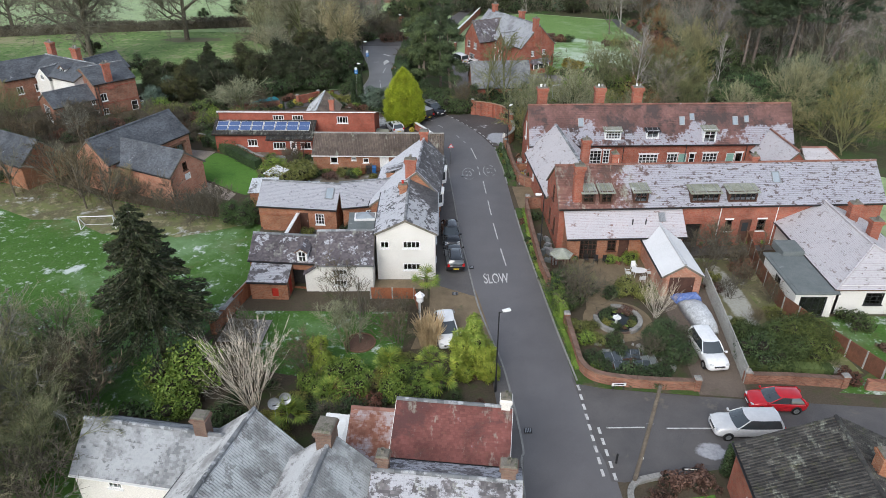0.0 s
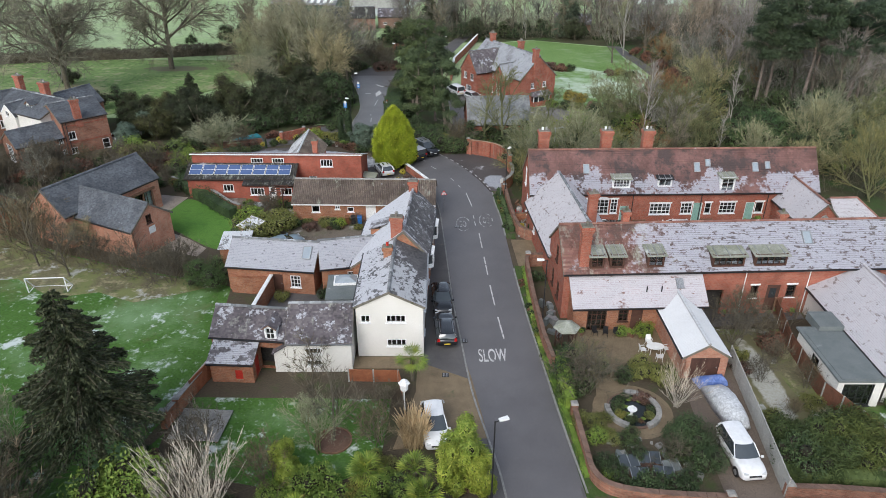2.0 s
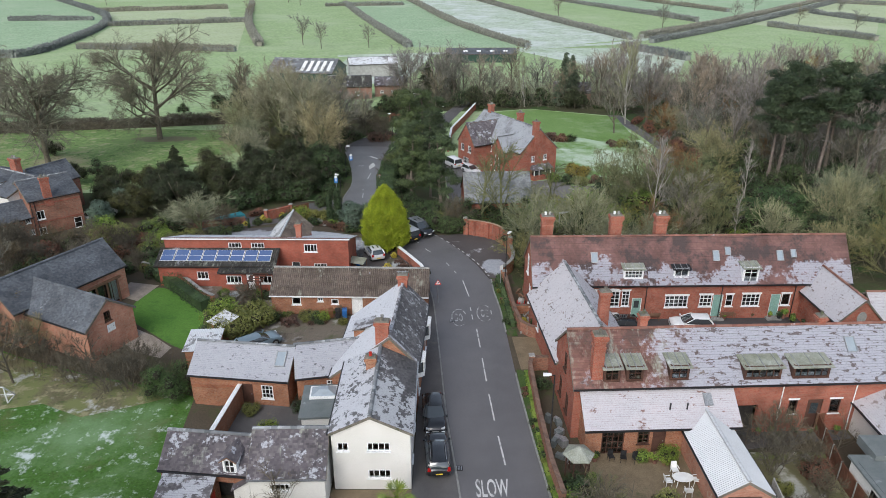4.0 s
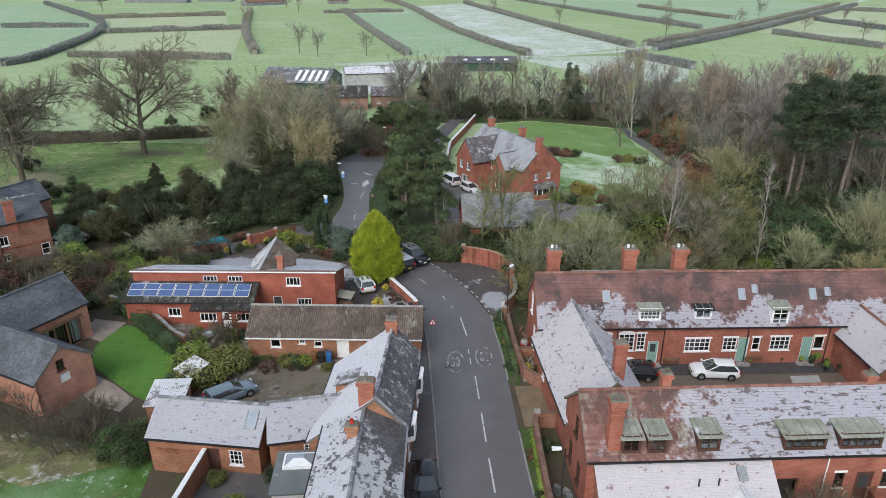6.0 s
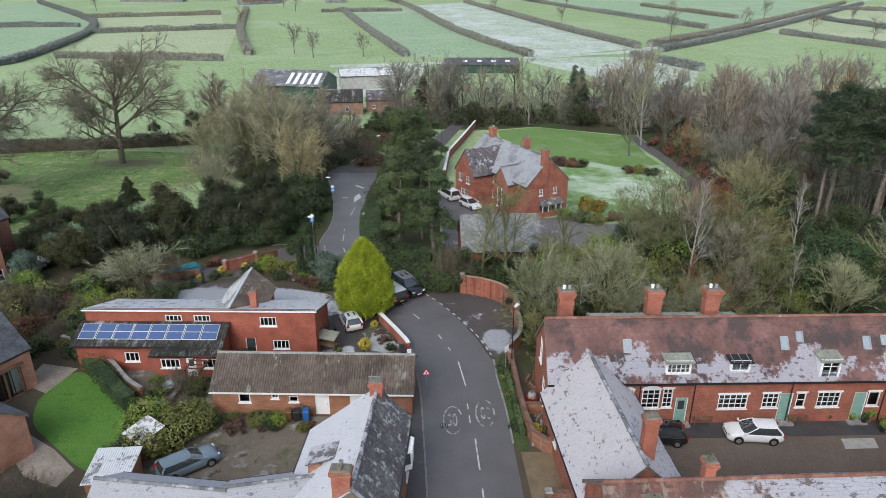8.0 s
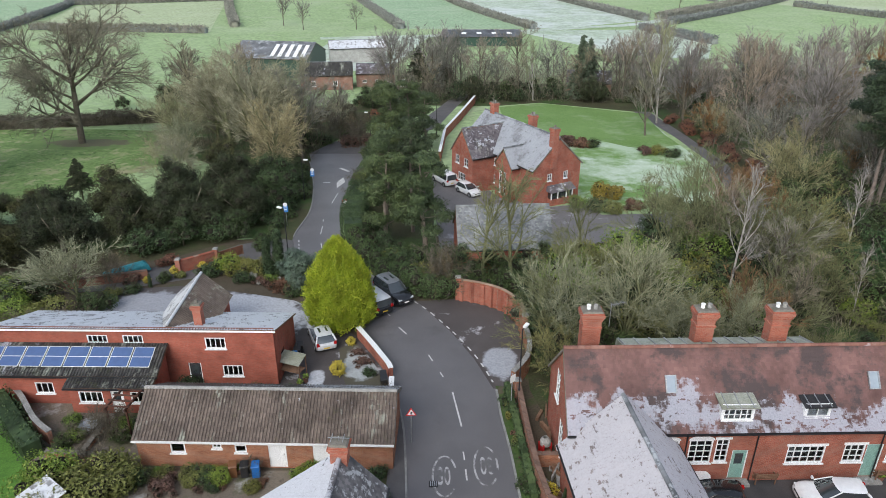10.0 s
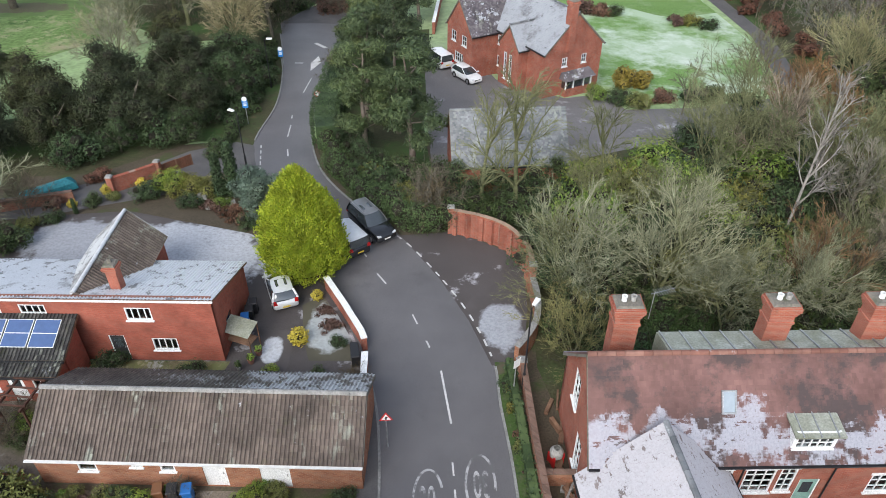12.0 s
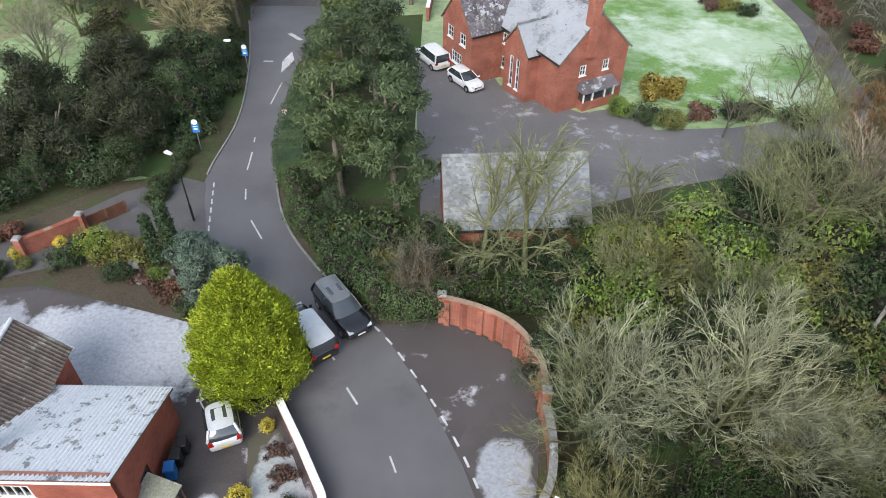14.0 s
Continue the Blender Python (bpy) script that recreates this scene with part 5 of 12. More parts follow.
class House:
    """A gabled or hipped house. Local x runs along the ridge, the front looks to -y. S, N, W, E: openings (run from the wall's left as seen from outside, sill, width, height, kind, options)."""

    def __init__(self, name, label, x, y, turn, L, W, eave, ridge, wall, roof, z0=0.0, ridge_y=0.0, eave_n=None, over=0.22, verge=0.12, hip_w=0.0, hip_e=0.0, S=(), N=(), W_=(), E=(),
                 roof_n=None, ridge_mat=None, cover="tile", gauge=0.17, wide=0.2, proud=0.03, walls="SNWE", category="house", group="", barge=None, gut=None):
        self.L, self.W, self.eave, self.ridge, self.ridge_y = L, W, eave, ridge, ridge_y
        self.at = pose(x, y, z0, 0, 0, turn)
        ob = self.ob = thing(name, label, category, self.at, group)
        en = eave if eave_n is None else eave_n
        l, w = L / 2, W / 2
        ks, kn = (ridge - eave) / (w + ridge_y), (ridge - en) / (w - ridge_y)
        self.ks, self.kn = ks, kn
        gable = [(0, eave), (w + ridge_y, ridge), (W, en)]
        flat_s, flat_n = [(0, eave), (L, eave)], [(0, en), (L, en)]
        t = 0.28
        sides = {"S": ((-l, -w), (l, -w), flat_s, S, -90), "E": ((l, -w + t), (l, w - t), [(0, eave + ks * t)] + ([(w + ridge_y - t, ridge)] if not hip_e else []) + [(W - 2 * t, en + kn * t)], E, 0),
                 "N": ((l, w), (-l, w), flat_n, N, 90), "W": ((-l, w - t), (-l, -w + t), [(0, en + kn * t)] + ([(w - ridge_y - t, ridge)] if not hip_w else []) + [(W - 2 * t, eave + ks * t)], W_, 180)}
        names = {"S": "front_wall", "N": "back_wall", "E": "side_wall", "W": "side_wall"}
        for k in walls:
            p0, p1, prof, holes, facing = sides[k]
            off = 0.0 if k in "SN" else t
            hs = [(h[0] - off, h[1], h[2], h[3]) for h in holes]
            mat = wall[k] if isinstance(wall, dict) else wall
            wob = part(names[k], wall_mesh(p0, p1, -0.3, [(s, z - 0.06) for s, z in prof], hs), mat, ob)
            a, b = Vector(p0), Vector(p1)
            d = (b - a).normalized()
            for h in holes:
                q = a + d * (h[0] - off)
                kind, opt = h[4], (h[5] if len(h) > 5 else {})
                if kind == "win":
                    window(ob, q.x, q.y, h[1], h[2], h[3], facing, **opt)
                elif kind == "door":
                    door(ob, q.x, q.y, h[1], h[2], h[3], facing, **opt)
                elif kind == "void":
                    # dark sheet set back in the doorway as painted indoor shade
                    part("opening", Mesh().box(0, 0.9, 0, h[2] + 0.4, 0.05, h[3]), M["room"], ob, "dark sheet painted as the shade in an open doorway").matrix_basis = pose(q.x, q.y, h[1], 0, 0, facing + 90)
        ys, yn, zs, zn = -w - over, w + over, eave - ks * over, en - kn * over
        xw, xe = -l - verge, l + verge
        rw, re = -l + hip_w if hip_w else xw, l - hip_e if hip_e else xe
        if hip_w:
            xw = -l - over
        if hip_e:
            xe = l + over
        slopes = [((xw, ys, zs), (xe, ys, zs), (re, ridge_y, ridge), (rw, ridge_y, ridge), roof), ((xe, yn, zn), (xw, yn, zn), (rw, ridge_y, ridge), (re, ridge_y, ridge), roof_n or roof)]
        if hip_w:
            slopes.append(((xw, yn, zn), (xw, ys, zs), (rw, ridge_y, ridge), (rw, ridge_y - 0.001, ridge), roof))
        if hip_e:
            slopes.append(((xe, ys, zs), (xe, yn, zn), (re, ridge_y, ridge), (re, ridge_y - 0.001, ridge), roof))
        self.slopes = slopes
        for A, B, C, D, rm in slopes:
            r = part("roof", deck(A, B, C, D), M["timber"], ob)
            if cover == "tile":
                part("roof_tiles", tiles(A, B, C, D, gauge, wide, proud), rm, r, kind="stuff")
            elif cover == "pantile":
                part("roof_tiles", pantiles(A, B, C, D), rm, r, kind="stuff")
            elif cover == "wavy":
                part("roof_sheet", wavy(A, B, C, D), rm, r)
        rm = ridge_mat or M["ridge"]
        part("ridge_tiles", ridge_tiles((rw, ridge_y, ridge + 0.05), (re, ridge_y, ridge + 0.05)), rm, ob, kind="stuff")
        for hip, xx, rr in ((hip_w, xw, rw), (hip_e, xe, re)):
            if hip:
                part("hip_tiles", ridge_tiles((xx, ys, zs + 0.04), (rr, ridge_y, ridge + 0.05), 0.11), rm, ob, kind="stuff")
                part("hip_tiles", ridge_tiles((xx, yn, zn + 0.04), (rr, ridge_y, ridge + 0.05), 0.11), rm, ob, kind="stuff")
        gutter(ob, (xw, ys - 0.05, zs - 0.12), (xe, ys - 0.05, zs - 0.12), gut)
        gutter(ob, (xw, yn + 0.05, zn - 0.12), (xe, yn + 0.05, zn - 0.12))
        if not hip_w:
            for xx in ((xw, xe) if not hip_e else (xw,)):
                m = Mesh()
                for (y0, z0_), (y1, z1_) in (((ys, zs), (ridge_y, ridge)), ((yn, zn), (ridge_y, ridge))):
                    m.hull8([(xx - 0.03, y0, z0_ - 0.2), (xx + 0.03, y0, z0_ - 0.2), (xx + 0.03, y1, z1_ - 0.2), (xx - 0.03, y1, z1_ - 0.2), (xx - 0.03, y0, z0_ - 0.01), (xx + 0.03, y0, z0_ - 0.01), (xx + 0.03, y1, z1_ - 0.01), (xx - 0.03, y1, z1_ - 0.01)])
                part("bargeboard", m, barge or M["cap"], ob)

    def roof_z(self, y):
        return self.ridge - (self.ks * (self.ridge_y - y) if y < self.ridge_y else self.kn * (y - self.ridge_y))

    def skylight(self, x, y, w=0.7, h=1.0):
        """A roof window on the slope at local x, y."""
        south = y < self.ridge_y
        ang = math.degrees(math.atan(self.ks if south else self.kn))
        ob = part("skylight", Mesh().box(-w / 2, 0, 0, 0.08, h, 0.13).box(w / 2, 0, 0, 0.08, h, 0.13).box(0, -h / 2, 0, w + 0.08, 0.08, 0.13).box(0, h / 2, 0, w + 0.08, 0.08, 0.13), M["metal"], self.ob, "grey framed roof window")
        ob.matrix_basis = pose(x, y, self.roof_z(y) + 0.02, ang if south else -ang)
        part("pane", Mesh().box(0, 0, 0.06, w - 0.07, h - 0.07, 0.02), M["sky_glass"], ob)

    def dormer(self, x, y_front, w, z_sill, z_head, roof=None, cheeks=None, frame=None, pitched=False, cols=3, rows=2, fall=0.15, extra=0.25):
        """A dormer on the front slope: its face stands at local y_front."""
        back = self.ridge_y - (self.ridge - z_head - 0.15) / self.ks
        ck = cheeks or M["white"]
        ob = part("dormer", Mesh().hull8([(x - w / 2, y_front, z_sill - 0.25), (x - w / 2 + 0.1, y_front, z_sill - 0.25), (x - w / 2 + 0.1, back, z_head - 0.2), (x - w / 2, back, z_head - 0.2),
                                          (x - w / 2, y_front, z_head), (x - w / 2 + 0.1, y_front, z_head), (x - w / 2 + 0.1, back, z_head), (x - w / 2, back, z_head)])
                  .hull8([(x + w / 2 - 0.1, y_front, z_sill - 0.25), (x + w / 2, y_front, z_sill - 0.25), (x + w / 2, back, z_head - 0.2), (x + w / 2 - 0.1, back, z_head - 0.2),
                          (x + w / 2 - 0.1, y_front, z_head), (x + w / 2, y_front, z_head), (x + w / 2, back, z_head), (x + w / 2 - 0.1, back, z_head)])
                  .box(x, y_front + 0.04, z_sill - 0.3, w - 0.2, 0.08, 0.3), ck, self.ob)
        wd = window(self.ob, x, y_front, z_sill, w - 0.2, z_head - z_sill, -90, cols, rows, frame, sill=True, depth=0.02)
        wd.parent = self.ob
        e = w / 2 + 0.15
        if pitched:
            zr = z_head + w * 0.42
            yb = self.ridge_y - (self.ridge - zr) / self.ks
            yb2 = self.ridge_y - (self.ridge - z_head) / self.ks
            for s in (-1, 1):
                A, B, C, D = (x + s * e, y_front - extra, z_head - 0.05), (x + s * e, yb2, z_head - 0.05), (x, yb, zr), (x, y_front - extra, zr)
                r = part("dormer_roof", deck(A, B, C, D, 0.08), M["timber"], ob)
                part("roof_tiles", tiles(A, B, C, D), roof or M["slate_half"], r, kind="stuff")
            part("dormer_gable", Mesh().hull8([(x - w / 2, y_front, z_head), (x + w / 2, y_front, z_head), (x + w / 2, y_front + 0.1, z_head), (x - w / 2, y_front + 0.1, z_head), (x - 0.02, y_front, zr - 0.06), (x + 0.02, y_front, zr - 0.06), (x + 0.02, y_front + 0.1, zr - 0.06), (x - 0.02, y_front + 0.1, zr - 0.06)]), M["white"], ob)
        else:
            m = Mesh().hull8([(x - e, y_front - extra, z_head - fall), (x + e, y_front - extra, z_head - fall), (x + e, back + 0.3, z_head + 0.12), (x - e, back + 0.3, z_head + 0.12),
                              (x - e, y_front - extra, z_head - fall + 0.09), (x + e, y_front - extra, z_head - fall + 0.09), (x + e, back + 0.3, z_head + 0.21), (x - e, back + 0.3, z_head + 0.21)])
            r = part("dormer_roof", m, roof or M["lead"], ob, "frosted sheet lead roof")
            for k in (-0.33, 0, 0.33):
                part("seam", Mesh().hull8([(x + k * w * 1.2 - 0.025, y_front - extra, z_head - fall + 0.09), (x + k * w * 1.2 + 0.025, y_front - extra, z_head - fall + 0.09), (x + k * w * 1.2 + 0.025, back + 0.3, z_head + 0.21), (x + k * w * 1.2 - 0.025, back + 0.3, z_head + 0.21),
                                          (x + k * w * 1.2 - 0.025, y_front - extra, z_head - fall + 0.13), (x + k * w * 1.2 + 0.025, y_front - extra, z_head - fall + 0.13), (x + k * w * 1.2 + 0.025, back + 0.3, z_head + 0.25), (x + k * w * 1.2 - 0.025, back + 0.3, z_head + 0.25)]), M["metal"], r)
        return ob


M["cap"] = rough_mat("weathered_mortar", (0.13, 0.12, 0.1), (0.22, 0.2, 0.17), 2.0, 0.9, 14, third=(0.09, 0.1, 0.06), third_at=0.55)
# near-black base colour imitates indoor shade behind windows and doorways
M["room"] = rough_mat("painted_room_shade", (0.03, 0.028, 0.026), (0.07, 0.065, 0.06), 1.0, 0.9, 6, relief=0)
# pale blue-grey base colour imitates sky reflected in the roof panes
M["sky_glass"] = paint_mat("sky_reflection_glass", (0.3, 0.35, 0.39), 0.06, 0.7, 0.4)


def lean_roof(parent, x0, x1, y_low, z_low, y_high, z_high, mat, gauge=0.17, wide=0.2, cover="tile"):
    A, B, C, D = (x0, y_low, z_low), (x1, y_low, z_low), (x1, y_high, z_high), (x0, y_high, z_high)
    r = part("roof", deck(A, B, C, D), M["timber"], parent)
    if cover == "tile":
        part("roof_tiles", tiles(A, B, C, D, gauge, wide), mat, r, kind="stuff")
    elif cover == "pantile":
        part("roof_tiles", pantiles(A, B, C, D), mat, r, kind="stuff")
    else:
        part("roof_sheet", wavy(A, B, C, D), mat, r)
    gutter(parent, (x0, y_low - 0.05, z_low - 0.12), (x1, y_low - 0.05, z_low - 0.12))
    return r


def Wn(s, z, w, h, cols=2, rows=1, **k):
    return (s, z, w, h, "win", dict(cols=cols, rows=rows, **k))


def Dr(s, w, h, mat, glazed=False, z=0.02):
    return (s, z, w, h, "door", dict(mat=mat, glazed=glazed))


# --- the long red brick terrace ---
row = House("terrace_house", "long red brick terrace with frost patched roof and tall chimneys", 26.6, 81.95, 1.4, 32.2, 6.4, 4.5, 8.2, M["brick"], M["tile_row"], ridge_y=-0.4, eave_n=4.6, over=0.3, gauge=0.24, wide=0.21, proud=0.06,
            S=[Wn(6.33, 1.75, 0.95, 1.6, 2, 4, arch=0.24), Wn(8.14, 1.6, 1.45, 1.75, 3, 4, arch=0.3), Wn(9.46, 1.65, 0.8, 1.75, 2, 4, head=True), Dr(10.65, 1.0, 2.25, M["green_paint"], True, z=0.3), Wn(14.71, 1.45, 2.35, 1.35, 5, 3, head=True), Wn(17.7, 1.5, 1.3, 1.35, 3, 3, head=True), Dr(18.95, 1.05, 2.55, M["green_paint"], z=0.3), Wn(20.13, 1.5, 0.75, 1.35, 1, 2, head=True),
               Wn(22.35, 1.5, 1.85, 1.4, 4, 3, head=True), Dr(24.9, 1.05, 2.55, M["green_paint"], z=0.3), Wn(25.95, 1.55, 0.95, 1.35, 1, 1, head=True)],
            W_=[Wn(2.6, 3.7, 1.05, 2.1, 2, 4), Wn(4.4, 0.9, 1.05, 2.3, 2, 4)])
row.dormer(-6.06, -3.05, 2.0, 4.75, 5.85, cols=5, rows=3)
row.dormer(-1.2, -2.95, 1.6, 4.8, 5.75, roof=M["black_paint"], cols=2, rows=1)
row.dormer(5.7, -3.3, 1.6, 4.15, 5.95, pitched=False, cols=2, rows=3)
for sx, sy in ((-9.85, -1.75), (2.55, -1.7), (3.8, -1.4), (9.1, -1.72), (10.5, -1.6)):
    row.skylight(sx, sy, *((0.5, 0.75) if sx in (3.8, 10.5) else (0.6, 1.0)))
for cx in (-14.3, -7.2, -2.5):
    chimney(row.ob, cx, 1.15, 5.0, 9.95, 1.15, 0.85, M["brick"], 2, M["white_plastic"], fancy=True)
lead = part("lead_roof", Mesh().hull8([(-12.4, -0.3, 6.8), (-0.5, -0.3, 6.8), (-0.5, 1.7, 5.6), (-12.4, 1.7, 5.6), (-12.4, -0.3, 8.08), (-0.5, -0.3, 8.08), (-0.5, 1.7, 7.5), (-12.4, 1.7, 7.5)]), M["lead"], row.ob, "green stained lead roof behind the ridge")
for k in range(13):
    x0 = -12.3 + 0.98 * k
    part("seam", Mesh().hull8([(x0, -0.28, 8.06), (x0 + 0.06, -0.28, 8.06), (x0 + 0.06, 1.72, 7.48), (x0, 1.72, 7.48), (x0, -0.28, 8.15), (x0 + 0.06, -0.28, 8.15), (x0 + 0.06, 1.72, 7.57), (x0, 1.72, 7.57)]), M["metal"], lead)
for px in (-8.9, -4.6, 3.1, 10.6):
    downpipe(row.ob, px, -3.28, 0, 4.3)
for sx in (-5.45, 2.85, 8.8):
    part("doorstep", Mesh().box(sx, -3.5, 0, 1.5, 0.6, 0.28), M["stone"], row.ob, "worn stone doorstep")

# the wing that runs south from the terrace
wing = House("terrace_wing", "brick wing with a broad pale frosted tile roof", 14.1, 72.4, 94.5, 12.4, 6.6, 3.4, 6.6, M["brick"], M["tile_wing"], ridge_mat=M["slate_grey"], over=0.3, gauge=0.22, wide=0.22, proud=0.055, S=[Wn(5, 1.2, 0.9, 1.2, 2, 2)], N=[Wn(4, 1.4, 0.8, 1.2)], walls="SNW")
chimney(wing.ob, -4.6, -0.6, 4.6, 8.9, 0.6, 0.85, M["brick"], 1)

# cross wing with an oval window at the terrace's far end
cross = House("terrace_cross_wing", "low brick cross wing with an oval gable window and frosted roof", 40.2, 76.2, 92, 7.2, 4.2, 3.4, 5.6, M["brick"], M["tile_wing"], walls="SNW")
part("oval_window", Mesh().loft([[(-3.62 - d, 0.45 * math.cos(t), 3.7 + 0.62 * math.sin(t)) for t in np.linspace(0, 2 * math.pi, 17)[:-1]] for d in (0.0, 0.05)]), M["stone"], cross.ob, "stone rimmed oval window")
House("terrace_end_block", "low brick end block under a hipped frosted roof", 44.6, 75.4, 2, 5.0, 5.4, 3.0, 5.0, M["brick"], M["tile_wing"], hip_e=2.2, walls="SNE")

# --- the long near building ---
near = House("converted_barn", "long red brick building with frosted tile roof and dormers", 27.6, 64.1, 2.4, 32.6, 6.6, 4.95, 7.8, M["brick"], M["tile_near"], over=0.28, gauge=0.21, wide=0.21, proud=0.05,
             S=[(13.7, 0.05, 1.6, 2.6, "void"), Wn(17.25, 1.75, 0.7, 1.3, 1, 2, frame=M["dark_wood"], head=True), Dr(19.0, 1.2, 2.75, M["dark_wood"], True, z=0.3), Wn(20.6, 1.75, 0.85, 1.3, 1, 2, frame=M["dark_wood"], head=True)],
             W_=[Wn(3.3, 4.1, 0.9, 1.6, 2, 3, frame=M["dark_wood"]), Wn(2.2, 1.0, 0.9, 1.7, 2, 3, frame=M["dark_wood"]), Wn(4.6, 1.0, 0.9, 1.7, 2, 3, frame=M["dark_wood"])])
for dx, w in ((-13.5, 1.3), (-11.74, 1.3), (-8.34, 1.5)):
    near.dormer(dx, -3.15, w, 5.15, 6.35, cheeks=M["dark_wood"], frame=M["dark_wood"], cols=2, rows=2, roof=M["lead"])
for dx in (-1.92, 1.84):
    near.dormer(dx, -3.2, 2.9, 5.1, 6.15, cheeks=M["dark_wood"], frame=M["dark_wood"], cols=5, rows=1, roof=M["lead"])
near.skylight(5.7, -1.3, 0.75, 1.2)
chimney(near.ob, -14.6, -2.7, 4.5, 9.0, 0.85, 0.75, M["brick"], 1, fancy=True)
chimney(near.ob, -10.4, 0.3, 7.3, 8.9, 0.6, 0.6, M["brick"], 1)
chimney(near.ob, 3.84, 0.2, 7.3, 8.5, 0.6, 0.6, M["brick"], 1)
lean = thing("lean_to", "brick lean-to under a frosted tile roof with dark joinery", "outbuilding", near.at)
lean_roof(lean, -15.9, -4.1, -5.75, 2.55, -3.2, 4.5, M["tile_lean"])
part("front_wall", wall_mesh((-15.7, -5.3), (-4.3, -5.3), -0.3, [(0, 2.65), (11.4, 2.65)], [(2.1, 0.02, 1.7, 2.15), (4.4, 0.9, 0.9, 1.2), (5.6, 0.02, 1.0, 2.1), (8.1, 0.9, 0.9, 1.1), (10.2, 0.02, 1.5, 2.2)], 0.25), M["brick_old"], lean)
part("side_wall", wall_mesh((-15.7, -3.3), (-15.7, -5.05), -0.3, [(0, 4.3), (1.75, 2.95)], [], 0.25), M["brick_old"], lean)
part("side_wall", wall_mesh((-4.3, -5.05), (-4.3, -3.3), -0.3, [(0, 2.95), (1.75, 4.3)], [], 0.25), M["brick_old"], lean)
window(lean, -13.6, -5.3, 0.02, 1.7, 2.15, -90, 4, 4, M["dark_wood"], sill=False)
window(lean, -11.3, -5.3, 0.9, 0.9, 1.2, -90, 2, 3, M["dark_wood"])
door(lean, -10.1, -5.3, 0.02, 1.0, 2.1, -90, M["dark_wood"])
window(lean, -7.6, -5.3, 0.9, 0.9, 1.1, -90, 2, 2, M["dark_wood"])
# dark sheet that paints the shade inside the lean-to doorway
part("opening", Mesh().box(-5.5, -4.4, 0, 1.7, 0.05, 2.2), M["room"], lean, "dark sheet painted as the shade in an open doorway")
sk = part("skylight", Mesh().box(-6.3, -3.95, 0, 0.62, 0.95, 0.12), M["metal"], lean, "grey framed roof window")
sk.matrix_basis = pose(-6.3, -4.1, 3.9, 37.4) @ pose(6.3, 3.95, 0)
for px in (-9.3, -8.0):
    part("vent_pipe", Mesh().tube((px, -4.6, 3.3), (px, -4.6, 4.0), 0.06, 0.06, 8), M["black_plastic"], lean)
downpipe(near.ob, -0.15, -3.4, 0.2, 4.8, M["white_plastic"])
downpipe(near.ob, 5.6, -3.4, 0.2, 4.8, M["white_plastic"])

# garage with a frosted corrugated roof
garage = House("garage", "small brick garage with a frosted sheet roof and dark double doors", 21.35, 55.6, 91.0, 7.8, 3.5, 2.25, 3.35, M["brick_pale"], M["sheet_frost"], ridge_mat=M["sheet_frost"], over=0.15, cover="wavy", category="outbuilding", W_=[(1.75, 0.02, 2.3, 2.0, "door", dict(mat=M["dark_wood"]))])

# white bungalow
bung = House("white_bungalow", "white rendered bungalow with a long frosted tile roof and brick stacks", 38.0, 56.2, 90, 14.6, 8.6, 2.9, 4.9, M["render"], M["tile_wing"], ridge_mat=M["tile_wing"], over=0.35, hip_w=3.6, W_=[Wn(5.4, 1.0, 0.8, 1.2, 2, 3, frame=M["black_paint"]), Wn(7.0, 1.0, 1.9, 1.2, 3, 3, frame=M["black_paint"]), Wn(3.4, 1.0, 1.6, 1.2, 3, 3, frame=M["black_paint"])], category="house")
chimney(bung.ob, 2.5, -1.4, 4.0, 6.0, 0.7, 0.9, M["brick"], 1)
chimney(bung.ob, -0.8, -1.6, 4.0, 5.9, 0.7, 0.9, M["brick"], 1)
ext = thing("flat_extension", "white extension with a grey flat roof and black french windows", "outbuilding", pose(31.7, 51.6, 0))
part("wall", wall_mesh((-1.7, -3.2), (1.7, -3.2), -0.3, [(0, 2.5), (3.4, 2.5)], [(1.6, 0.15, 2.3, 2.0)]), M["render"], ext)
part("wall", wall_mesh((-1.7, 3.2), (-1.7, -2.92), -0.3, [(0, 2.5), (6.12, 2.5)], [(3, 1.0, 1.0, 1.1)]), M["render"], ext)
part("wall", wall_mesh((1.7, 3.2), (-1.42, 3.2), -0.3, [(0, 2.5), (3.12, 2.5)], []), M["render"], ext)
part("roof", Mesh().box(0, 0, 2.5, 3.8, 6.9, 0.16).box(0, -0.3, 2.66, 3.2, 6.0, 0.04), M["felt"], ext, "grey felt flat roof with a dark edge")
part("roof_upstand", Mesh().box(0.6, 3.9, 2.4, 2.0, 2.2, 0.7), M["felt"], ext)
window(ext, -0.1, -3.2, 0.15, 2.3, 2.0, -90, 4, 3, M["black_paint"])
window(ext, -1.7, 0.2, 1.0, 1.0, 1.1, 180, 2, 2, M["black_paint"])

# corner house with mossy roof, lower edge of the junction
corner = House("corner_house", "brick house with a mossy dark tile roof at the junction", 22.6, 24.4, 86, 10.6, 10.0, 3.9, 6.3, M["brick"], M["pantile_moss"], over=0.3, cover="pantile", ridge_mat=M["pantile_moss"], roof_n=M["pantile_moss"], N=[Wn(3, 1, 1, 1.2), Wn(7, 1, 1.2, 1.2)], E=[Wn(4, 1.2, 1.2, 1.2)])
chimney(corner.ob, 1.6, -0.9, 5.3, 7.4, 0.8, 0.8, M["brick_old"], 1, M["stone"])
chimney(corner.ob, -2.6, 0.9, 5.3, 7.2, 0.8, 0.8, M["brick_old"], 1)

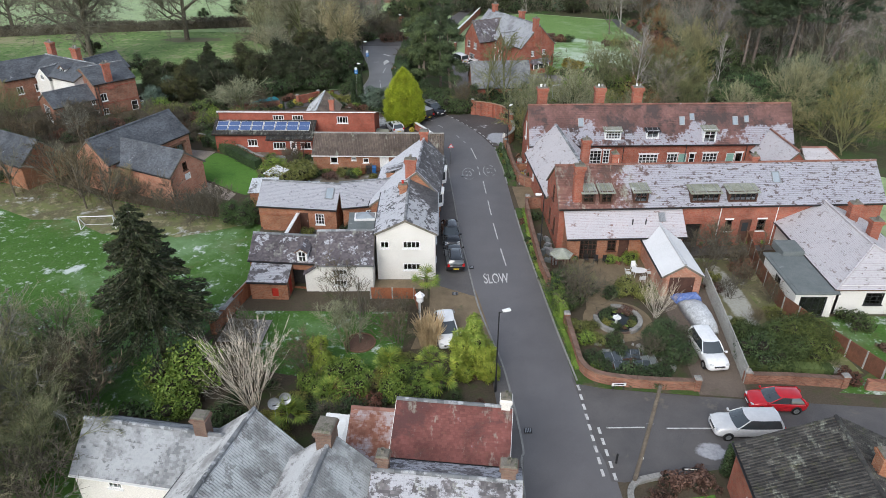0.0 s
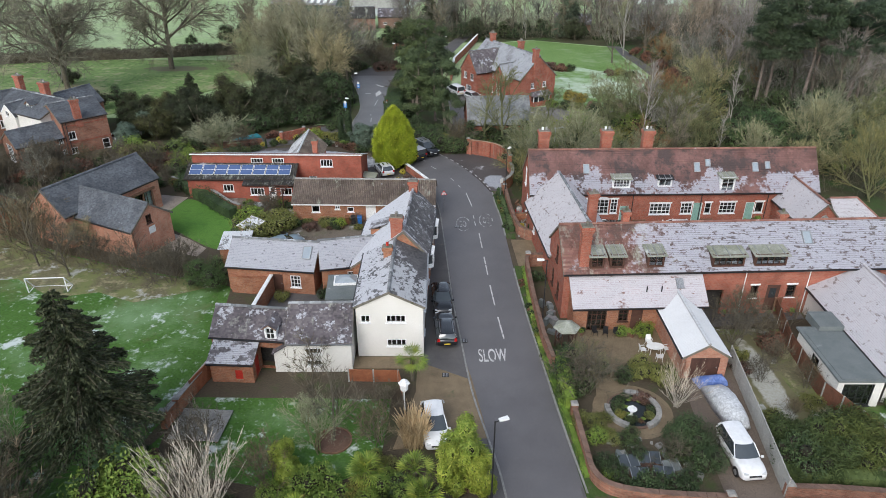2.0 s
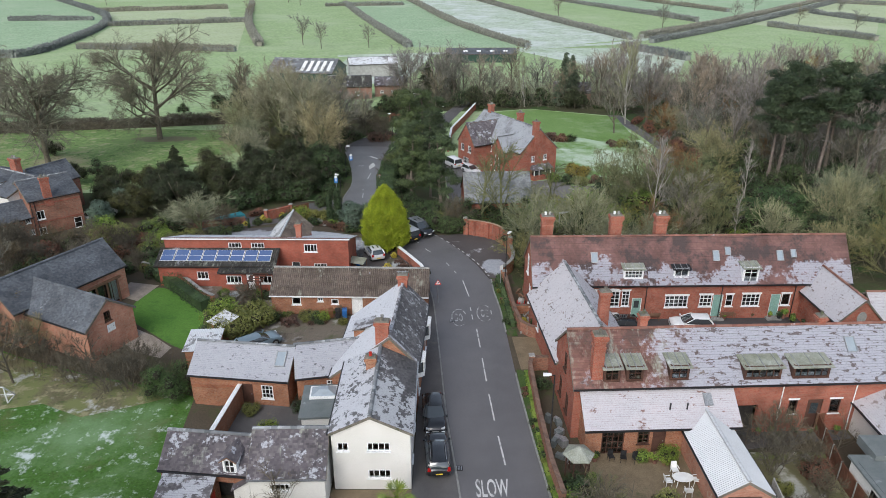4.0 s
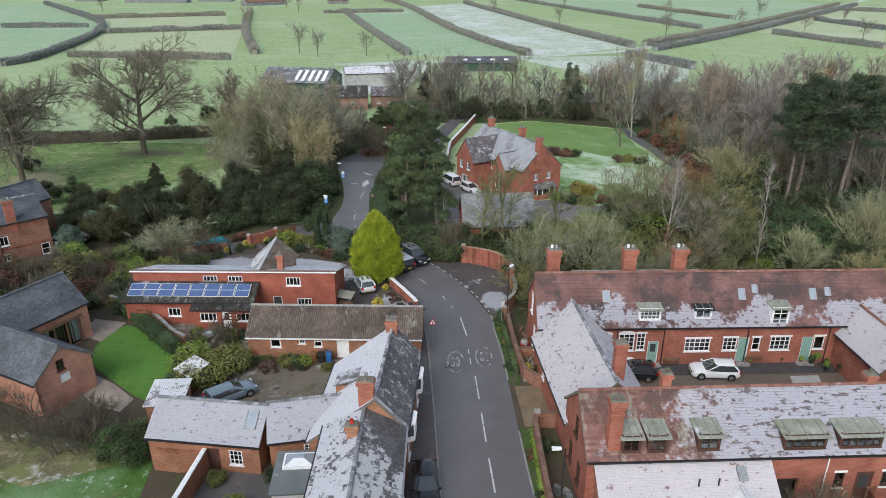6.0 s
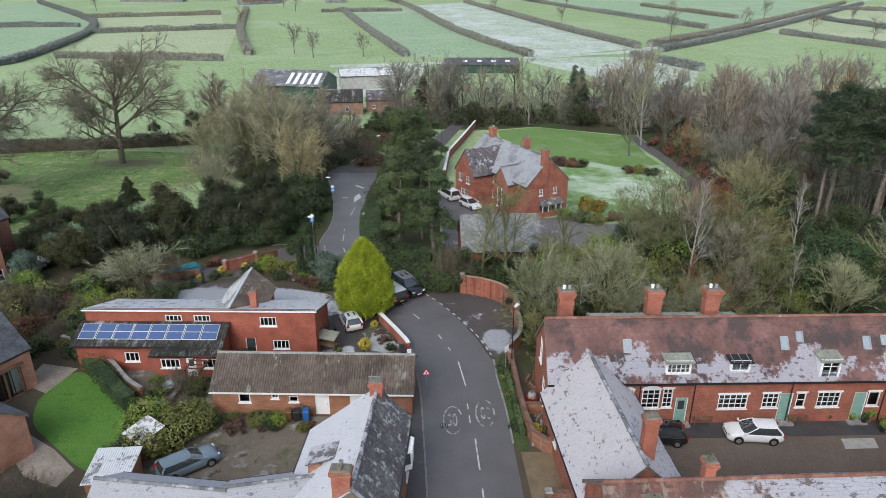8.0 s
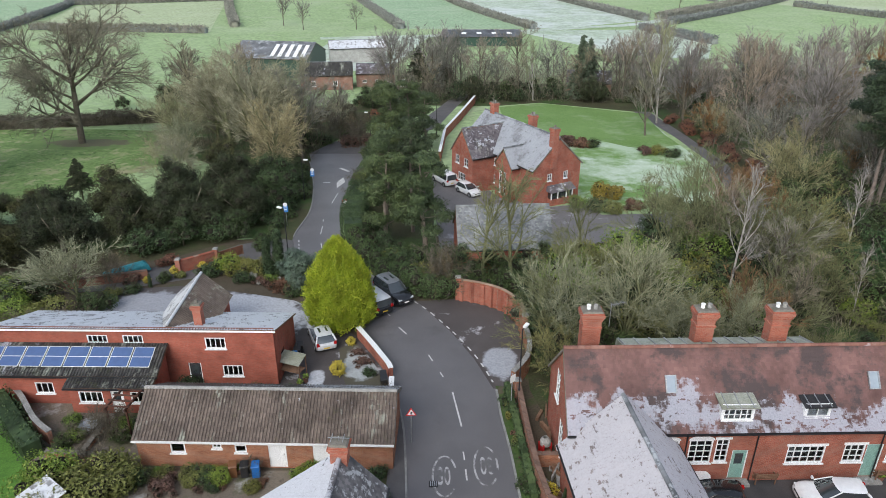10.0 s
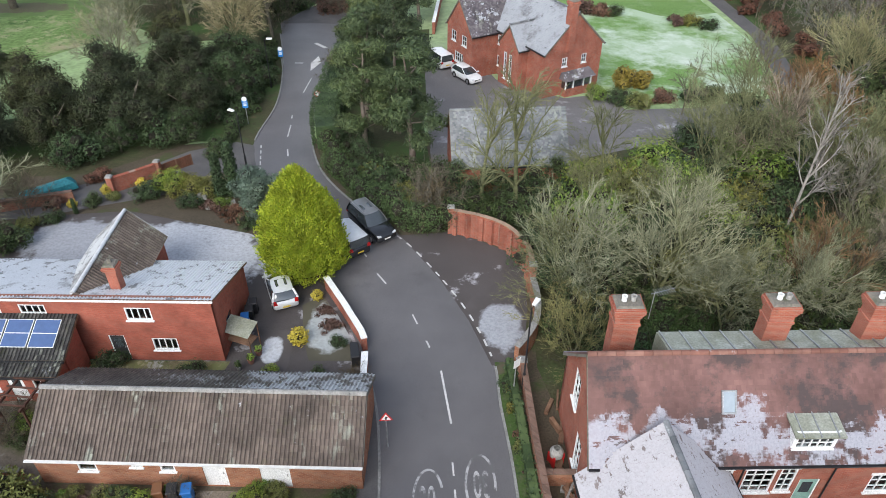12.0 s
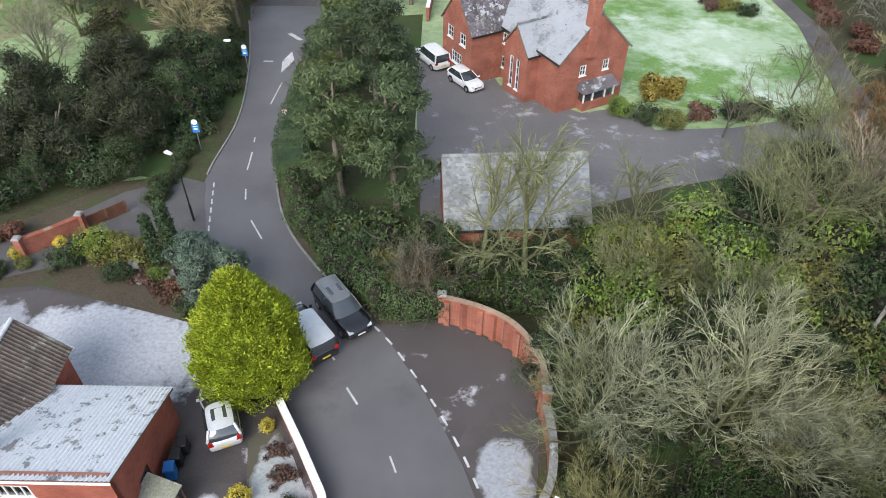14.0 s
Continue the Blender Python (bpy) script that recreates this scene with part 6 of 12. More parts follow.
# --- white cottage range beside the road ---
white = House("white_cottage", "cream rendered cottage with a frost streaked slate roof", -3.4, 58.9, 90, 8.7, 5.4, 5.0, 6.35, M["render"], M["slate_streak"], ridge_mat=M["slate_grey"], gut=M["metal"], over=0.18, roof_n=M["slate_streak_w"],
              W_=[Wn(3.2, 3.35, 1.6, 0.75, 4, 1), Wn(3.2, 1.0, 1.6, 0.75, 4, 1), Wn(0.75, 3.35, 0.8, 0.75, 2, 1)], S=[Wn(2, 1, 1, 1.2), Wn(5.6, 1, 1, 1.2), Wn(2, 3.5, 1, 1.1), Wn(5.6, 3.5, 1, 1.1)], walls="SNW")
chimney(white.ob, 1.9, 0.5, 5.7, 7.0, 0.55, 0.7, M["brick_old"], 1, M["red_paint"])
white2 = House("brick_cottage", "tall roadside brick cottage with lichened slates and white bay windows", -3.75, 68.5, 86.7, 9.9, 6.9, 4.85, 7.1, {"S": M["brick_old"], "N": M["brick_old"], "E": M["brick_old"], "W": M["brick_old"]}, M["slate_lichen"], ridge_mat=M["slate_half"], over=0.2, ridge_y=-1.35, eave_n=3.35, roof_n=M["slate_snowy"],
               S=[Wn(1.6, 3.2, 1.0, 1.3, 2, 2), Wn(4.6, 3.2, 1.0, 1.3, 2, 2), Wn(8.2, 3.2, 1.0, 1.3, 2, 2), Wn(1.6, 0.9, 1.0, 1.3, 2, 2), Wn(8.2, 0.9, 1.0, 1.3, 2, 2), Dr(4.8, 0.95, 2.1, M["black_paint"])])
chimney(white2.ob, -4.6, -0.75, 5.6, 8.35, 0.6, 1.05, M["brick"], 2)
chimney(white2.ob, 4.6, -1.35, 6.2, 7.95, 0.7, 0.85, M["brick"], 0)
part("party_wall_coping", Mesh().hull8([(-5.12, -3.5, 4.85), (-4.86, -3.5, 4.85), (-4.86, -1.35, 7.2), (-5.12, -1.35, 7.2), (-5.12, -3.5, 5.0), (-4.86, -3.5, 5.0), (-4.86, -1.35, 7.32), (-5.12, -1.35, 7.32)]), M["slate_half"], white2.ob, "frosted mortar verge on the raised gable")
# slate-cheeked dormer low on the long back slope
dm = part("dormer", Mesh().box(0.2, 1.7, 3.8, 1.5, 1.3, 1.15), M["brick_old"], white2.ob, "small brick dormer under a slate roof")
part("dormer_roof", Mesh().hull8([(-0.65, 2.5, 4.9), (1.05, 2.5, 4.9), (1.05, 0.6, 5.55), (-0.65, 0.6, 5.55), (-0.65, 2.5, 5.0), (1.05, 2.5, 5.0), (1.05, 0.6, 5.65), (-0.65, 0.6, 5.65)]), M["slate_half"], dm)
part("roof_aerial", Mesh().tube((4.6, -1.35, 7.1), (4.6, -1.35, 8.3), 0.02, 0.02, 6).box(4.6, -1.35, 8.2, 0.03, 1.1, 0.03).box(4.6, -1.0, 8.2, 0.6, 0.03, 0.03).box(4.6, -1.6, 8.2, 0.6, 0.03, 0.03), M["metal"], white2.ob)
for bx in (-3.4, 2.4):
    b = part("bay_window", Mesh().loft([[(bx - 0.9, -3.46, z), (bx + 0.9, -3.46, z), (bx + 0.6, -4.0, z), (bx - 0.6, -4.0, z)] for z in (2.9, 3.3)]), M["white"], white2.ob, "white painted bay window")
    part("pane", Mesh().loft([[(bx - 0.85, -3.46, z), (bx + 0.85, -3.46, z), (bx + 0.55, -3.95, z), (bx - 0.55, -3.95, z)] for z in (3.3, 4.3)]), M["car_glass"], b)
    part("frame", Mesh().loft([[(bx - 0.95, -3.46, z), (bx + 0.95, -3.46, z), (bx + 0.65, -4.06, z), (bx - 0.65, -4.06, z)] for z in (4.3, 4.5)]).box(bx, -3.97, 3.3, 0.08, 0.06, 1.0).box(bx - 0.58, -3.95, 3.3, 0.08, 0.08, 1.0).box(bx + 0.58, -3.95, 3.3, 0.08, 0.08, 1.0), M["white"], b)

# outbuildings behind the cottages
shed1 = House("stable_range", "low brick stable range with a frosted grey slate roof", -15.1, 66.9, -7, 8.4, 4.8, 2.75, 4.4, M["brick_old"], M["slate_frost"], ridge_mat=M["slate_grey"], over=0.2, S=[Dr(4.9, 0.95, 2.0, M["dark_wood"]), Wn(6.6, 0.7, 1.0, 1.3, 3, 3)], category="outbuilding")
shed1.skylight(3.3, -1.0, 0.8, 1.3)
House("back_range", "low brick range with a grey slate roof joining the cottage", -7.6, 67.2, 11, 6.8, 4.8, 2.9, 4.5, M["brick_old"], M["slate_frost"], ridge_mat=M["slate_grey"], over=0.2, S=[Wn(2.9, 1.5, 1.0, 0.7, 3, 2), Wn(3.1, 0.45, 1.0, 0.8, 3, 2)], category="outbuilding")
House("white_annexe", "cream rendered annexe with a dull slate roof", -8.9, 55.1, 1, 5.0, 5.2, 3.0, 4.9, {"S": M["render"], "N": M["render"], "E": M["render"], "W": M["render"]}, M["slate_dusted"], ridge_mat=M["slate_grey"], gut=M["metal"], over=0.15, S=[Wn(2.0, 1.75, 1.3, 0.6, 4, 1), Wn(2.0, 0.6, 1.2, 0.6, 4, 1)])
lowlean = thing("annexe_lean_to", "small cream lean-to beside the annexe", "outbuilding", pose(-11.9, 53.2, 0, 0, 0, 1))
part("front_wall", wall_mesh((-0.6, -0.7), (0.5, -0.7), -0.3, [(0, 1.9), (1.1, 2.6)], [], 0.2), M["render"], lowlean)
part("side_wall", wall_mesh((-0.6, 1.0), (-0.6, -0.5), -0.3, [(0, 1.9), (1.5, 1.9)], [], 0.2), M["render"], lowlean)
part("roof", deck((-0.75, -0.85, 1.9), (-0.75, 1.1, 1.9), (0.5, 1.1, 2.75), (0.5, -0.85, 2.75), 0.1), M["slate_dusted"], lowlean)
barn = House("small_barn", "old brick barn with a lichened slate roof and white dormer", -14.2, 55.1, -6, 6.4, 4.0, 2.95, 4.5, M["brick_old"], M["slate_dusted"], ridge_mat=M["slate_grey"], over=0.15, S=[(4.4, 0.05, 1.4, 2.0, "void")], category="outbuilding")
barn.dormer(1.75, -2.0, 0.95, 2.9, 4.0, pitched=True, cols=2, rows=2, roof=M["slate_dusted"])
blean = thing("barn_lean_to", "brick lean-to with a frosted slate roof and red doors", "outbuilding", pose(-15.4, 52.6, 0, 0, 0, -3))
lean_roof(blean, -1.95, 1.75, -1.65, 1.95, 1.2, 2.95, M["slate_half"])
part("front_wall", wall_mesh((-1.75, -1.4), (1.6, -1.4), -0.3, [(0, 1.95), (3.35, 1.95)], [(2.2, 0.3, 0.6, 0.9)], 0.22), M["brick_old"], blean)
part("side_wall", wall_mesh((1.6, -1.18), (1.6, 0.9), -0.3, [(0, 1.95), (2.1, 2.7)], [(0.9, 0.02, 1.0, 1.8)], 0.22), M["brick_old"], blean)
part("side_wall", wall_mesh((-1.75, 0.9), (-1.75, -1.18), -0.3, [(0, 2.7), (2.1, 1.95)], [], 0.22), M["brick_old"], blean)
part("door", Mesh().box(1.5, -0.28, 0.02, 0.06, 1.0, 1.8), M["red_paint"], blean, "red painted plank door")
part("hatch", Mesh().box(0.45, -1.3, 0.3, 0.6, 0.06, 0.9), M["red_paint"], blean, "red painted hatch")
glz = thing("glazed_link", "low flat roofed link with a white framed rooflight", "outbuilding", pose(-8.0, 61.6, 0, 0, 0, 4))
part("wall", wall_mesh((-1.4, -2.0), (1.5, -2.0), -0.3, [(0, 2.3), (2.9, 2.3)], [], 0.2), M["render"], glz)
part("wall", wall_mesh((-1.4, 2.0), (-1.4, -1.8), -0.3, [(0, 2.3), (3.8, 2.3)], [], 0.2), M["render"], glz)
part("roof", Mesh().box(0, 0, 2.3, 3.2, 4.3, 0.15), M["felt"], glz)
lant = part("roof_lantern", Mesh().box(0.1, 0.9, 2.45, 2.2, 1.5, 0.2), M["white"], glz, "white framed roof lantern")
part("pane", Mesh().box(0.1, 0.9, 2.65, 1.95, 1.25, 0.35, taper=0.35), M["sky_glass"], lant)

# --- brown pantiled bungalow ---
pan = House("pantiled_bungalow", "low brick bungalow with a brown pantile roof", -8.1, 82.5, -1.2, 16.2, 5.4, 2.4, 4.1, M["brick_old"], M["pantile"], over=0.25, cover="pantile", ridge_mat=M["stone"], gut=M["white_plastic"], roof_n=M["pantile_rime"],
            S=[Wn(2.6, 1.1, 0.95, 0.85, 1, 1), Wn(5.1, 1.5, 0.6, 0.45, 2, 1), Wn(6.6, 1.2, 0.75, 0.6, 1, 1), Dr(8.9, 1.15, 2.05, M["white"]), Dr(11.9, 1.5, 1.9, M["white"])], N=[Wn(5, 1, 1.2, 1)])
part("fascia", Mesh().box(0, -2.78, 2.1, 16.4, 0.05, 0.2), M["white"], pan.ob)

# --- flat roofed red house with solar panels ---
flat = thing("flat_roofed_house", "dark red brick two storey house with a frosted sloping roof", "house", pose(-19.5, 91.2, 0, 0, 0, -0.6))
for p0, p1, top, holes in (((-10.6, -2.7), (10.3, -2.7), [(0, 4.95), (20.9, 4.95)], [(8.0, 3.7, 1.5, 0.7), (10.6, 3.7, 1.5, 0.7), (16.6, 3.3, 1.5, 0.95), (14.8, 0.05, 0.95, 2.0), (17.6, 0.9, 1.5, 0.95)]),
                           ((10.3, -2.42), (10.3, 3.1), [(0, 4.8), (5.52, 2.75)], [(1.7, 0.05, 1.0, 2.0)]), ((10.3, 3.38), (-10.6, 3.38), [(0, 2.6), (20.9, 2.6)], []), ((-10.6, 3.1), (-10.6, -2.42), [(0, 2.75), (5.52, 4.8)], [])):
    part("wall", wall_mesh(p0, p1, -0.3, top, holes), M["brick_dark"], flat)
for s, z, w, h in ((8.0, 3.7, 1.5, 0.7), (10.6, 3.7, 1.5, 0.7), (16.6, 3.3, 1.5, 0.95), (17.6, 0.9, 1.5, 0.95)):
    window(flat, -10.6 + s, -2.7, z, w, h, -90, 4 if w > 1.2 else 2, 1)
door(flat, 4.2, -2.7, 0.05, 0.95, 2.0, -90, M["black_paint"], True)
door(flat, 10.3, -0.72, 0.05, 1.0, 2.0, 0, M["dark_wood"], True)
A, B, C, D = (10.5, 3.6, 2.68), (-10.75, 3.6, 2.68), (-10.75, -2.9, 5.02), (10.5, -2.9, 5.02)
fr = part("roof", deck(A, B, C, D, 0.12), M["timber"], flat)
part("roof_sheet", wavy(A, B, C, D, 0.2, 0.025), M["corrugated"], fr, "frosted ribbed roof sheet")
part("fascia", Mesh().box(-0.12, -2.93, 4.86, 21.3, 0.06, 0.13), M["white"], flat)
attic = thing("attic_wing", "brick cross wing with a brown pantile roof and frosted verge", "outbuilding", pose(-17.04, 0, 0))
ends = [[(-2.1, y, -0.2), (2.1, y, -0.2), (2.1, y, 3.3), (0, y, 5.0), (-2.1, y, 3.3)] for y in (94.9, 96.5)]
gab = Mesh().face(ends[0][::-1]).face(ends[1])
for n in range(5):
    gab.face([ends[0][n], ends[0][(n + 1) % 5], ends[1][(n + 1) % 5], ends[1][n]])
part("wall", gab, M["brick_dark"], attic)
for sd in (-1, 1):
    A, B, C, D = (sd * 2.35, 88.72, 2.93), (sd * 2.35, 96.75, 3.12), (0, 96.9, 5.2), (0, 88.72, 4.98)
    rs = part("roof_slope", deck(A, B, C, D, 0.12), M["timber"], attic)
    part("roof_tiling", pantiles(A, B, C, D, 0.3, 0.22), M["pantile"] if sd > 0 else M["corrugated_dull"], rs, "brown pantiles grown with lichen" if sd > 0 else "frosted pantiles", kind="stuff")
    part("bargeboard", Mesh().tube((sd * 2.35, 96.83, 3.02), (0, 96.95, 5.1), 0.09, 0.09, 4), M["white"], attic)
part("ridge_tiles", ridge_tiles((0, 88.8, 5.05), (0, 96.9, 5.27), 0.12), M["sheet_frost"], attic, "frosted ridge tiles", kind="stuff")
chimney(flat, 4.45, -1.15, 4.2, 6.2, 0.6, 0.6, M["brick"], 1)
solar = thing("solar_wing", "low red brick wing carrying a row of blue solar panels", "outbuilding", pose(-24.0, 87.2, 0, 0, 0, -0.6))
lean_roof(solar, -6.6, 7.0, -1.3, 2.65, 1.3, 3.75, M["pantile_moss"], cover="pantile")
part("front_wall", wall_mesh((-6.3, -0.95), (0.6, -0.95), -0.3, [(0, 2.6), (6.9, 2.6)], [(4.9, 0.9, 1.3, 0.95)]), M["brick_dark"], solar)
part("side_wall", wall_mesh((6.8, -0.9), (6.8, 0.95), -0.3, [(0, 2.7), (1.85, 3.4)], []), M["brick_dark"], solar)
part("side_wall", wall_mesh((-6.3, 0.9), (-6.3, -0.65), -0.3, [(0, 3.3), (1.55, 2.7)], []), M["brick_dark"], solar)
window(solar, -1.4, -0.95, 0.9, 1.3, 0.95, -90, 3, 1)
sl = math.degrees(math.atan2(1.1, 2.6))
for k in range(8):
    pn = part("solar_panel", Mesh().box(0, 0, 0, 1.46, 1.7, 0.05), M["white_plastic"], solar, "blue solar panel in a pale frame")
    pn.matrix_basis = pose(-5.4 + 1.56 * k, 0.12, 3.33, sl)
    for q in (-0.42, 0.42):
        part("cell", Mesh().box(0, q, 0.05, 1.38, 0.79, 0.008), M["solar"], pn)
porch = thing("porch_range", "red brick lean-to with white door and windows", "outbuilding", pose(-20.1, 85.9, 0, 0, 0, -0.6))
lean_roof(porch, -3.2, 3.0, -0.95, 2.3, 0.9, 2.85, M["pantile_moss"], cover="pantile")
part("front_wall", wall_mesh((-3.0, -0.7), (2.8, -0.7), -0.3, [(0, 2.3), (5.8, 2.3)], [(1.5, 0.9, 1.7, 0.95), (3.35, 0.02, 0.9, 2.05), (5.0, 0.9, 1.4, 0.95)]), M["brick_dark"], porch)
part("side_wall", wall_mesh((2.8, -0.42), (2.8, 0.7), -0.3, [(0, 2.3), (1.1, 2.6)], []), M["brick_dark"], porch)
part("side_wall", wall_mesh((-3.0, 0.7), (-3.0, -0.42), -0.3, [(0, 2.6), (1.1, 2.3)], []), M["brick_dark"], porch)
window(porch, -1.5, -0.7, 0.9, 1.7, 0.95, -90, 4, 1)
window(porch, 2.0, -0.7, 0.9, 1.4, 0.95, -90, 3, 1)
door(porch, 0.35, -0.7, 0.02, 0.9, 2.05, -90, M["white"], True)

# --- dark slated barns and the house behind them ---
barn1 = House("slated_barn", "converted brick barn with a dark blue slate roof and glazed front", -38.15, 79.8, 62.2, 12.2, 5.6, 3.9, 6.25, M["brick_pale"], M["slate_blue"], over=0.2, ridge_mat=M["slate_blue"], S=[Wn(9.0, 0.1, 4.4, 2.6, 5, 1, frame=M["dark_wood"], sill=False)])
for k in range(4):
    part("post", Mesh().box(1.1 + 1.25 * k, -2.92, 0, 0.16, 0.16, 2.75), M["timber"], barn1.ob)
part("lintel_beam", Mesh().box(2.9, -2.94, 2.72, 4.8, 0.2, 0.24), M["timber"], barn1.ob, "heavy timber lintel")
for cx in (4.45, 1.5):
    part("curtain", Mesh().loft([[(cx + 0.04 * k - 0.3 + 0.1 * k, -2.52 + 0.05 * (k % 2), z) for k in range(7)] + [(cx + 0.04 * k - 0.3 + 0.1 * k, -2.48 + 0.05 * (k % 2), z) for k in range(6, -1, -1)] for z in (0.15, 2.6)]), M["white"], barn1.ob, "white drawn back curtain")
House("gabled_barn", "orange brick gabled barn with a dark slate roof", -33.9, 75.0, 154, 9.8, 5.2, 3.5, 5.5, M["brick_pale"], M["slate_blue"], over=0.2, ridge_mat=M["slate_blue"], W_=[Wn(2.4, 3.3, 0.7, 1.0, 2, 2, frame=M["dark_wood"]), Dr(2.6, 0.9, 0.8, M["white"], z=2.1)])
hN = House("village_house", "tall weathered brick house with a blue slate roof", -53.0, 106.15, 43, 6.2, 8.8, 5.75, 7.35, M["brick_weather"], M["slate_blue"], z0=-0.8, over=0.2, ridge_mat=M["slate_grey"], S=[Wn(1.1, 2.95, 0.95, 1.2, 2, 1), Wn(0.95, 0.95, 0.85, 0.9, 2, 1), Wn(5.35, 0.7, 1.0, 1.5, 1, 2)])
chimney(hN.ob, -0.7, -4.25, 4.6, 8.5, 1.0, 0.6, M["brick"], 2)
for px in (-2.95, -2.5):
    downpipe(hN.ob, px, -4.5, 0, 5.5)
for zz in (2.5, 4.9):
    part("string_course", Mesh().box(0.1, -4.43, zz, 6.0, 0.06, 0.12), M["brick_dark"], hN.ob)
House("village_house_wing", "low brick wing with a dark slate roof and white windows", -56.5, 100.7, 47, 6.4, 5.6, 3.6, 5.15, M["brick_weather"], M["slate_blue"], z0=-0.8, over=0.2, ridge_mat=M["slate_blue"], S=[Wn(1.9, 0.9, 1.7, 1.3, 2, 1), Wn(3.7, 1.05, 1.2, 1.25, 2, 1), Wn(5.7, 2.75, 0.6, 0.6), Wn(5.95, 1.1, 0.6, 0.7)], W_=[Wn(2.8, 1.0, 2.4, 2.3, 4, 1)])
hN3 = House("rendered_house", "white rendered house with dark slate roofs and tall chimneys", -59.2, 109.1, -29, 12.0, 8.2, 5.75, 7.4, M["render"], M["slate_blue"], z0=-0.8, over=0.2, ridge_mat=M["slate_grey"], S=[Wn(1.6, 1.2, 1.0, 1.5, 2, 2), Wn(3.4, 0.6, 1.0, 2.0, 2, 3)], walls="SNE")
hN3.dormer(1.6, -2.7, 1.3, 5.75, 6.75, pitched=True, cols=2, rows=1, roof=M["slate_blue"])
chimney(hN3.ob, -6.6, 1.5, 6.0, 9.0, 1.3, 0.8, M["brick"], 2)
chimney(hN3.ob, 1.2, 0.5, 6.9, 9.2, 1.4, 0.8, M["brick"], 2)
House("rendered_gable", "white rendered gable with one small attic window", -61.2, 108.05, 61, 5.2, 3.3, 5.3, 6.8, M["render"], M["slate_blue"], z0=-0.8, over=0.1, verge=0.04, barge=M["white"], ridge_mat=M["slate_grey"], W_=[Wn(1.65, 5.0, 0.8, 0.8, 2, 1)], walls="SNW")
hN5 = House("village_house_end", "brick end of the house with a dark slate roof", -67.2, 109.4, 43, 8.0, 7.0, 5.3, 7.3, M["brick_weather"], M["slate_blue"], z0=-0.8, over=0.2, ridge_mat=M["slate_blue"], S=[Wn(2.0, 2.8, 0.9, 1.2), Wn(4.6, 2.8, 0.9, 1.2), Wn(4.6, 0.8, 0.9, 1.2)])
chimney(hN5.ob, -3.4, 0.3, 6.6, 9.4, 1.0, 0.8, M["brick"], 2)
House("rear_range", "low rear range of the house under dark slates", -56.4, 113.6, 61, 6.0, 5.0, 4.6, 6.7, M["brick_weather"], M["slate_blue"], z0=-0.6, over=0.2, ridge_mat=M["slate_blue"], walls="SNE")
House("slated_outbuilding", "low brick outbuilding with a dark slate roof", -53.5, 79.5, -28, 12, 5.4, 3.2, 5.4, M["brick_old"], M["slate_blue"], over=0.2, ridge_mat=M["slate_blue"], category="outbuilding")

# --- cottages at the bottom of the hill ---
c1 = House("slate_cottage", "white cottage with a frosted slate roof and brick stack", -17.2, 30.5, -9.5, 9.6, 4.6, 2.7, 4.7, M["render"], M["slate_dim"], ridge_mat=M["slate_grey"], over=0.2, gut=M["white_plastic"], S=[Wn(2.6, 1.6, 0.9, 0.6, 3, 1), Wn(6.4, 1.6, 0.9, 0.6, 3, 1)])
chimney(c1.ob, 2.8, 0.2, 4.0, 6.0, 0.8, 0.7, M["brick_soot"], 0)
c2 = House("ridged_cottage", "cottage with a steep frosted ribbed roof", -12.6, 26.2, 75, 9.5, 5.8, 3.4, 5.9, M["render"], M["corrugated_dull"], over=0.2, ridge_mat=M["slate_grey"], cover="wavy", E=[Wn(3, 1, 1, 1.2)])
c3 = House("hipped_cottage", "cottage with a frosted ribbed roof and broad grey stack", -7.0, 25.0, 80, 7.4, 5.6, 3.6, 6.0, M["render"], M["corrugated_dull"], ridge_mat=M["slate_grey"], over=0.2, cover="wavy")
chimney(c3.ob, 3.4, 0.2, 4.2, 7.0, 1.2, 0.9, M["brick_soot"], 0)
c4 = House("red_tiled_cottage", "white walled cottage with damp red tiles and frosted ridge", 0.6, 31.2, -6.5, 7.0, 4.4, 3.6, 5.2, M["render"], M["tile_red"], over=0.15, ridge_mat=M["slate_grey"], barge=M["white"], ridge_y=0.9, N=[Wn(3, 1.2, 1, 1.0)], E=[Wn(2, 1, 1, 1.2)])
chimney(c4.ob, 3.2, 1.0, 4.6, 6.0, 0.55, 0.6, M["render"], 1)
House("low_tiled_wing", "low wing with orange red tiles and a frost patch", -4.3, 31.7, -6.5, 3.0, 4.0, 2.5, 4.3, M["render"], M["tile_low"], ridge_mat=M["ridge"], over=0.15, ridge_y=0.8)
c6 = House("front_cottage", "white cottage with a half frosted slate roof", 0.2, 26.6, -6.5, 8.2, 4.6, 3.4, 4.9, M["render"], M["slate_half"], ridge_mat=M["slate_grey"], over=0.15, E=[Wn(2, 1, 1, 1.2)])
chimney(c6.ob, 3.4, 0.3, 4.3, 6.0, 0.8, 0.6, M["brick_soot"], 1)
chimney(c6.ob, -3.6, 0.3, 4.3, 5.9, 0.6, 0.6, M["brick_soot"], 1)

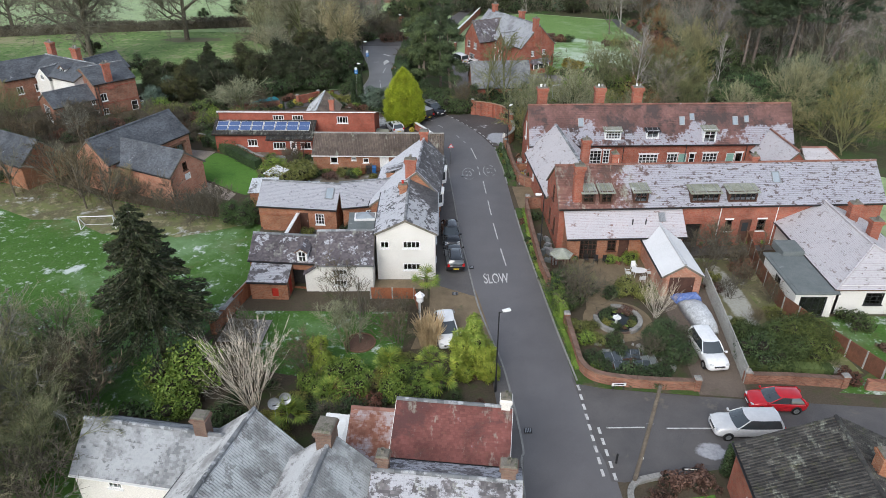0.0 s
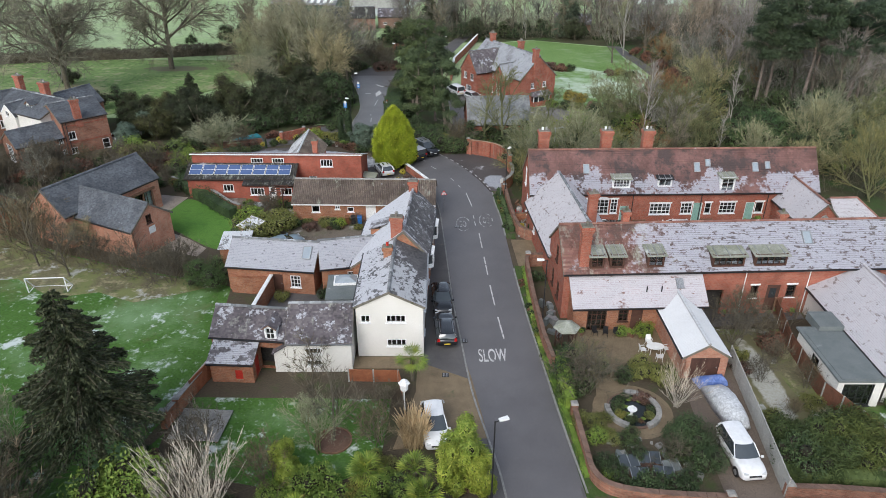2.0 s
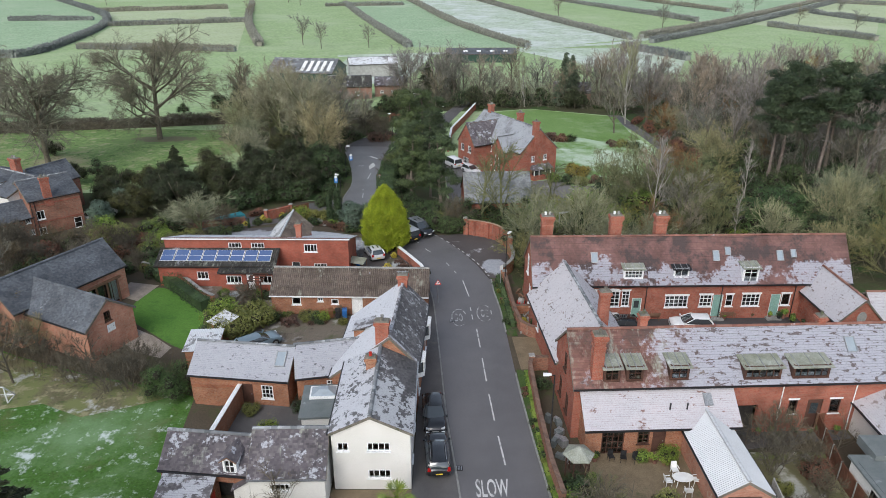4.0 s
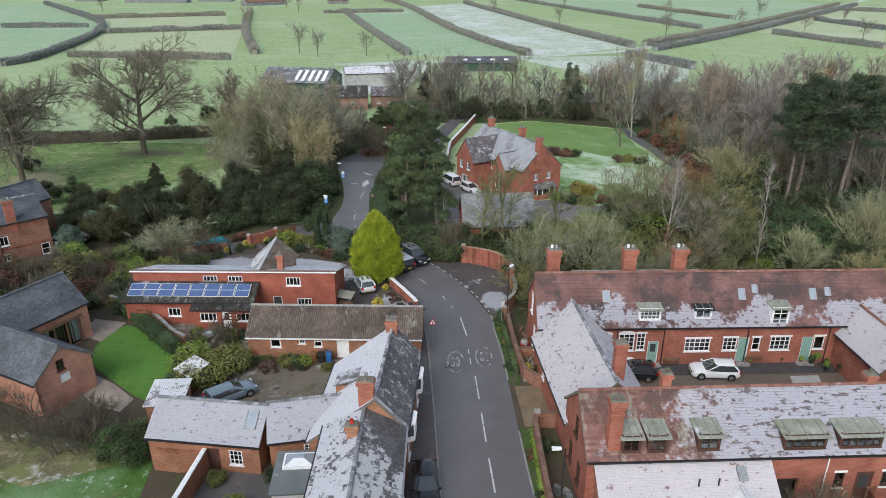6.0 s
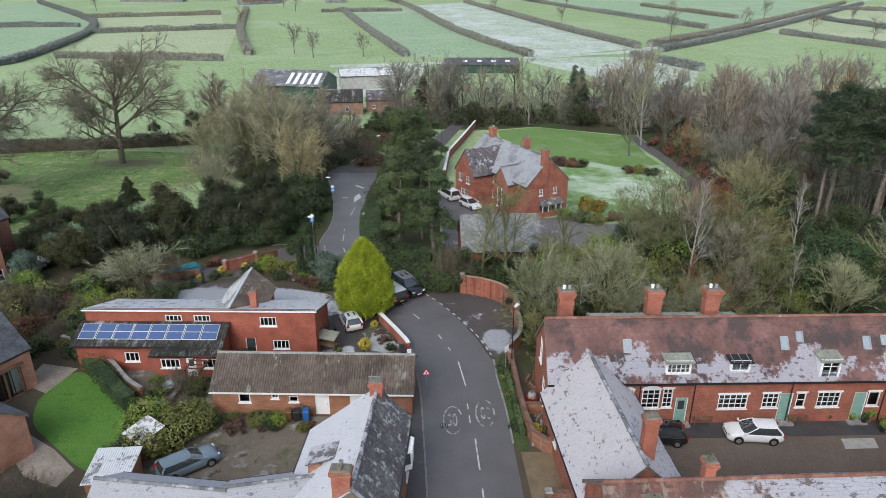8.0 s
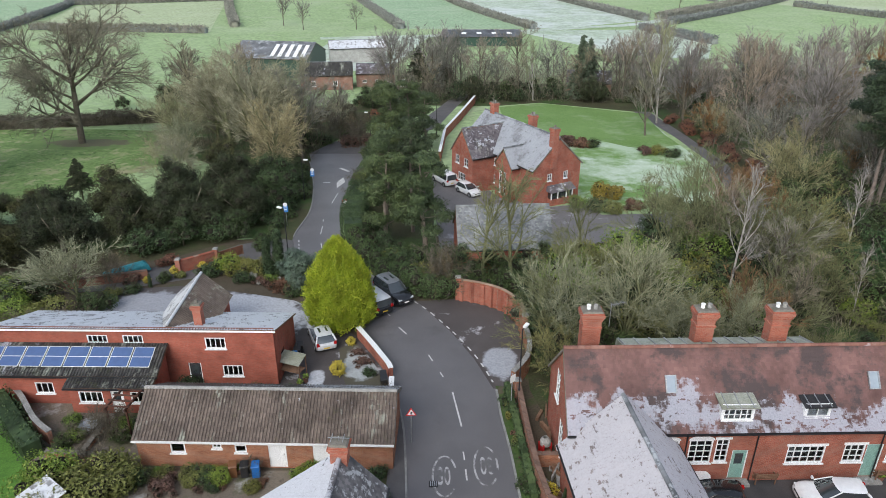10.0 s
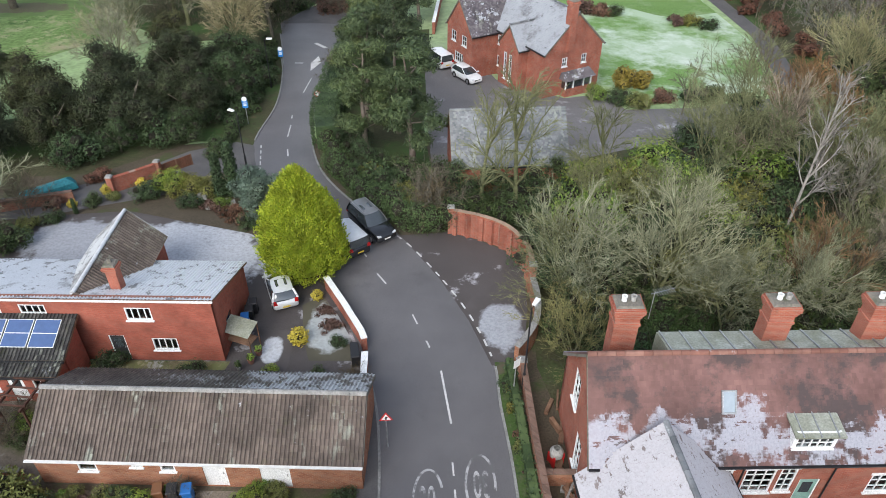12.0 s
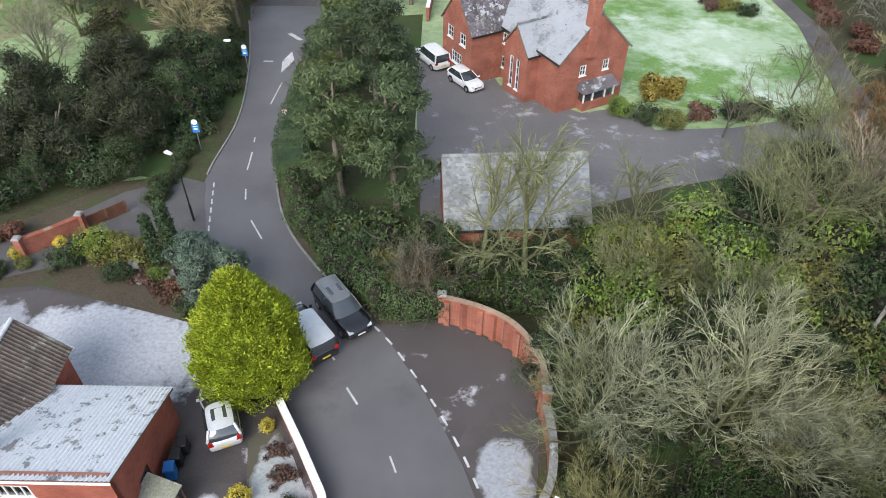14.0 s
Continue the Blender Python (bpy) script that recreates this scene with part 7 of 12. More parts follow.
cons = thing("white_conservatory", "low white conservatory between the cottages", "outbuilding", pose(-6.4, 31.6, 0, 0, 0, -8))
part("wall", Mesh().box(0, 0, -0.2, 2.8, 3.4, 2.5), M["white"], cons)
part("roof", Mesh().hull8([(-1.5, -1.8, 2.4), (1.5, -1.8, 2.4), (1.5, 1.8, 2.9), (-1.5, 1.8, 2.9), (-1.5, -1.8, 2.5), (1.5, -1.8, 2.5), (1.5, 1.8, 3.0), (-1.5, 1.8, 3.0)]), M["white_plastic"], cons, "pale panelled conservatory roof")
for k in range(5):
    part("glazing_bar", Mesh().hull8([(-1.3 + 0.65 * k - 0.03, -1.8, 2.5), (-1.3 + 0.65 * k + 0.03, -1.8, 2.5), (-1.3 + 0.65 * k + 0.03, 1.8, 3.0), (-1.3 + 0.65 * k - 0.03, 1.8, 3.0), (-1.3 + 0.65 * k - 0.03, -1.8, 2.54), (-1.3 + 0.65 * k + 0.03, -1.8, 2.54), (-1.3 + 0.65 * k + 0.03, 1.8, 3.04), (-1.3 + 0.65 * k - 0.03, 1.8, 3.04)]), M["white"], cons)

# --- the brick house with the frosted lawn, and its garage ---
zb = -1.5
bh = House("brick_villa", "tall red brick house with frosted slate roofs and three stacks", 13.6, 137.6, -60, 17.0, 7.6, 5.3, 8.9, M["brick"], M["slate_villa"], z0=zb, ridge_mat=M["slate_grey"], over=0.25, E=[Wn(2.6, 3.3, 0.7, 1.0, 2, 2), Wn(5.2, 3.3, 0.7, 1.0, 2, 2)], S=[Wn(8.6, 3.4, 0.9, 1.1, 2, 2), Wn(8.4, 0.9, 1.6, 1.2, 3, 2), Wn(12.6, 3.3, 1.2, 1.1, 3, 2), Wn(12.6, 0.9, 1.0, 1.2, 2, 2)])
chimney(bh.ob, 8.4, -0.8, 5, 10.2, 0.9, 0.8, M["brick"], 1)
chimney(bh.ob, 1.6, 0.9, 8, 10.2, 1.0, 0.8, M["brick"], 2)
chimney(bh.ob, -6.6, 0.2, 8, 10.3, 1.0, 0.8, M["brick"], 2)
bay = part("bay", Mesh().box(8.95, 0.4, 0, 0.9, 3.6, 1.0), M["brick"], bh.ob)
part("bay_glass", Mesh().box(8.9, 0.4, 1.0, 0.7, 3.4, 1.0), M["car_glass"], bay)
part("bay_frame", Mesh().box(9.32, -1.35, 1.0, 0.12, 0.12, 1.0).box(9.32, 2.1, 1.0, 0.12, 0.12, 1.0).box(9.32, -0.3, 1.0, 0.12, 0.1, 1.0).box(9.32, 1.1, 1.0, 0.12, 0.1, 1.0).box(9.32, 0.4, 1.9, 0.14, 3.5, 0.14), M["white"], bay)
part("bay_roof", Mesh().hull8([(8.5, -1.7, 2.05), (9.7, -1.7, 2.05), (9.7, 2.5, 2.05), (8.5, 2.5, 2.05), (8.5, -1.5, 2.7), (8.6, -1.5, 2.7), (8.6, 2.3, 2.7), (8.5, 2.3, 2.7)]), M["slate_dusted"], bay)
House("villa_gable_wing", "brick gabled wing of the villa with white casements", 9.2, 138.6, 30, 8.0, 5.4, 5.0, 8.3, M["brick"], M["slate_dusted"], z0=zb, ridge_mat=M["slate_grey"], over=0.2, W_=[Wn(1.5, 3.2, 1.0, 1.2, 2, 2), Wn(3.8, 3.2, 1.0, 1.2, 2, 2), Wn(2.7, 0.9, 1.8, 1.2, 4, 2)])
House("villa_small_gable", "narrow brick gable of the villa with tall glazing", 13.2, 133.2, 30, 5.0, 3.6, 4.9, 7.0, M["brick"], M["slate_villa"], z0=zb, ridge_mat=M["slate_grey"], over=0.2, W_=[Wn(1.2, 0.8, 0.5, 3.0, 1, 4), Wn(2.2, 0.8, 0.5, 3.0, 1, 4)], N=[Wn(2, 3.3, 1, 1, 2, 2)])
House("villa_garage", "brick garage with a lichened slate roof among ivy clad trees", 9.2, 111.4, 3.5, 9.4, 7.0, 2.7, 5.8, M["brick"], M["slate_plain"], z0=-0.2, ridge_mat=M["slate_plain"], over=0.2, category="outbuilding")

# --- farm in the distance ---
fz = gz(240)
fb = House("farm_barn", "big dark farm shed with pale roof lights", -40, 232, -8, 20, 16, 5.0, 8.0, M["farm_green"], M["slate_grey"], z0=fz, cover="wavy", ridge_mat=M["slate_grey"], category="farm building")
for k in range(5):
    pl = part("roof_light", Mesh().box(0, 0, 0, 1.0, 6.0, 0.08), M["white_plastic"], fb.ob, "pale translucent roof sheet")
    pl.matrix_basis = pose(0.5 + 2.0 * k, -4.4, fb.roof_z(-4.4) + 0.1, math.degrees(math.atan(fb.ks)))
House("farm_cottage", "old brick farm range with a dark tile roof", -24.4, 211, 6, 12, 6, 3.6, 6.0, M["brick_farm"], M["pantile_moss"], z0=gz(214), cover="wavy", ridge_mat=M["slate_grey"], category="farm building", S=[Wn(3, 1, 1, 1.2), Wn(8, 1, 1, 1.2)])
House("farm_stable", "long brick stable with small openings", -13.2, 215, 2, 9, 6, 3.4, 5.2, M["brick_farm"], M["slate_dusted"], z0=gz(226), cover="wavy", ridge_mat=M["slate_grey"], category="farm building", S=[Wn(2, 1.2, 1, 0.7), Wn(5, 1.2, 1, 0.7), Wn(8, 1.2, 1, 0.7), Dr(11, 1.4, 2, M["white"])])
House("farm_shed", "grey open farm shed", -22, 252, 12, 16, 9, 4.0, 5.6, M["concrete"], M["corrugated"], z0=fz, cover="wavy", ridge_mat=M["slate_grey"], category="farm building")
ff = House("long_shed", "low dark shed with pale roof lights", 16, 284, 2, 26, 9, 2.8, 4.4, M["farm_green"], M["slate_blue"], z0=fz, cover="wavy", ridge_mat=M["slate_grey"], category="farm building")
for k in range(4):
    pl = part("roof_light", Mesh().box(0, 0, 0, 1.6, 1.2, 0.08), M["white_plastic"], ff.ob, "pale roof light")
    pl.matrix_basis = pose(-6 + 5 * k, -2.4, ff.roof_z(-2.4) + 0.1, math.degrees(math.atan(ff.ks)))
House("estate_house", "modest brick house among the far trees", 37, 207, -8, 10, 6, 2.9, 5.0, M["brick_farm"], M["slate_dusted"], z0=gz(222), ridge_mat=M["slate_grey"], cover="wavy", S=[Wn(3, 1, 1.2, 1.2), Wn(7, 1, 1.2, 1.2)])
for fx, fy, fl, nm in ((-250, 668, 90, 0), (-150, 640, 60, 40), (-205, 690, 50, 0), (-90, 660, 30, 10), (-320, 690, 40, 0)):
    House("far_sheds", "pale distant farm sheds on the skyline", fx, fy, nm, fl * 0.6, 12, 3, 5, M["slate_grey"], M["slate_grey"], z0=-4, cover="none", category="farm building", group="distant sheds")


# ---- plants ----
def grow(seed, h, r, fork=0.3, limbs=7, angle=48, counts=(5, 5, 4), length=0.5, droop=0.0, lead=True, stems=1, twig_r=0.014, shrink=0.62, fine=2.4):
    """A bare tree: trunk and limbs in one mesh, twigs in another."""
    rng = random.Random(seed)
    wood, twigs = Mesh(), Mesh()

    def turn(d, ang, az):
        d = d.normalized()
        u = d.orthogonal().normalized()
        w = d.cross(u)
        side = u * math.cos(az) + w * math.sin(az)
        return (d * math.cos(ang) + side * math.sin(ang)).normalized()

    def branch(p, d, ln, rad, level):
        if level > len(counts):
            side = d.cross(Vector((rng.uniform(-1, 1), rng.uniform(-1, 1), rng.uniform(-1, 1)))).normalized() * (twig_r * 1.5)
            k = len(twigs.v)
            twigs.v += [tuple(p - side), tuple(p + side), tuple(p + (d + Vector((0, 0, -droop * 0.3))) * ln)]
            twigs.f.append((k, k + 1, k + 2))
            return
        mesh = wood if level <= 1 else twigs
        segs = 4 if level == 0 else (3 if level == 1 else (2 if level == 2 else 1))
        n = 7 if level == 0 else (4 if level == 1 else 3)
        pts = [p]
        for i in range(segs):
            bend = Vector((rng.uniform(-1, 1), rng.uniform(-1, 1), rng.uniform(-0.5, 0.9))) * (0.17 if level else 0.05)
            d = (d + bend + Vector((0, 0, -droop * level * 0.12 if level > 1 else (0.08 if level == 1 else 0)))).normalized()
            q = p + d * (ln / segs)
            r0 = rad * (1 - 0.55 * i / segs)
            r1 = rad * (1 - 0.55 * (i + 1) / segs)
            mesh.tube(p, q, max(r0, twig_r), max(r1, twig_r * 0.7), n, False)
            p = q
            pts.append(p)
        if level <= len(counts):
            k = limbs if level == 0 else (counts[level - 1] if level < len(counts) else int(counts[level - 1] * fine))
            for c in range(k):
                t = rng.uniform(fork if level == 0 else 0.25, 1.0)
                i = min(segs - 1, int(t * segs))
                base = pts[i].lerp(pts[i + 1], t * segs - i)
                a = radians(rng.uniform(0.65, 1.15) * angle) * ((1.4 - 0.65 * t) if level == 0 else 0.85)
                cd = turn(d, a, rng.uniform(0, 2 * math.pi))
                branch(base, cd, ln * shrink * rng.uniform(0.7, 1.15) * (length / 0.5 if level == 0 else 1) * (1.1 - 0.35 * t), rad * rng.uniform(0.38, 0.55), level + 1)

    for s in range(stems):
        off = Vector((rng.uniform(-1, 1), rng.uniform(-1, 1), 0)) * (0.35 if stems > 1 else 0)
        lean = Vector((rng.uniform(-1, 1), rng.uniform(-1, 1), 0)) * ((0.65 if stems > 10 else 0.45) if stems > 1 else 0.06)
        branch(off, Vector((0, 0, 1)) + lean, h * (0.72 if lead else 0.5), r, 0)
    return wood, twigs


def cloud(blobs, n, size, seed, shell=0.65, flat=0.0, stretch=1.0, up=0.0, core=0.0, broad=False):
    """Leaves scattered over the outer shell of soft blobs (x, y, z, rx, ry, rz)."""
    rng = np.random.default_rng(seed)
    vol = np.array([b[3] * b[4] + b[4] * b[5] + b[3] * b[5] for b in blobs])
    pick = rng.choice(len(blobs), n, p=vol / vol.sum())
    B = np.array(blobs, float)[pick]
    d = rng.normal(size=(n, 3))
    d /= np.linalg.norm(d, axis=1)[:, None]
    rad = shell + (1.04 - shell) * rng.random(n) ** 0.6
    lump = 1 + 0.14 * np.sin(d[:, 0] * 7 + pick) * np.sin(d[:, 1] * 6 + pick * 2) + 0.1 * np.sin(d[:, 2] * 9 + pick)
    P = B[:, :3] + d * B[:, 3:] * (rad * lump)[:, None]
    nr = d * (1 - flat) + rng.normal(size=(n, 3)) * 0.55 + np.array([0, 0, flat + up])
    nr /= np.linalg.norm(nr, axis=1)[:, None]
    t = np.cross(nr, rng.normal(size=(n, 3)))
    t /= np.linalg.norm(t, axis=1)[:, None]
    b = np.cross(nr, t)
    s = size * (0.6 + 0.8 * rng.random(n))[:, None]
    m = Mesh()
    if broad:
        V = np.stack([P - t * s * stretch, P - b * s * 0.5 + nr * s * 0.15, P + t * s * stretch, P + b * s * 0.5 + nr * s * 0.15], 1).reshape(-1, 3)
        m.f = [(4 * i, 4 * i + 1, 4 * i + 2, 4 * i + 3) for i in range(n)]
    else:
        V = np.stack([P - t * s * stretch + b * s * 0.55, P - t * s * stretch - b * s * 0.55, P + t * s * stretch], 1).reshape(-1, 3)
        m.f = [(3 * i, 3 * i + 1, 3 * i + 2) for i in range(n)]
    m.v = [tuple(v) for v in V.tolist()]
    if core:
        for bx, by, bz, rx, ry, rz in blobs:
            k = len(m.v)
            for j in range(5):
                el = -1.4 + 0.7 * j
                for i in range(7):
                    az = 0.9 * i + j * 0.3
                    m.v.append((bx + core * rx * math.cos(el) * math.cos(az), by + core * ry * math.cos(el) * math.sin(az), bz + core * rz * math.sin(el)))
            for j in range(4):
                for i in range(7):
                    m.f.append((k + 7 * j + i, k + 7 * j + (i + 1) % 7, k + 7 * j + 7 + (i + 1) % 7, k + 7 * j + 7 + i))
    return m


PROTO = {}


def define(key, name, label, category, trunk, trunk_mat, crown, crown_mat, group="", inner=None):
    PROTO[key] = [name, label, category, trunk, trunk_mat, crown, crown_mat, group, None, inner]


def plant(key, x, y, s=1.0, turn=0.0, z=None, sz=None):
    p = PROTO[key]
    at = pose(x, y, gz(y) if z is None else z, 0, 0, turn) @ Matrix.Diagonal((s, s, sz or s, 1))
    if p[8] is None:
        ob = thing(p[0], p[1], p[2], Matrix.Identity(4), p[7])
        if p[3]:
            part("trunk", p[3], p[4], ob, smooth=True)
        if p[5]:
            part("crown", p[5], p[6], ob)
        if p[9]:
            # added core whose dark colour imitates shade within the crown
            part("inner_wood", p[9], M["inner_shade"], ob, kind="stuff")
        ob.matrix_basis = at
        p[8] = ob
        return ob
    o = copy_thing(p[8], at)
    o.matrix_basis = at
    return o


def bare(key, name, label, bark, twig, **k):
    w, t = grow(**k)
    define(key, name, label, "tree", w, M[bark], t, M[twig], "bare trees")


bare("oak", "oak_tree", "bare winter oak with a wide grey-green crown", "bark", "twig_oak", seed=3, h=17, r=0.55, fork=0.2, limbs=15, angle=62, counts=(8, 7, 5), length=0.72, droop=0.12, twig_r=0.013, fine=4.6)
bare("lime", "lime_tree", "broad bare tree with a dense olive-grey crown", "bark_green", "twig_dull", seed=17, h=15, r=0.42, fork=0.16, limbs=14, angle=50, counts=(8, 7, 4), length=0.7, stems=1, droop=0.12, twig_r=0.02, fine=2.6)
bare("ash", "ash_tree", "tall bare ash with fine brown twigs", "bark", "twig_far", seed=5, h=16, r=0.3, fork=0.3, limbs=9, angle=38, counts=(6, 6, 4), length=0.55, twig_r=0.018)
bare("mauve", "lime_tree", "bare tree with a haze of mauve brown twigs", "bark", "twig_mauve", seed=8, h=14, r=0.24, fork=0.2, limbs=10, angle=32, counts=(6, 5, 4), length=0.55, twig_r=0.016)
bare("olive", "willow_tree", "bare willow with dense olive green shoots", "bark_green", "twig_olive", seed=12, h=8.5, r=0.12, fork=0.12, limbs=7, angle=42, counts=(5, 5, 3), length=0.65, stems=4, twig_r=0.01, fine=2.8)
bare("pale", "hazel_tree", "bare multi-stemmed tree with pale grey-green branches", "bark_green", "twig_pale", seed=21, h=8, r=0.13, fork=0.2, limbs=8, angle=42, counts=(6, 6, 4), length=0.66, stems=3, twig_r=0.009, fine=1.5)
bare("rust", "beech_tree", "tree with russet winter twigs", "bark", "twig_rust", seed=31, h=10, r=0.18, fork=0.15, limbs=9, angle=38, counts=(6, 5, 4), length=0.6, twig_r=0.014)
bare("birch", "birch_tree", "slim silver birch with a pale leaning trunk", "bark_birch", "twig_mauve", seed=43, h=16, r=0.12, fork=0.3, limbs=20, angle=34, counts=(4, 4), length=0.2, droop=0.5, twig_r=0.01)
bare("wbirch", "white_birch_tree", "white stemmed birch with many upright limbs", "bark_birch", "twig_pale", seed=44, h=13, r=0.2, fork=0.08, limbs=12, angle=22, counts=(5, 4, 3), length=0.75, twig_r=0.02)
bare("far", "woodland_tree", "bare woodland tree with grey-brown twigs", "bark", "twig_mauve", seed=51, h=14, r=0.24, fork=0.22, limbs=9, angle=36, counts=(5, 5, 2), length=0.62, twig_r=0.03)
bare("far2", "woodland_tree", "bare woodland tree with olive brown twigs", "bark", "twig_far", seed=57, h=12, r=0.22, fork=0.2, limbs=9, angle=42, counts=(5, 5, 2), length=0.64, twig_r=0.03)
bare("far3", "woodland_tree", "bare spreading woodland tree", "bark", "twig_far", seed=59, h=11, r=0.22, fork=0.2, limbs=9, angle=45, counts=(5, 5, 2), length=0.6, twig_r=0.026)
bare("stem", "dogwood_shrub", "bare fan of cream coloured upright stems", "twig_cream", "twig_cream", seed=61, h=5.2, r=0.034, fork=0.25, limbs=3, angle=16, counts=(3, 2), length=0.8, stems=26, twig_r=0.008)
bare("sapling", "fruit_tree", "small bare garden fruit tree", "bark", "twig", seed=66, h=4.2, r=0.07, fork=0.25, limbs=8, angle=45, counts=(5, 4), length=0.7, twig_r=0.01)
bare("bramble", "bare_shrub", "tangled bare brown winter shrub", "bark", "twig", seed=71, h=3.0, r=0.04, fork=0.1, limbs=6, angle=50, counts=(4, 4), length=0.9, stems=6, twig_r=0.012)

bare("dense", "thorn_tree", "dense bare thorn tree with fine olive-brown twigs", "bark_green", "twig_dull", seed=75, h=7.5, r=0.14, fork=0.12, limbs=10, angle=52, counts=(6, 6, 3), length=0.75, twig_r=0.013, fine=1.7)


def lumps(n, spread, h, r, seed, base=0.2):
    q = random.Random(seed)
    out = []
    for i in range(n):
        a, d = q.uniform(0, 6.28), spread * math.sqrt(q.random())
        z = h * (base + (1 - base) * q.random() * (1 - 0.55 * d / max(spread, 0.01)))
        k = r * q.uniform(0.7, 1.2)
        out.append((d * math.cos(a), d * math.sin(a), max(z, k * 0.6), k, k, k * 0.85))
    return out


def stub(h, r, n=3, seed=1):
    m = Mesh()
    q = random.Random(seed)
    m.tube((0, 0, -0.1), (0, 0, h * 0.5), r, r * 0.7, 7)
    for i in range(n):
        a = q.uniform(0, 6.28)
        m.tube((0, 0, h * q.uniform(0.15, 0.45)), (h * 0.3 * math.cos(a), h * 0.3 * math.sin(a), h * q.uniform(0.6, 0.85)), r * 0.5, r * 0.15, 5)
    return m


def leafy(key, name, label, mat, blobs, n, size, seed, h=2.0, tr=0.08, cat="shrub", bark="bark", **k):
    # core blobs, painted as the shade between the leaves
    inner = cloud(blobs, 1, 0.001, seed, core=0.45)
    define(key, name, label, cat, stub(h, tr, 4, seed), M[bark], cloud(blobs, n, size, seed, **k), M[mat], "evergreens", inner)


leafy("yew", "yew_tree", "broad dark green yew with feathery shoots", "leaf_yew", lumps(34, 3.4, 7.0, 1.3, 1), 15000, 0.068, 101, 6, 0.3, "tree", shell=0.5, stretch=2.4)
leafy("yewtall", "yew_tree", "tall dark yew with a ragged crown", "leaf_yew", lumps(34, 2.9, 9.5, 1.25, 2, 0.15), 15000, 0.068, 102, 8, 0.3, "tree", shell=0.5, stretch=2.4)
leafy("holly", "holly_tree", "dense dark evergreen holly tree", "leaf_dark", lumps(28, 2.6, 6.0, 1.2, 3), 9000, 0.085, 103, 5, 0.2, "tree", shell=0.55)
leafy("rhodo", "rhododendron_bush", "big mound of glossy green rhododendron", "leaf_rhodo", lumps(26, 2.9, 5.6, 1.3, 41), 12000, 0.095, 141, 5, 0.15, shell=0.6, broad=True)
leafy("laurel", "laurel_shrub", "rounded glossy green laurel bush", "leaf_green", lumps(13, 1.3, 2.2, 0.78, 4), 4600, 0.075, 104, broad=True)
leafy("dark", "evergreen_shrub", "dense dark green evergreen shrub", "leaf_dark", lumps(13, 1.2, 1.9, 0.72, 5), 3600, 0.075, 105)
leafy("oliveb", "olive_shrub", "olive green evergreen shrub", "leaf_olive", lumps(12, 1.1, 1.9, 0.68, 6), 4200, 0.07, 106)
leafy("broom", "broom_shrub", "dense olive green broom with fine shoots", "leaf_broom", lumps(16, 1.7, 2.6, 0.95, 60), 8000, 0.055, 160, shell=0.5, stretch=3.4, up=0.4)
leafy("ivy", "ivy_thicket", "low mound of ivy and bramble", "leaf_dark", lumps(14, 2.0, 1.6, 0.9, 7), 1500, 0.14, 107)
leafy("yellow", "golden_shrub", "small round bright yellow shrub", "leaf_yellow", [(0, 0, 0.55, 0.62, 0.62, 0.55)], 900, 0.07, 108, 0.6, 0.04, shell=0.8)
leafy("russet", "russet_shrub", "russet brown hedge shrub", "leaf_rust", lumps(10, 1.2, 1.8, 0.75, 9), 1700, 0.12, 109)
leafy("heath", "heather_shrub", "low brown heathery shrub", "leaf_heath", lumps(10, 1.1, 0.8, 0.5, 10), 1300, 0.1, 110, 0.7)
leafy("gold", "golden_conifer_shrub", "ragged amber conifer shrub", "leaf_amber", lumps(9, 1.0, 2.0, 0.7, 11), 2000, 0.1, 111, stretch=1.3)
leafy("bamboo", "bamboo_clump", "tall yellow-green bamboo clump", "leaf_bamboo", [(0.5 * math.cos(i * 2.4) * (i % 3), 0.5 * math.sin(i * 2.4) * (i % 3), 1.2 + 0.5 * (i % 5), 0.55, 0.55, 0.95) for i in range(13)], 10000, 0.05, 112, 3.0, 0.04, stretch=3.2)
leafy("column", "columnar_conifer", "narrow dark green upright conifer", "leaf_dark", [(0, 0, 0.5 + 0.5 * i, 0.55 - 0.03 * i, 0.55 - 0.03 * i, 0.6) for i in range(7)], 2200, 0.1, 113, 3, 0.08, "tree", shell=0.75)
leafy("bluefir", "blue_conifer", "open grey-green conifer in a border", "leaf_blue", lumps(22, 1.6, 3.8, 0.7, 14), 9000, 0.06, 114, 3, 0.1, "tree", stretch=2.2, shell=0.45)
leafy("bigdark", "evergreen_bush", "big dark evergreen bush beside the driveway", "leaf_dark", lumps(26, 1.75, 3.1, 0.85, 33), 16000, 0.05, 133, 2.6, 0.1, shell=0.55, stretch=1.5)


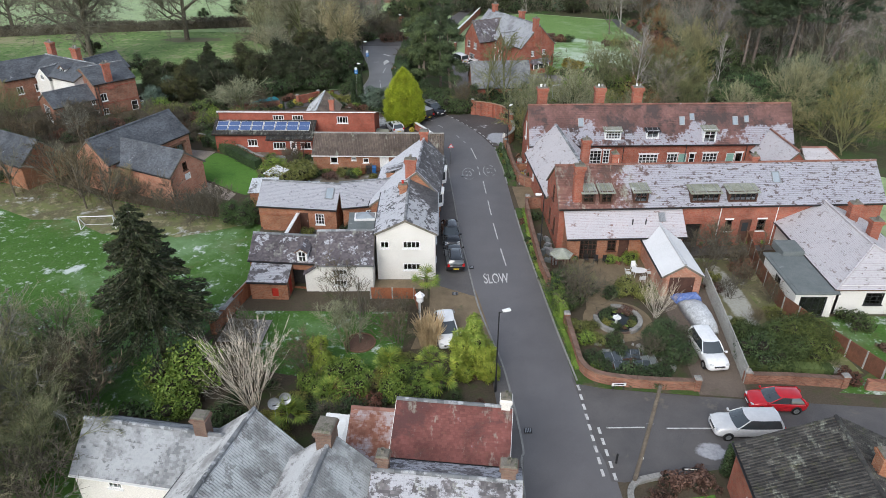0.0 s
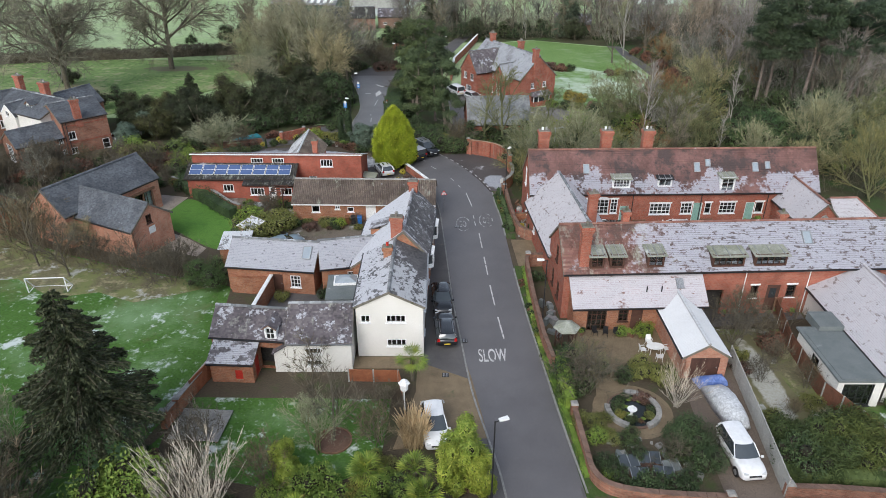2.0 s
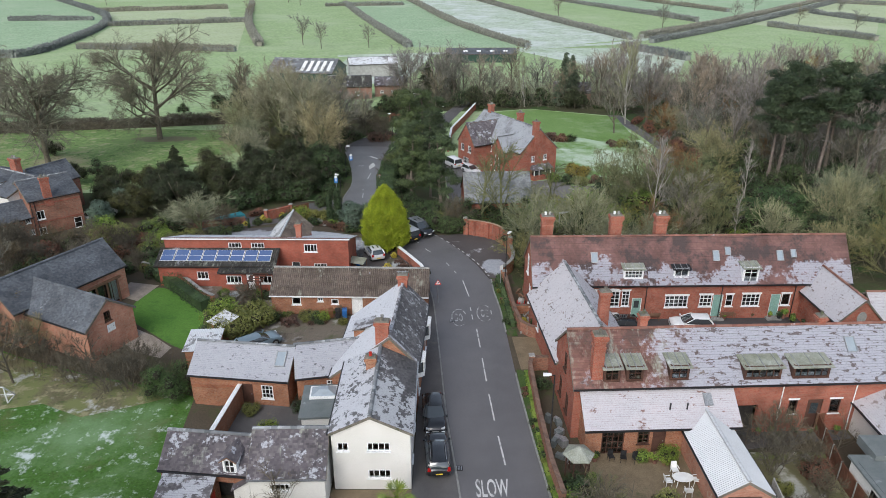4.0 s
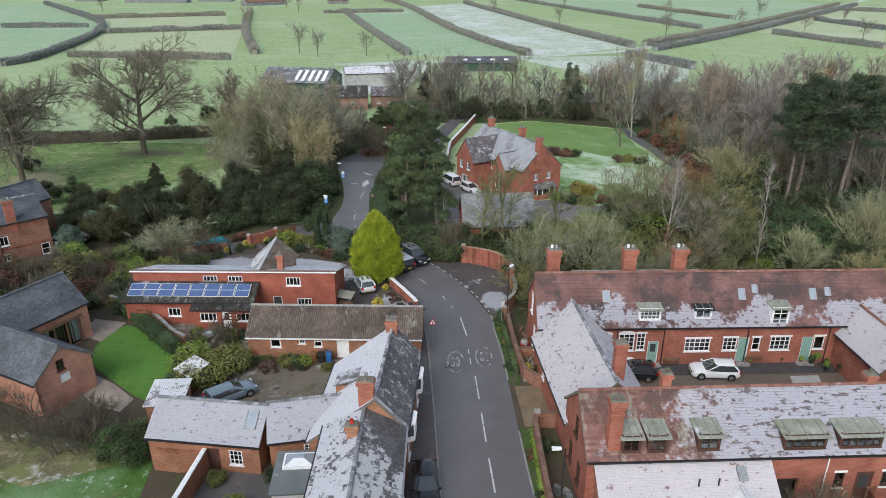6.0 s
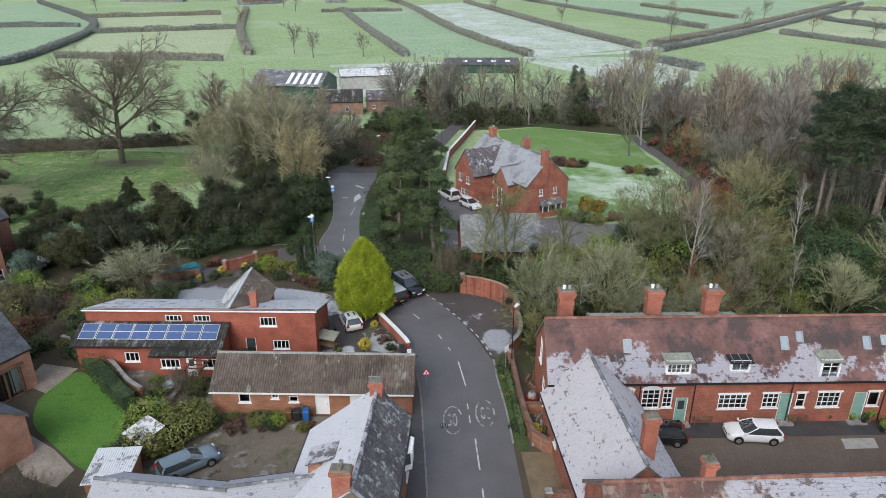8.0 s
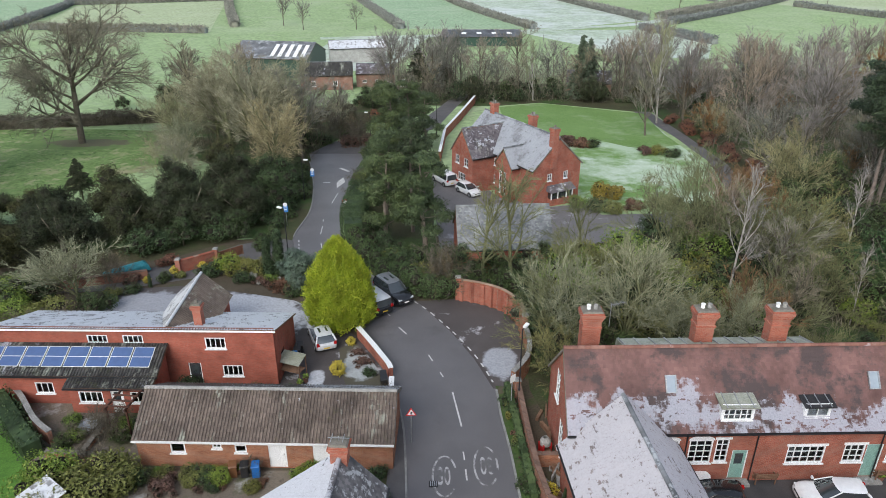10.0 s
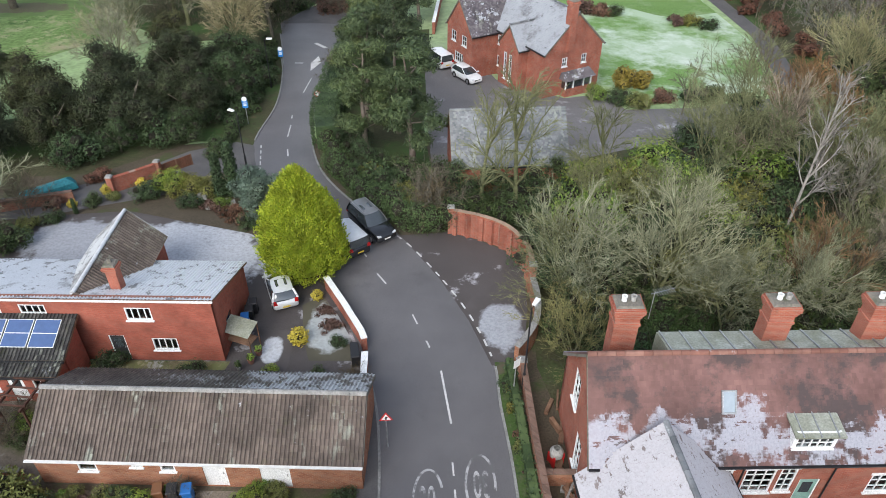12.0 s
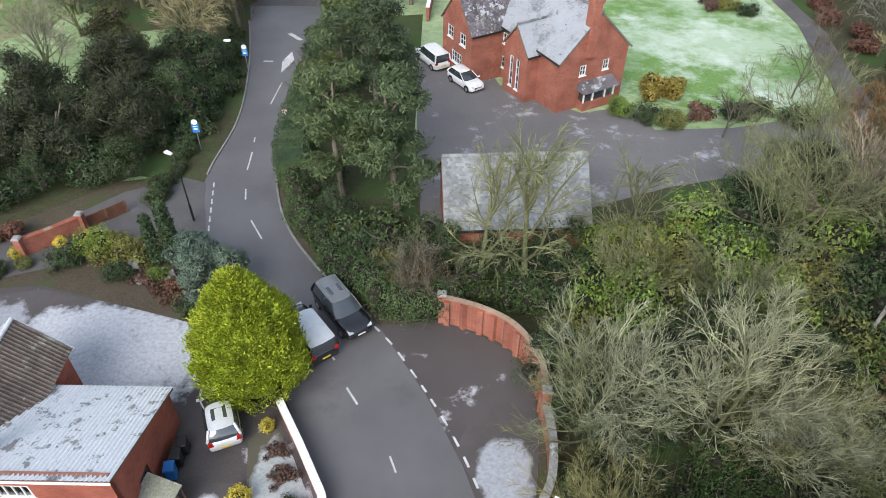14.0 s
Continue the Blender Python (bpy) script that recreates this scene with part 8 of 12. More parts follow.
def cone_tree():
    """The golden cypress: a plump cone of upright tufts, each a fan of small sprays."""
    rng = np.random.default_rng(7)
    tufts, each = 3200, 20
    z = rng.random(tufts) ** 0.85
    prof = np.interp(z, [0, 0.1, 0.3, 0.55, 0.8, 0.93, 1.0], [0.8, 0.97, 1.0, 0.86, 0.5, 0.24, 0.03])
    a = rng.random(tufts) * 6.283
    lump = 1 + 0.05 * np.sin(a * 5 + z * 9) + 0.05 * np.sin(a * 11 - z * 23) + 0.05 * rng.normal(size=tufts)
    r = 2.8 * prof * lump
    out = np.stack([np.cos(a), np.sin(a), 0.6 + 0 * a], 1)
    C = np.repeat(np.stack([r * np.cos(a), r * np.sin(a), 0.45 + 7.8 * z], 1), each, 0)
    out = np.repeat(out, each, 0)
    n = tufts * each
    P = C + rng.normal(size=(n, 3)) * np.array([0.1, 0.1, 0.13]) - out * (0.3 * rng.random(n) ** 2)[:, None]
    t = out * 0.8 + rng.normal(size=(n, 3)) * 0.4 + np.array([0, 0, 0.8])
    t /= np.linalg.norm(t, axis=1)[:, None]
    b = np.cross(t, out + rng.normal(size=(n, 3)) * 0.7)
    b /= np.linalg.norm(b, axis=1)[:, None]
    s = (0.05 + 0.055 * rng.random(n))[:, None]
    V = np.stack([P - t * s, P + b * s * 0.5, P + t * s * 1.5, P - b * s * 0.5], 1).reshape(-1, 3)
    m = Mesh()
    m.v, m.f = [tuple(v) for v in V.tolist()], [(4 * i, 4 * i + 1, 4 * i + 2, 4 * i + 3) for i in range(n)]
    return m.lathe([(1.7, 0.6), (2.2, 1.4), (2.28, 2.8), (1.92, 4.7), (1.05, 6.5), (0.4, 7.4), (0.0, 7.8)], 0, 0, 14)


define("cypress", "golden_cypress", "plump golden green conical cypress beside the road", "tree", Mesh().tube((0, 0, -0.1), (0, 0, 7), 0.28, 0.05, 8), M["bark"], cone_tree(), M["leaf_gold"])


def spruce(seed, h, spread, mat, key, label, whorls=26, needle=0.16, open_base=0.16, dense=1.0):
    rng = np.random.default_rng(seed)
    wood, P, T = Mesh(), [], []
    wood.tube((0, 0, -0.2), (0, 0, h * 0.97), h * 0.018, 0.03, 8)
    for i in range(whorls):
        z = h * (open_base + (0.97 - open_base) * i / whorls)
        ln = spread * (1 - i / whorls) ** 0.8 * (0.75 + 0.4 * rng.random()) + 0.15
        for k in range(7):
            a = rng.random() * 6.283
            tip = np.array([math.cos(a) * ln, math.sin(a) * ln, z - ln * 0.22])
            root = np.array([0, 0, z])
            wood.tube(root, tip, 0.035, 0.012, 3, False)
            m = int((16 + 26 * ln) * dense)
            s = rng.random(m) ** 0.6
            side = np.array([-math.sin(a), math.cos(a), 0])
            q = root + (tip - root) * s[:, None] + side * (rng.normal(size=m) * 0.17 * ln * (1.15 - s))[:, None] + np.array([0, 0, -0.12]) * rng.random(m)[:, None] * ln * 0.5
            P.append(q)
            T.append(np.tile((tip - root) / np.linalg.norm(tip - root), (m, 1)) + rng.normal(size=(m, 3)) * 0.45)
    P, T = np.concatenate(P), np.concatenate(T)
    T /= np.linalg.norm(T, axis=1)[:, None]
    n = len(P)
    b = np.cross(T, rng.normal(size=(n, 3)))
    b /= np.linalg.norm(b, axis=1)[:, None]
    s = (needle * (0.7 + 0.7 * rng.random(n)))[:, None]
    V = np.stack([P - T * s - b * s * 0.45, P - T * s + b * s * 0.45, P + T * s * 1.3], 1).reshape(-1, 3)
    c = Mesh()
    c.v, c.f = [tuple(v) for v in V.tolist()], [(3 * i, 3 * i + 1, 3 * i + 2) for i in range(n)]
    define(key, "spruce_tree" if mat == "leaf_fir" else "cedar_tree", label, "tree", wood, M["bark"], c, M[mat], "conifers")


spruce(5, 14.3, 5.0, "leaf_fir", "fir", "dark green spruce with drooping tiers over a bare lower stem", 30, 0.12, 0.3, 1.9)
spruce(6, 12, 2.6, "leaf_blue", "cedar", "grey-green conifer among bare trees", 26, 0.24, 0.1)


def pine(seed, h, key, label, mat="leaf_pine", clumps=16, spread=3.6, low=0.5, n=5200):
    q = random.Random(seed)
    w = Mesh()
    p, top = Vector((0, 0, -0.2)), []
    for i in range(6):
        nx = Vector((q.uniform(-0.25, 0.25), q.uniform(-0.25, 0.25), 0)) + Vector((p.x, p.y, h * (i + 1) / 6.4))
        w.tube(p, nx, 0.36 * (1 - i / 7.5), 0.36 * (1 - (i + 1) / 7.5), 8, False)
        p = nx
        top.append(p)
    blobs = []
    for i in range(clumps):
        z = h * (low + (1.0 - low) * (i + 0.5) / clumps)
        a, d = q.uniform(0, 6.28), spread * q.uniform(0.25, 1.0) * (1.15 - 0.6 * (z / h) ** 3)
        c = Vector((d * math.cos(a), d * math.sin(a), z))
        w.tube((0, 0, z - d * 0.35), c, 0.09, 0.03, 4, False)
        blobs.append((c.x, c.y, c.z, q.uniform(1.0, 1.7), q.uniform(1.0, 1.7), q.uniform(0.5, 0.85)))
    define(key, "pine_tree", label, "tree", w, M["bark_pine"], cloud(blobs, int(n * 1.35), 0.1, seed, shell=0.3, stretch=2.6, up=0.3), M[mat], "conifers")


pine(81, 19, "pine", "tall Scots pine with a pale trunk and dark flat crown", clumps=26, spread=4.6, low=0.62, n=6500)
pine(83, 13, "pine2", "leaning pine with ragged bluish foliage", clumps=20, low=0.3, spread=3.2, mat="leaf_pine2", n=7500)
pine(87, 20, "pine3", "tall pine with a broad dark crown", clumps=32, low=0.6, spread=5.2, n=8000)


def ivy_tree(seed):
    w, t = grow(seed=seed, h=12, r=0.24, fork=0.25, limbs=9, angle=35, counts=(5, 5, 3), length=0.5, twig_r=0.014, droop=0.5)
    ob = define("ivied", "ivy_clad_tree", "bare tree with an ivy clad trunk and drooping twigs", "tree", w, M["bark_green"], t, M["twig_olive"], "bare trees")


ivy_tree(93)


def palm(x, y, h, label):
    ob = thing("palm_tree", label, "palm", pose(x, y, 0), "palms")
    part("trunk", Mesh().lathe([(0.16, -0.1), (0.17, h * 0.5), (0.2, h)], 0, 0, 8), M["bark"], ob)
    q = random.Random(int(x * 10))
    for i in range(38):
        a, el = q.uniform(0, 6.28), q.uniform(-0.5, 1.3)
        m = Mesh()
        d = Vector((math.cos(a) * math.cos(el), math.sin(a) * math.cos(el), math.sin(el)))
        s = Vector((-math.sin(a), math.cos(a), 0))
        n = d.cross(s)
        base = Vector((0, 0, h))
        tip = base + d * 0.7
        m.tube(base, tip, 0.02, 0.015, 3, False)
        for k in range(9):
            f = radians(-75 + 150 * k / 8)
            e = (d * math.cos(f) + s * math.sin(f)) * 0.78 - Vector((0, 0, 0.14))
            m.face([tip, tip + e * 0.55 + s * 0.04 + n * 0.03, tip + e, tip + e * 0.55 - s * 0.04 + n * 0.03])
        part("frond", m, M["leaf_green"] if i % 4 else M["leaf_bamboo"], ob)


def hedge(pts, w, h, mat, label, name="hedge", dens=70, size=0.1, category="hedge", seed=1, z=None, thin=0.5):
    """A clipped or rough hedge along a line: bare core and a coat of leaves."""
    line = smooth_line(pts, 4) if len(pts) > 2 else [tuple(Vector(pts[0]).lerp(Vector(pts[1]), k / 6)) for k in range(7)]
    rng = np.random.default_rng(seed)
    V = []
    P = [Vector(p) for p in line]
    for a, b in zip(P, P[1:]):
        ln = (b - a).length
        n = int(dens * ln * (h + w) * 0.5)
        d = (b - a).normalized()
        s = np.array([-d.y, d.x, 0])
        t = rng.random(n)
        hh = h * (1 + 0.13 * math.sin(a.x * 3.1 + a.y * 2.3) + 0.08 * math.sin(a.x * 7 + a.y * 5))
        top = rng.random(n) < w / (w + 2 * hh)
        u = np.where(top, rng.random(n) - 0.5, (rng.integers(0, 2, n) - 0.5) * (0.85 + 0.25 * rng.random(n)))
        zz = np.where(top, hh * (0.93 + 0.12 * rng.random(n)), hh * rng.random(n))
        base = np.outer(1 - t, [a.x, a.y, 0]) + np.outer(t, [b.x, b.y, 0])
        q = base + np.outer(u * w, s)
        q[:, 2] = zz + (gz(a.y) if z is None else z)
        nr = rng.normal(size=(n, 3))
        nr /= np.linalg.norm(nr, axis=1)[:, None]
        tt = np.cross(nr, rng.normal(size=(n, 3)))
        tt /= np.linalg.norm(tt, axis=1)[:, None]
        bb = np.cross(nr, tt)
        k = size * (0.6 + 0.8 * rng.random(n))[:, None]
        V.append(np.stack([q - tt * k - bb * k * thin, q - tt * k + bb * k * thin, q + tt * k], 1).reshape(-1, 3))
    V = np.concatenate(V)
    m = Mesh()
    m.v, m.f = [tuple(v) for v in V.tolist()], [(3 * i, 3 * i + 1, 3 * i + 2) for i in range(len(V) // 3)]
    ob = thing(name, label, category, Matrix.Identity(4))
    part("foliage", m, mat, ob)
    core = Mesh()
    ribbon(core, line, w * 0.72, (lambda y: gz(y)) if z is None else (lambda y: z), h * 0.82)
    part("core", core, mat, ob)
    return ob


def thicket(name, label, area, n, height, mat, seed, keep=lambda x, y: True):
    """Countless thin stems of an undergrowth, as one mesh."""
    rng = np.random.default_rng(seed)
    x0, x1, y0, y1 = area
    P = np.stack([rng.uniform(x0, x1, n), rng.uniform(y0, y1, n)], 1)
    P = P[[keep(a, b) for a, b in P]]
    n = len(P)
    base = np.concatenate([P, np.array([[gz(b)] for _, b in P])], 1)
    d = rng.normal(size=(n, 3)) * 0.45 + np.array([0, 0, 1.0])
    d /= np.linalg.norm(d, axis=1)[:, None]
    low = base + d * (height * 0.75 * rng.random(n) ** 1.3)[:, None]
    tip = low + d * rng.uniform(0.8, 2.2, n)[:, None] + rng.normal(size=(n, 3)) * 0.3
    side = np.cross(d, rng.normal(size=(n, 3)))
    side /= np.linalg.norm(side, axis=1)[:, None]
    w = rng.uniform(0.012, 0.03, n)[:, None]
    V = np.stack([low - side * w, low + side * w, tip], 1).reshape(-1, 3)
    m = Mesh()
    m.v, m.f = [tuple(v) for v in V.tolist()], [(3 * i, 3 * i + 1, 3 * i + 2) for i in range(n)]
    return whole(name, m, mat, label, "undergrowth", "stuff")


thicket("undergrowth", "dense grey-brown undergrowth of the wood", (48, 125, 112, 230), 36000, 7.0, M["twig_mauve"], 1, lambda x, y: not (x < 51 and y < 190))
thicket("undergrowth", "brown undergrowth behind the lawn", (-14, 52, 194, 226), 26000, 6.5, M["twig_far"], 2)
thicket("undergrowth", "olive undergrowth behind the terrace", (11, 68, 86.5, 118), 12000, 2.6, M["twig"], 3, lambda x, y: not (x < 26 and y > 111))
thicket("undergrowth", "bare scrub on the west bank", (-62, -21, 64, 80), 5000, 1.5, M["twig"], 4, lambda x, y: y < 66 + (-21 - x) * 0.32 + 3 and y > 64.5 + (-21 - x) * 0.24)
thicket("undergrowth", "bare scrub beside the lower cottages", (-42, -25, 26, 43), 5000, 2.5, M["twig"], 5)
thicket("undergrowth", "brown scrub along the meadow wood", (-48, -14, 140, 185), 14000, 5.0, M["twig"], 6, lambda x, y: x < -17 and y > 148 + (-x - 17) * 0.3)

# golden cypress and forecourt planting
plant("cypress", -5.7, 97.2, 1.0)
for x, y, s in ((-4.5, 94.1, 0.62), (-5.0, 90.0, 0.95), (-23.8, 107.4, 0.75), (-21.4, 108.6, 0.7), (-25.7, 105.2, 0.6), (-16.2, 105.9, 0.5)):
    plant("yellow", x, y, s)
for x, y, k, s in ((-9.2, 103.6, "bluefir", 1.1), (-11.2, 105.4, "bluefir", 1.0), (-13.2, 107.2, "column", 1.2), (-14.3, 107.0, "column", 1.0), (-15.4, 107.6, "oliveb", 0.9), (-17.2, 107.4, "oliveb", 1.0), (-18.8, 107.6, "laurel", 0.9), (-20.2, 106.8, "dark", 0.8),
                   (-12.4, 103.9, "heath", 0.9), (-14.4, 104.9, "heath", 0.8), (-10.6, 102.6, "dark", 0.7), (-16.3, 105.4, "dark", 0.6), (-8.3, 101.2, "dark", 0.9), (-13.6, 105.3, "laurel", 0.45), (-11.4, 103.2, "heath", 0.7), (-7.6, 100.2, "column", 0.5)):
    plant(k, x, y, s, x * 37)
for x, y, k, s in ((-3.2, 91.2, "heath", 0.6), (-2.6, 89.8, "dark", 0.35), (-3.8, 92.6, "heath", 0.5), (-6.1, 86.9, "laurel", 0.4), (-3.4, 87.0, "dark", 0.4), (-10.9, 87.2, "dark", 0.5), (-15.8, 88.0, "dark", 0.6), (-1.2, 86.3, "bramble", 0.4)):
    plant(k, x, y, s, x * 37)

# yews and oaks beyond the house with the panels
for i, (x, y, k, s) in enumerate(((-42.5, 108.5, "yew", 0.8), (-37.2, 112, "yew", 1.0), (-31.5, 115.5, "yewtall", 0.85), (-26, 118.5, "yew", 1.05), (-21, 121, "yewtall", 0.8), (-18.6, 126.5, "holly", 1.0), (-34.5, 120.5, "yewtall", 0.95), (-29, 124.5, "yewtall", 0.95), (-23.8, 128.5, "yewtall", 0.95),
                                  (-41, 117, "yew", 0.95), (-19.6, 134, "holly", 1.0), (-26.5, 135, "yewtall", 0.9), (-47, 113, "yew", 0.8), (-49.5, 116.5, "holly", 0.6), (-20.2, 117.2, "holly", 0.6), (-45.6, 121.5, "yew", 0.7), (-44.5, 131, "fir", 0.42), (-60, 126, "yew", 0.6), (-50, 120, "yew", 0.75), (-62.5, 122, "holly", 0.7), (-24.5, 121.5, "yew", 0.9), (-28.5, 119, "yew", 0.85), (-19.4, 121.6, "holly", 0.55), (-17.7, 125.4, "dark", 1.4), (-17.2, 129, "holly", 0.5), (-16.6, 132.2, "dark", 1.2), (-18.2, 136.6, "holly", 0.6), (-22.4, 117.6, "dark", 1.5), (-25.6, 115.0, "holly", 0.6), (-29.0, 112.9, "dark", 1.5), (-20.6, 124.2, "yew", 0.6), (-21.4, 131, "yew", 0.75),
                                  (-20.8, 139.4, "lime", 0.62), (-31.5, 131.5, "dense", 1.0), (-34.6, 136, "dense", 0.9), (-16.4, 135.4, "ivy", 0.6), (-17.6, 140.6, "ivy", 0.7))):
    plant(k, x, y, s, i * 47)
for x, y, k, s in ((-49, 190, "yewtall", 0.9), (-54, 188, "holly", 0.9), (-43.5, 187, "yewtall", 0.75), (-30, 188, "yew", 0.8), (-63, 187, "holly", 0.5), (-74, 146.5, "yew", 0.5)):
    plant(k, x, y, s, x * 31)
for x, y, k, s, a in ((-69.4, 136.2, "oak", 1.0, 0), (-58.8, 160.4, "oak", 1.1, 120), (-25.5, 148, "lime", 0.86, 60), (-20.6, 153, "lime", 0.8, 200), (-31, 153, "lime", 0.82, 300), (-34.5, 158, "lime", 0.75, 130), (-38, 151, "pale", 1.15, 0), (-35, 145, "pale", 0.9, 90), (-33, 174, "ash", 0.8, 40), (-18.5, 148, "ash", 0.8, 80), (-104, 170, "oak", 0.9, 150), (-42, 172, "ash", 0.9, 190),
                      (-16.5, 172, "ash", 0.5, 33), (-22, 178, "far", 0.55, 0), (-46, 180, "far2", 0.9, 70), (-38, 190, "far", 0.8, 55), (-97, 128, "oak", 0.8, 222)):
    plant(k, x, y, s, a)
hedge([(-125, 160), (-90, 168), (-62, 174), (-45, 178), (-30, 181)], 3.0, 2.0, M["twig"], "brown overgrown hedge below the pasture", dens=60, size=0.5, thin=0.12, name="field_hedge")
plant("pale", -30.3, 101.3, 0.98, 70, sz=0.62)
plant("holly", -57.8, 130.6, 0.62, 40)
for x, y, k, s in ((-27.6, 102.0, "oliveb", 0.55), (-26.2, 102.9, "dark", 0.5), (-25.0, 104.2, "column", 0.35), (-24.2, 105.6, "dark", 0.5), (-22.9, 106.4, "oliveb", 0.4), (-28.6, 104.0, "bramble", 0.9), (-27.0, 105.4, "heath", 0.9), (-32.4, 102.4, "bramble", 0.9), (-34.6, 103.6, "ivy", 1.0), (-25.2, 109.4, "russet", 0.7), (-36.6, 100.4, "laurel", 1.2), (-35.2, 98.6, "laurel", 0.9)):
    plant(k, x, y, s, x * 29)
for x, y, k, s in ((-36, 100, "dark", 1.5), (-40.5, 97, "oliveb", 1.9), (-43.5, 100.5, "laurel", 1.3), (-39, 93, "russet", 0.9), (-34, 96, "laurel", 1.2), (-45.6, 104.5, "bluefir", 1.1), (-31.2, 97, "oliveb", 1.4), (-33.6, 92.6, "dark", 1.1), (-44, 110, "bluefir", 1.2), (-28, 99.5, "dark", 1.0)):
    plant(k, x, y, s, x * 41)

# undergrowth at the foot of the yews, down to the kerb
for i in range(26):
    q = random.Random(7100 + i)
    y = 114 + 1.3 * i
    x = -16.3 - 0.0055 * max(0.0, y - 128) ** 2 + q.uniform(-0.9, 0.3)
    plant(q.choice(("dark", "ivy", "dark")), x, y, q.uniform(0.4, 0.7), i * 61)
# hedge and trees on the outside of the bend
def bushy_hedge(pts, h, mat, label, seed, n):
    """An unclipped hedge: overlapping leafy mounds along a line round a near-black core painted as inner shade."""
    q = random.Random(seed)
    blobs = []
    for x, y in smooth_line(pts, 5):
        for k in range(3):
            r = q.uniform(0.65, 1.05)
            blobs.append((x + q.uniform(-0.55, 0.55), y + q.uniform(-0.55, 0.55), gz(y) + h * q.uniform(0.25, 0.8), r, r, r * q.uniform(0.8, 1.15)))
    ob = thing("hedge", label, "hedge", Matrix.Identity(4))
    part("foliage", cloud(blobs, n, 0.075, seed, shell=0.6, broad=True), M[mat], ob)
    part("core", cloud(blobs, 1, 0.001, seed, core=0.62), M["inner_shade"], ob)
    return ob


bushy_hedge([(4.6, 102.5), (3.1, 102.1), (1.7, 102.3), (0.0, 103.7), (-1.8, 105.8), (-3.5, 108.1), (-5.6, 111.6), (-6.6, 115.6)], 2.3, "leaf_ivy", "rough dark ivy hedge round the bend", 303, 30000)
hedge([(-6.8, 116), (-7.6, 121), (-7.6, 128), (-7.6, 138), (-6, 150)], 2.6, 2.8, M["leaf_dark"], "tall evergreen hedge beside the road", dens=240, size=0.075, seed=4)
for i in range(22):
    q = random.Random(5100 + i)
    k = i / 21
    x, y = (3.4 - 8.6 * k ** 0.9, 103.2 + 8.8 * k) if i < 14 else (-7.4, 110 + 1.4 * i)
    plant(q.choice(("dark", "ivy", "dark", "oliveb", "bramble")), x + q.uniform(-0.5, 0.5), y + q.uniform(-0.5, 0.5), q.uniform(0.7, 1.15), i * 53, sz=q.uniform(0.9, 1.35))
for x, y, k, s, a in ((1.2, 112.6, "pine2", 0.85, 0), (-3.0, 114.8, "pine2", 0.8, 90), (-0.4, 119.4, "pine", 0.7, 200), (-3.6, 122, "pine2", 0.85, 160), (-4.4, 128.5, "pine2", 0.8, 20), (0.2, 109.0, "ivy", 1.2, 0), (-2.8, 111.2, "holly", 0.55, 50), (-4.6, 115.6, "holly", 0.6, 120), (-4.6, 133.5, "pine2", 0.72, 250), (2.8, 106.4, "ivy", 1.1, 50), (-1.2, 107.2, "ivy", 1.0, 10), (-3.2, 140, "yewtall", 0.8, 0), (-5, 146, "holly", 0.8, 0)):
    plant(k, x, y, s, a)

for x, y, k, s, a in ((5.0, 106.6, "holly", 0.6, 0), (8.0, 106.4, "holly", 0.55, 70), (11.2, 106.6, "dark", 1.5, 0), (13.4, 107.6, "holly", 0.6, 30), (9.8, 103.0, "dark", 1.2, 90), (6.4, 103.4, "dark", 1.1, 10), (12.4, 103.2, "rhodo", 0.45, 40), (3.6, 107.6, "dark", 1.4, 20)):
    plant(k, x, y, s, a)
# wood east of the bend
WOOD = ((9.6, 104.5, "ivied", 0.95), (6.9, 105.2, "ivied", 0.8), (12.6, 94.2, "pale", 0.9), (17.6, 93.4, "pale", 1.0), (38.6, 97.4, "birch", 0.55), (56, 103, "pale", 1.0), (63, 95, "pale", 1.1), (37, 116, "rust", 0.75), (12.2, 93.4, "olive", 0.7), (15.6, 102.6, "olive", 0.66), (21.4, 101.6, "olive", 0.72), (24.5, 97.4, "holly", 0.7), (28.3, 99.3, "birch", 1.05), (32.6, 100.6, "ash", 0.55), (26.2, 107.5, "olive", 1.05), (33.4, 105.6, "olive", 1.15), (20.6, 92.2, "olive", 0.7), (26.8, 92.2, "rust", 0.7),
        (31.5, 112.5, "olive", 1.1), (30.8, 94.2, "ash", 0.45), (25.4, 92.6, "laurel", 1.4), (22.2, 91.2, "holly", 0.6), (28.6, 95.6, "laurel", 1.5), (27.6, 93.4, "dense", 0.6), (16.8, 106.8, "ivied", 0.7), (24.6, 109.6, "holly", 0.95), (21.6, 107.4, "laurel", 2.0),
        (53, 85.5, "olive", 1.0), (36.4, 118.6, "rust", 0.7), (36.2, 98.6, "olive", 0.8), (38.4, 108.4, "olive", 0.9), (35.8, 110.6, "rust", 0.8), (51.4, 99.6, "pale", 0.95), (41.6, 94.6, "pale", 0.75), (47.6, 89.6, "pale", 0.7), (60.4, 104.6, "olive", 0.9), (53.4, 92.0, "olive", 0.8), (34.2, 112.6, "rust", 0.85), (30.4, 107.4, "mauve", 0.62), (44.6, 109.6, "birch", 0.8))
